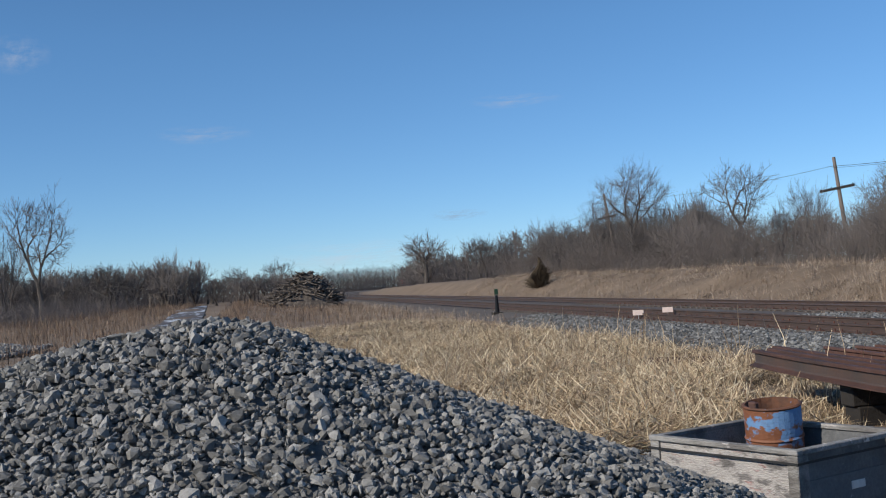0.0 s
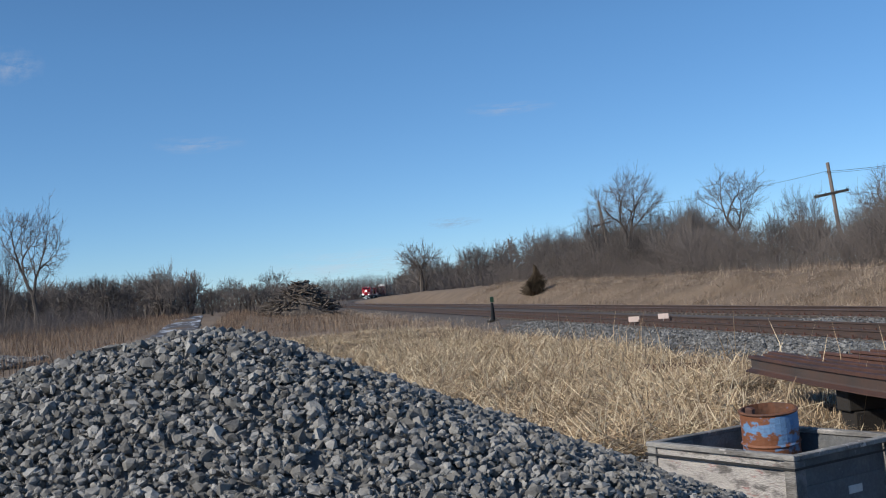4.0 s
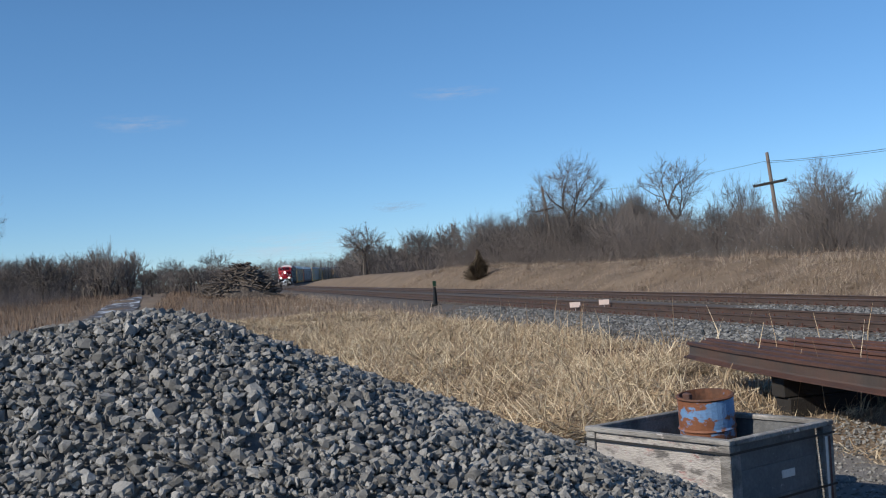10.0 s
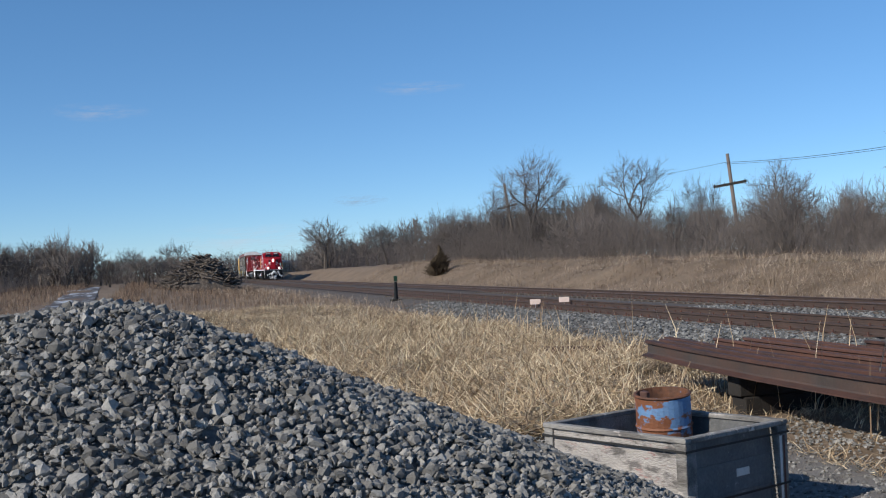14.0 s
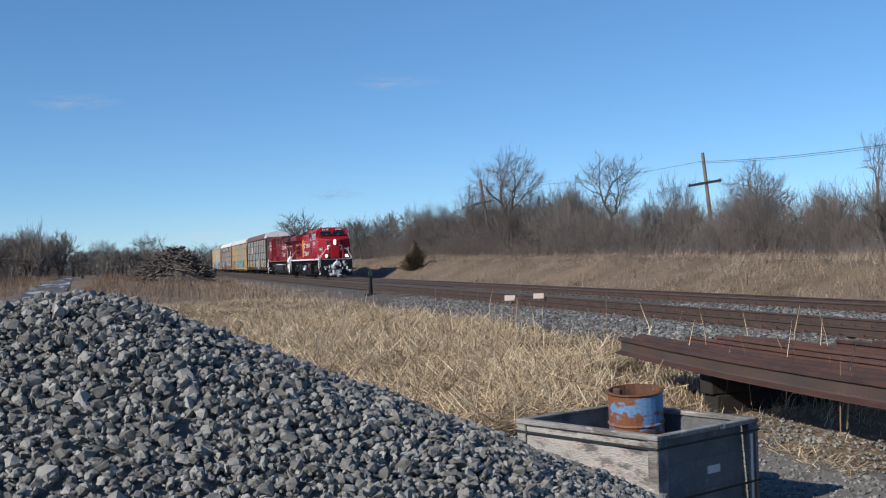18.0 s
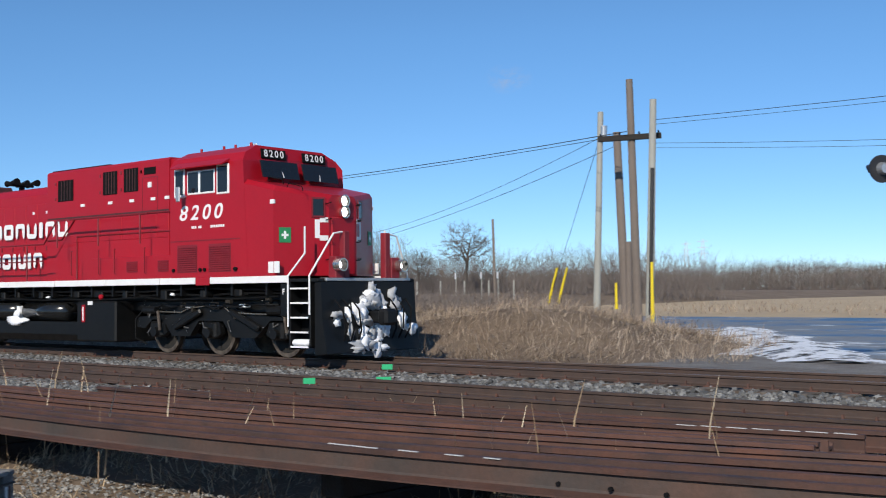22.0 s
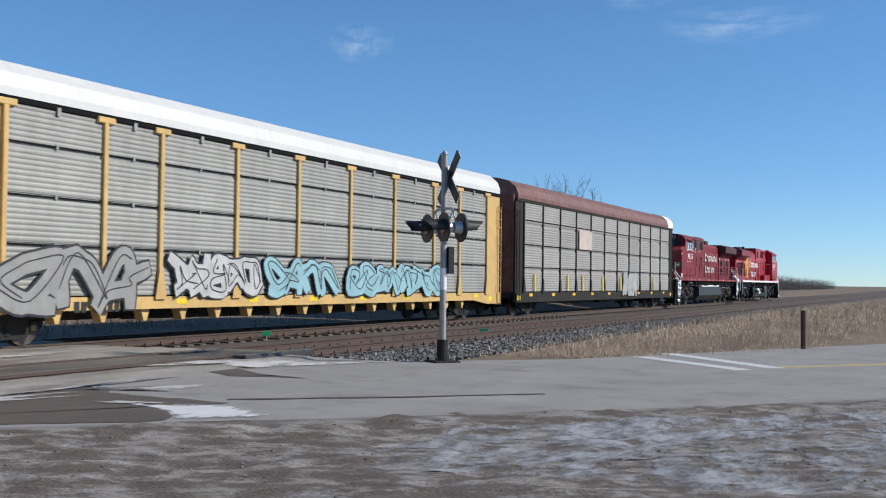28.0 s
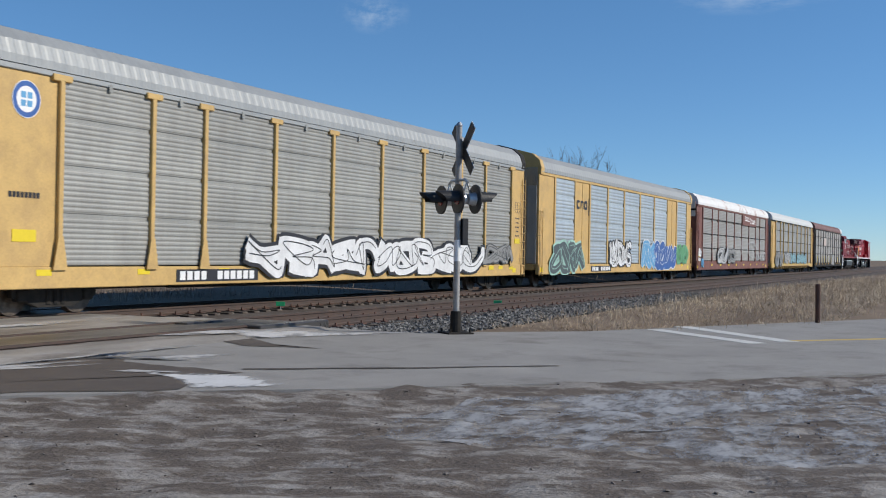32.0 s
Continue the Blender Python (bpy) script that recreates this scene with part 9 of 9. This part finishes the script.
for x, y, h, k in ((71.0, 25.0, 5.6, "wood"), (73.6, 25.6, 5.9, "wood_c"), (75.4, 24.8, 4.6, "sapling"), (69.4, 25.4, 4.2, "shrub")):
    plant(k, "dense bare tree in the clump beside the line", x, y, h, turn=(x * 71) % 360, wide=1.15)
plant("wood_b", "lone bare tree beyond the low brush", 166.4, 34.6, 7.74 - ground_z(166.4, 34.6), turn=40, wide=0.8)
# the woods to the west, and those beyond the curve
for i in range(74):
    yaw, d = radians(-107 + 19.5 * (i + r.random()) / 74), r.uniform(140, 225)
    deg = math.degrees(yaw)
    rise = (1.85 + 0.7 * noise.noise((deg * 0.9, 2.0, 0))) if deg < -93.5 else 1.05
    x, y = d * math.sin(yaw), d * math.cos(yaw)
    plant(r.choice(("wood", "wood_b", "wood_c")), "bare tree of the far woods", x, y, 1.39 + d * math.tan(radians(rise)) * r.uniform(0.75, 1.12) - ground_z(x, y), turn=r.uniform(0, 360), wide=r.uniform(0.8, 1.25), group="far woods")
for i in range(40):
    x = -150 - i * 6.0 + r.uniform(-3, 3)
    plant(r.choice(("wood", "wood_b", "wood_c")), "bare tree along the curving line", x, track_y(x, 0) + 33 + 22 * r.random(), r.uniform(5.0, 8.2), turn=r.uniform(0, 360), wide=r.uniform(0.9, 1.3), group="far woods")
# dark cedar by the line
ced = thing("cedar_bush", "dark brown-green cedar bush beside the line", "bush", at=pose(-102.3, 24.5, ground_z(-102.3, 24.5) - 0.1))
p0, p1, ra = [], [], []
for k in range(1700):
    h = r.random() ** 0.9
    a = r.uniform(0, 6.28)
    q = (1 - h ** 1.6) ** 0.7 * (1.5 + 0.5 * math.sin(2 * a + 1) + 0.35 * math.sin(9 * h + 3 * a)) * r.uniform(0.2, 1.0)
    z = 0.1 + h * (2.0 + 0.6 * math.sin(a))
    p0.append((q * 0.5 * math.cos(a), q * 0.5 * math.sin(a), z - 0.1))
    p1.append((q * math.cos(a), q * math.sin(a), z + 0.22))
    ra.append(r.uniform(0.03, 0.06))
part("trunk", Mesh().cyl((0, 0, 0), (0, 0, 2.0), 0.12, 0.04, n=7), M_BARK, ced)
part("foliage", bars_mesh("foliage", p0, p1, ra, [q * 0.3 for q in ra], 4, M_CEDAR), None, ced)


def brush(name, label, n, seed, place, size, mat, radius, lean=0.3, category="brush", shoots=3):
    """A tangle of upright twigs, each with side shoots."""
    rs = np.random.RandomState(seed)
    p0, p1, ra, rb = [], [], [], []
    for _ in range(n):
        x, y, h = place(rs)
        h *= size
        z = ground_z(x, y) - 0.05
        d = rs.normal(0, lean, 2)
        top = (x + d[0] * h * 0.6, y + d[1] * h * 0.6, z + h)
        p0.append((x, y, z)); p1.append(top); ra.append(radius); rb.append(radius * 0.45)
        for _ in range(shoots):
            t = rs.uniform(0.2, 0.95)
            b = tuple(s_ + (e_ - s_) * t for s_, e_ in zip((x, y, z), top))
            q = rs.normal(0, 0.20, 2)
            p0.append(b); p1.append((b[0] + q[0] * h, b[1] + q[1] * h, b[2] + h * rs.uniform(0.1, 0.35))); ra.append(radius * 0.6); rb.append(radius * 0.3)
    return tagged(new(name, bars_mesh(name, p0, p1, ra, rb, 3, mat)), label, category, kind="stuff")


brush("bank_brush", "tangled bare brown brush along the bank", 9500, 31, lambda q: (lambda x: (x, 30.5 + track_y(x, 0) + q.gamma(2.0, 3.0), q.uniform(0.5, 1.0) * (0.75 + 0.35 * math.sin(x * 0.21) + 0.25 * math.sin(x * 0.57)) * (0.33 + 0.85 * smooth_step(-46, -60, x))))(-26 - 130 * q.rand() ** 1.1), 3.1, M_BRUSH, 0.010, 0.5, shoots=5)
brush("line_brush", "far bare brush along the curving line", 2600, 32, lambda q: (lambda x: (x, 32 + track_y(x, 0) + q.gamma(2.0, 5.0), q.uniform(0.5, 1.0)))(-140 - 260 * q.rand()), 4.3, M_BRUSH, 0.03, 0.3)
brush("west_woods", "far bare brown woods", 7000, 33, lambda q: (lambda u: (-205 - 110 * q.rand() + 30 * u, -78 + 92 * u, q.uniform(0.35, 1.0) * (0.8 + 0.45 * noise.noise((u * 9, 3.0, 0)) + 0.35 * noise.noise((u * 31, 1.0, 0))) * (1 - 0.62 * smooth_step(0.60, 0.74, u))))(q.rand()), 5.2, M_BRUSH, 0.030, 0.5, "woods")
brush("west_thicket", "bare brown thicket beside the farm track", 2200, 34, lambda q: (-96 - 60 * q.rand(), -15 - 24 * q.rand(), q.uniform(0.25, 1.0) * (0.8 + 0.5 * q.rand() ** 3)), 2.4, M_BRUSH, 0.016, 0.5, shoots=5)
brush("curve_woods", "far bare woods beyond the curve", 2600, 35, lambda q: (-430 - 120 * q.rand(), 20 + 75 * q.rand(), q.uniform(0.4, 1.0)), 9.5, M_BRUSH, 0.06, 0.3, "woods")
brush("north_woods", "long belt of bare brown woods beyond the field", 14000, 36, lambda q: (lambda u: (-330 + 560 * u, 300 + 60 * q.rand() - 40 * u, q.uniform(0.72, 1.0) * (0.9 + 0.1 * math.sin(u * 40))))(q.rand()), 8.8, M_BRUSH, 0.045, 0.5, "woods")
brush("north_understory", "dense bare understory of the far woods", 9000, 46, lambda q: (lambda u: (-330 + 560 * u, 299 + 12 * q.rand() - 40 * u, q.uniform(0.6, 1.0)))(q.rand()), 6.0, M_BRUSH, 0.075, 0.45, "woods")
brush("east_brush", "low bare brush along the line", 9000, 37, lambda q: (lambda x: (x, 24 + 24 * q.rand() ** 1.5 + (x - 60) * 0.05, q.uniform(0.35, 1.0)))(52 + 420 * q.rand() ** 1.6), 3.3, M_BRUSH, 0.018)
brush("east_far_woods", "far bare woods along the eastern horizon", 2600, 47, lambda q: (lambda x: (x, 30 + 0.22 * x + 50 * q.rand(), q.uniform(0.4, 1.0) * (0.7 + 0.3 * math.sin(x * 0.09))))(230 + 420 * q.rand()), 6.0, M_BRUSH, 0.09, 0.25, "woods")
brush("road_thicket", "bare thicket behind the junction poles", 6000, 38, lambda q: (-165 + 115 * q.rand(), 92 + 16 * q.rand(), q.uniform(0.4, 1.0)), 4.6, M_BRUSH, 0.022, 0.5)
brush("far_evergreens", "far dark evergreen row", 1500, 39, lambda q: (-40 + 60 * q.rand(), 262 + 10 * q.rand(), q.uniform(0.4, 1.0)), 5.0, M_PINE, 0.14, 0.45, "trees")


def blades(name, label, pts, heights, width, lean, seed, mat, category="grass", lodged=0.0, comb=0.0):
    """Dry grass as bent strips."""
    rs = np.random.RandomState(seed)
    p, h = np.asarray(pts, float), np.asarray(heights, float)
    n = len(p)
    p = p + np.stack([np.zeros(n), np.zeros(n), rs.uniform(0, 0.25, n) * h * min(1.0, lodged * 1.2)], 1)
    a = rs.uniform(0, 2 * np.pi, n)
    side_ = np.stack([np.cos(a), np.sin(a), np.zeros(n)], 1) * (width * rs.uniform(0.6, 1.4, n))[:, None]
    b = rs.uniform(0, 2 * np.pi, n)
    if comb:
        swirl = np.array([noise.noise((x * 0.45, y * 0.45, 5.0)) + 0.5 * noise.noise((x * 1.3, y * 1.3, 7.0)) for x, y, _ in p])
        b = np.where(rs.rand(n) < comb, 6.0 * swirl + rs.normal(0, 0.35, n), b)
    le = lean * rs.uniform(0.2, 1.0, n) + (rs.rand(n) < lodged) * rs.uniform(1.2, 5.0, n)
    d = np.stack([np.cos(b), np.sin(b), np.zeros(n)], 1) * (h * le / np.sqrt(1 + le ** 2))[:, None]
    up = np.zeros((n, 3)); up[:, 2] = h / np.sqrt(1 + le ** 2)
    m = p + d * 0.35 + up * 0.6
    t = p + d + up * np.maximum(0.6, 1.0 - 0.12 * le)[:, None]
    v = np.stack([p - side_, p + side_, m - side_ * 0.8, m + side_ * 0.8, t - side_ * 0.2, t + side_ * 0.2], 1)
    f = np.array([(0, 1, 3, 2), (2, 3, 5, 4)])[None] + (np.arange(n) * 6)[:, None, None]
    return tagged(new(name, array_mesh(name, v.reshape(-1, 3), f.reshape(-1, 4), mat)), label, category, kind="stuff")


rs = np.random.RandomState(77)


def scatter(n, x0, x1, y0, y1, keep, h0, h1, clump=0.6, power=1.0):
    pts, hs = [], []
    for _ in range(n):
        x, y = x1 + (x0 - x1) * rs.rand() ** power, rs.uniform(y0, y1)
        c = 0.5 + 0.5 * noise.noise((x * clump, y * clump, 2.0))
        if not keep(x, y) or rs.rand() > 0.35 + c:
            continue
        pts.append((x, y, ground_z(x, y) - 0.02))
        hs.append(rs.uniform(h0, h1) * (0.6 + 0.7 * c))
    return pts, hs


in_stack = lambda x, y: -17.3 < x < 0 and 6.3 < y < 11.4
in_heap = lambda x, y: pile_z(x, y) > -0.62 and x > -11
bare = lambda x, y: x > -12.2 and y < 6.2 + 0.5 * noise.noise((x * 0.8, y, 1.0))
p, h = scatter(150000, -62, -9.0, -1.0, 10.4, lambda x, y: not in_stack(x, y) and not in_heap(x, y) and not bare(x, y) and y < 9.2 + 0.9 * noise.noise((x * 0.3, 0, 0)), 0.22, 0.56, 0.9, power=1.5)
blades("reed_grass", "flattened straw-coloured dry reeds", p, h, 0.0065, 0.9, 1, M_BLADE, lodged=0.98, comb=0.35)
p, h = scatter(52000, -34, -12.0, 2.5, 9.4, lambda x, y: not in_stack(x, y) and not in_heap(x, y) and not bare(x, y) and noise.noise((x * 0.9, y * 0.9, 12.0)) > -0.25, 0.30, 0.70, 0.9, power=1.2)
blades("matted_reeds", "thick mats of fallen pale reeds", p, h, 0.0085, 1.2, 12, M_BLADE, lodged=1.0, comb=0.35)
p, h = scatter(1500, -40, -12.5, 4.0, 9.4, lambda x, y: not in_stack(x, y) and noise.noise((x * 0.7, y * 0.7, 8.0)) > 0.1, 0.35, 0.75, 0.9, power=1.3)
blades("standing_reeds", "pale dry reeds still standing", p, h, 0.0035, 0.3, 9, M_BLADE)
q = np.random.RandomState(91)
p0, p1 = [], []
for x, y in zip(-11.6 - 26 * q.rand(26000) ** 1.5, q.uniform(0.5, 9.3, 26000)):
    if in_stack(x, y) or in_heap(x, y) or bare(x, y) or noise.noise((x * 0.8, y * 0.8, 12.0)) < -0.30:
        continue
    z, l, a, up = ground_z(x, y) + q.uniform(0.0, 0.22), q.uniform(0.14, 0.55), q.uniform(0, 6.283), q.beta(1.1, 2.2) * 1.5
    p0.append((x, y, z)), p1.append((x + l * math.cos(up) * math.cos(a), y + l * math.cos(up) * math.sin(a), z + l * math.sin(up)))
tagged(new("reed_stalks", bars_mesh("reed_stalks", p0, p1, [0.0065] * len(p0), [0.0045] * len(p0), 3, M_BLADE)), "broken pale reed stalks lying every way", "grass", kind="stuff")
gv = thing("gravel_patch", "bare trodden gravel beside the stored rails", "gravel", kind="structure", mb=grid_sheet([-12.6 + 0.4 * i for i in range(30)], [2.2 + 0.35 * j for j in range(15)], lambda x, y: ground_z(x, y) + 0.03 - 0.2 * smooth_step(-12.0, -12.6, x) - 0.2 * smooth_step(6.3, 7.0, y) - 0.2 * smooth_step(-1.8, -1.0, x)), mat=M_GRAVEL, smooth=True)
q = np.random.RandomState(61)
v, f = rocks([(x, y, ground_z(x, y) + 0.035) for x, y in zip(q.uniform(-12.2, -1.6, 9000), q.uniform(2.6, 7.2, 9000)) if not in_heap(x, y)], 0.028, 0.45, 62, 0.7)
tagged(new("pebbles", array_mesh("pebbles", v, f, M_CHIP)), "small loose pebbles on bare ground", "gravel", kind="stuff")
p, h = scatter(5200, -13.5, -2.5, 3.2, 7.4, lambda x, y: not in_heap(x, y) and not (-9.6 < x < -7.4 and y < 4.7) and noise.noise((x * 0.9, y * 0.9, 4.0)) > -0.1, 0.04, 0.15, 1.4)
blades("trampled_grass", "short trampled dry grass", p, h, 0.0045, 1.2, 2, M_BLADE, lodged=0.95)
p, h = scatter(1900, -14.0, -1.5, 6.1, 7.3, lambda x, y: noise.noise((x * 1.1, y * 1.1, 9.0)) > -0.15, 0.08, 0.24, 1.4)
p3, h3 = scatter(15000, -15.5, -1.5, 7.2, 11.2, lambda x, y: noise.noise((x * 1.2, y * 1.2, 9.0)) > -0.3, 0.12, 0.38, 1.4)
p2, h2 = scatter(5200, -18.0, -12.0, 5.8, 9.6, lambda x, y: True, 0.12, 0.36, 1.4)
p, h = p + p2 + p3, h + h2 + h3
blades("stack_grass", "dry grass growing under the stored rails", p, h, 0.005, 0.9, 3, M_BLADE, lodged=0.8, comb=0.4)
p, h = scatter(50000, -135, -13, 21.2, 34, lambda x, y: True, 0.22, 0.6, 0.35, 1.0)
p2, h2 = scatter(42000, -48, -9, 21.3, 33, lambda x, y: x < -10 - (y - 22) * 0.3, 0.25, 0.6, 0.5)
p3, h3 = scatter(26000, -135, -22, 25.0, 31.5, lambda x, y: noise.noise((x * 0.16, y * 0.5, 21.0)) > -0.12, 0.28, 0.58, 0.5)
blades("crest_grass", "long pale dry grass hanging over the bank's crest", p3, h3, 0.007, 0.9, 14, M_BLADE_CREST, lodged=0.9, comb=0.8)
blades("bank_grass", "tall dull-brown dry grass on the bank", p, h, 0.010, 1.0, 4, M_BLADE_BANK, lodged=0.85, comb=0.8)
blades("slope_grass", "fine tan dry grass combed over the near slope", p2, h2, 0.0055, 1.0, 19, M_BLADE_CREST, lodged=0.8, comb=0.85)
p, h = scatter(44000, 23, 85, 3.0, 10.4, lambda x, y: y > 3.9 - (x - 26) * 0.55 and y < 9.9, 0.15, 0.42, 0.4, 1.3)
blades("verge_grass", "dry brown grass along the road verge", p, h, 0.005, 0.9, 5, M_BLADE_PALE, lodged=0.85, comb=0.7)
p, h = scatter(24000, 34, 110, -26, 9.6, lambda x, y: y > 4.6 - (x - 26) * 0.55 and y < 9.6, 0.20, 0.52, 0.35, 1.3)
blades("verge_brush", "tall pale dry weeds on the verge", p, h, 0.006, 0.8, 15, M_BLADE_PALE, lodged=0.75, comb=0.7)
p, h = scatter(26000, 16.5, 130, 21.6, 44, lambda x, y: y < 24 + (x - 16) * 0.5 + 3, 0.25, 0.65, 0.3, 1.3)
p5, h5 = scatter(9000, 13.0, 34, 23.2, 37, lambda x, y: x > 15.2 + 0.9 * noise.noise((x * 0.4, y * 0.4, 3.0)) - 2.2 * smooth_step(26.5, 23.5, y) and not (12.5 < x < 18.6 and 29.0 < y < 33.6), 0.08, 0.30, 0.6)
p, h = p + p5, h + h5
blades("field_grass", "tall pale dry grass beyond the tracks", p, h, 0.009, 0.7, 6, M_BLADE_BANK, lodged=0.6, comb=0.7)
p, h = scatter(44000, -150, -24, -24, -2.0, lambda x, y: not (-8.5 < y < -4.2), 0.35, 0.8, 0.25, 0.8)
p2, h2 = scatter(12000, -150, -60, -3.5, 9, lambda x, y: True, 0.3, 0.7, 0.2, 0.9)
p4, h4 = scatter(20000, -150, -44, 5.0, 10.9, lambda x, y: y < 10.6 + 0.4 * noise.noise((x * 0.3, 3.0, 0)), 0.2, 0.45, 0.3, 0.8)
blades("track_side_grass", "straw-coloured dry grass along the ballast", [(x, y + track_y(x, 0.0), z) for x, y, z in p4], h4, 0.010, 0.8, 17, M_BLADE_CREST, lodged=0.8, comb=0.5)
p6, h6 = scatter(16000, -60, 70, 58, 105, lambda x, y: noise.noise((x * 0.06, y * 0.12, 2.0)) > -0.3, 0.15, 0.45, 0.15)
blades("field_stubble", "broken dry stubble and weeds in the far field", [(x, y, 0.0) for x, y, z in p6], h6, 0.022, 0.5, 18, M_BLADE_BANK, lodged=0.4)
blades("red_weeds", "red-brown dead weeds across the field", p + p2, h + h2, 0.009, 0.5, 7, M_BLADE_RED, lodged=0.45)
p, h = [], []
for x, y in zip(rs.uniform(-16, -3.5, 48), rs.uniform(6.5, 9.6, 48)):
    p.append((x, y, -0.45)); h.append(rs.uniform(0.6, 1.15))
for x, y in zip(rs.uniform(-30, -17, 60), rs.uniform(6.0, 9.6, 60)):
    p.append((x, y, -0.6)); h.append(rs.uniform(0.6, 1.3))
blades("weed_stalks", "pale dead weed stalks between the stored rails", p, h, 0.008, 0.35, 8, M_BLADE)

# ---- ties and fastenings under the rails, small pieces last ----
TIE = Mesh().box(-0.115, 0.115, -1.3, 1.3, -0.18, 0.0, 0.012).data("tie", M_TIE)
PLATE = Mesh().box(-0.09, 0.09, -0.19, 0.19, 0.0, 0.02).data("tie_plate", M_RUST)
for name, centre in (("track_1", TRACK_1), ("track_2", TRACK_2)):
    plates = Mesh()
    for k in range(-110, 92):
        x = k * 0.55 + 0.12 * rng.uniform(-1, 1)
        if 0.0 < x < 19.3:
            continue
        part("tie", TIE, None, TRACKS[name], at=pose(x, centre, -0.175, 0, 0, rng.uniform(-1.5, 1.5)))
        for s in (-1, 1):
            y = centre + s * GAUGE / 2
            plates.box(x - 0.09, x + 0.09, y - 0.18, y + 0.18, -0.176, -0.158)
            plates.box(x - 0.05, x - 0.02, y - 0.13, y - 0.10, -0.16, -0.10)
            plates.box(x + 0.02, x + 0.05, y + 0.10, y + 0.13, -0.16, -0.10)
    tagged(part("tie_plate", plates, M_RUST, TRACKS[name], "rusty tie plates and spikes"), kind="stuff")
# thin drifting clouds, far off
def cloud_material(name, color, dense):
    m = bpy.data.materials.new(name)
    m.use_nodes = True
    n, l = m.node_tree.nodes, m.node_tree.links
    n.remove(n["Principled BSDF"])
    clear, glow, mix = n.new("ShaderNodeBsdfTransparent"), n.new("ShaderNodeEmission"), n.new("ShaderNodeMixShader")
    tc, gr, nz, rp, mu = n.new("ShaderNodeTexCoord"), n.new("ShaderNodeTexGradient"), n.new("ShaderNodeTexNoise"), n.new("ShaderNodeValToRGB"), n.new("ShaderNodeMath")
    gr.gradient_type, mu.operation = "SPHERICAL", "MULTIPLY"
    nz.inputs["Scale"].default_value, nz.inputs["Detail"].default_value, nz.inputs["Roughness"].default_value = 1.9, 7.0, 0.62
    rp.color_ramp.elements[0].position, rp.color_ramp.elements[1].position = 0.42, 0.78
    rp.color_ramp.elements[1].color = (dense, dense, dense, 1)
    glow.inputs["Color"].default_value = (*color, 1)
    l.new(tc.outputs["Object"], gr.inputs[0])
    l.new(tc.outputs["Object"], nz.inputs["Vector"])
    l.new(nz.outputs["Fac"], rp.inputs[0])
    l.new(gr.outputs["Fac"], mu.inputs[0])
    l.new(rp.outputs[0], mu.inputs[1])
    l.new(mu.outputs[0], mix.inputs[0])
    l.new(clear.outputs[0], mix.inputs[1])
    l.new(glow.outputs[0], mix.inputs[2])
    l.new(mix.outputs[0], n["Material Output"].inputs[0])
    return Mesh().add([(-1, 0, -1), (1, 0, -1), (1, 0, 1), (-1, 0, 1)], [(0, 1, 2, 3)]).data("cloud", m)


CLOUDS = {"white": cloud_material("white_cloud", (0.52, 0.63, 0.76), 0.62), "faint": cloud_material("faint_cloud", (0.37, 0.43, 0.55), 0.8), "grey": cloud_material("grey_cloud", (0.27, 0.38, 0.52), 1.3), "haze": cloud_material("low_cloud", (0.50, 0.58, 0.68), 0.8)}
for kind, yaw, el, w, h in (("faint", -92.9, 8.0, 2.6, 0.5), ("grey", -80.4, 3.4, 1.6, 0.32), ("faint", -77.3, 8.9, 2.6, 0.4), ("haze", -86.0, 1.7, 5.0, 0.9), ("faint", -101.3, 11.9, 1.6, 1.0), ("faint", -35.9, 10.6, 1.3, 0.8), ("faint", 41.7, 12.3, 1.6, 1.0), ("faint", 29.1, 13.6, 1.8, 1.0), ("white", 61.2, 11.8, 1.9, 1.1), ("white", 75.4, 14.6, 3.2, 1.3), ("white", 79.8, 12.6, 4.4, 1.0)):
    yw, e, d = radians(yaw), radians(el), 3500.0
    c = new("cloud", CLOUDS[kind])
    c.matrix_basis = pose(d * math.cos(e) * math.sin(yw), d * math.cos(e) * math.cos(yw), d * math.sin(e), el, 0, -yaw)
    c.scale = (d * math.tan(radians(w)), 1, d * math.tan(radians(h)))
    tagged(c, "thin white cloud far off in the sky", "cloud", kind="structure")


# ---- what moves ----
def on_track(s):
    y0, y1 = track_y(s - 12, TRACK_2), track_y(s + 12, TRACK_2)
    return track_y(s, TRACK_2), math.degrees(math.atan2(y1 - y0, 24))


def motions():
    times = [k * 0.5 for k in range(0, 65)]
    for ob, off, turned, length in TRAIN:
        rows = []
        for t in times:
            s = TRAIN_X + TRAIN_V * (t - 23.0) + off
            half = length / 2
            mid = s + half if turned else s - half
            y, a = on_track(mid)
            m = pose(mid, y, 0, 0, 0, a) @ (pose(-half, 0, 0, 0, 0, 180) if turned else pose(half, 0, 0))
            rows.append((t, m))
        walk(ob, rows)
    # the driving wheels roll along with the train
    turn = TRAIN_V / 0.51 / FPS
    for i, w in enumerate(WHEELS):
        home = w.matrix_basis.copy()
        sign = -1 if i >= 6 else 1
        walk(w, [(k / FPS, home @ Matrix.Rotation(sign * turn * k, 4, "Y")) for k in range(32 * FPS + 1)])


motions()
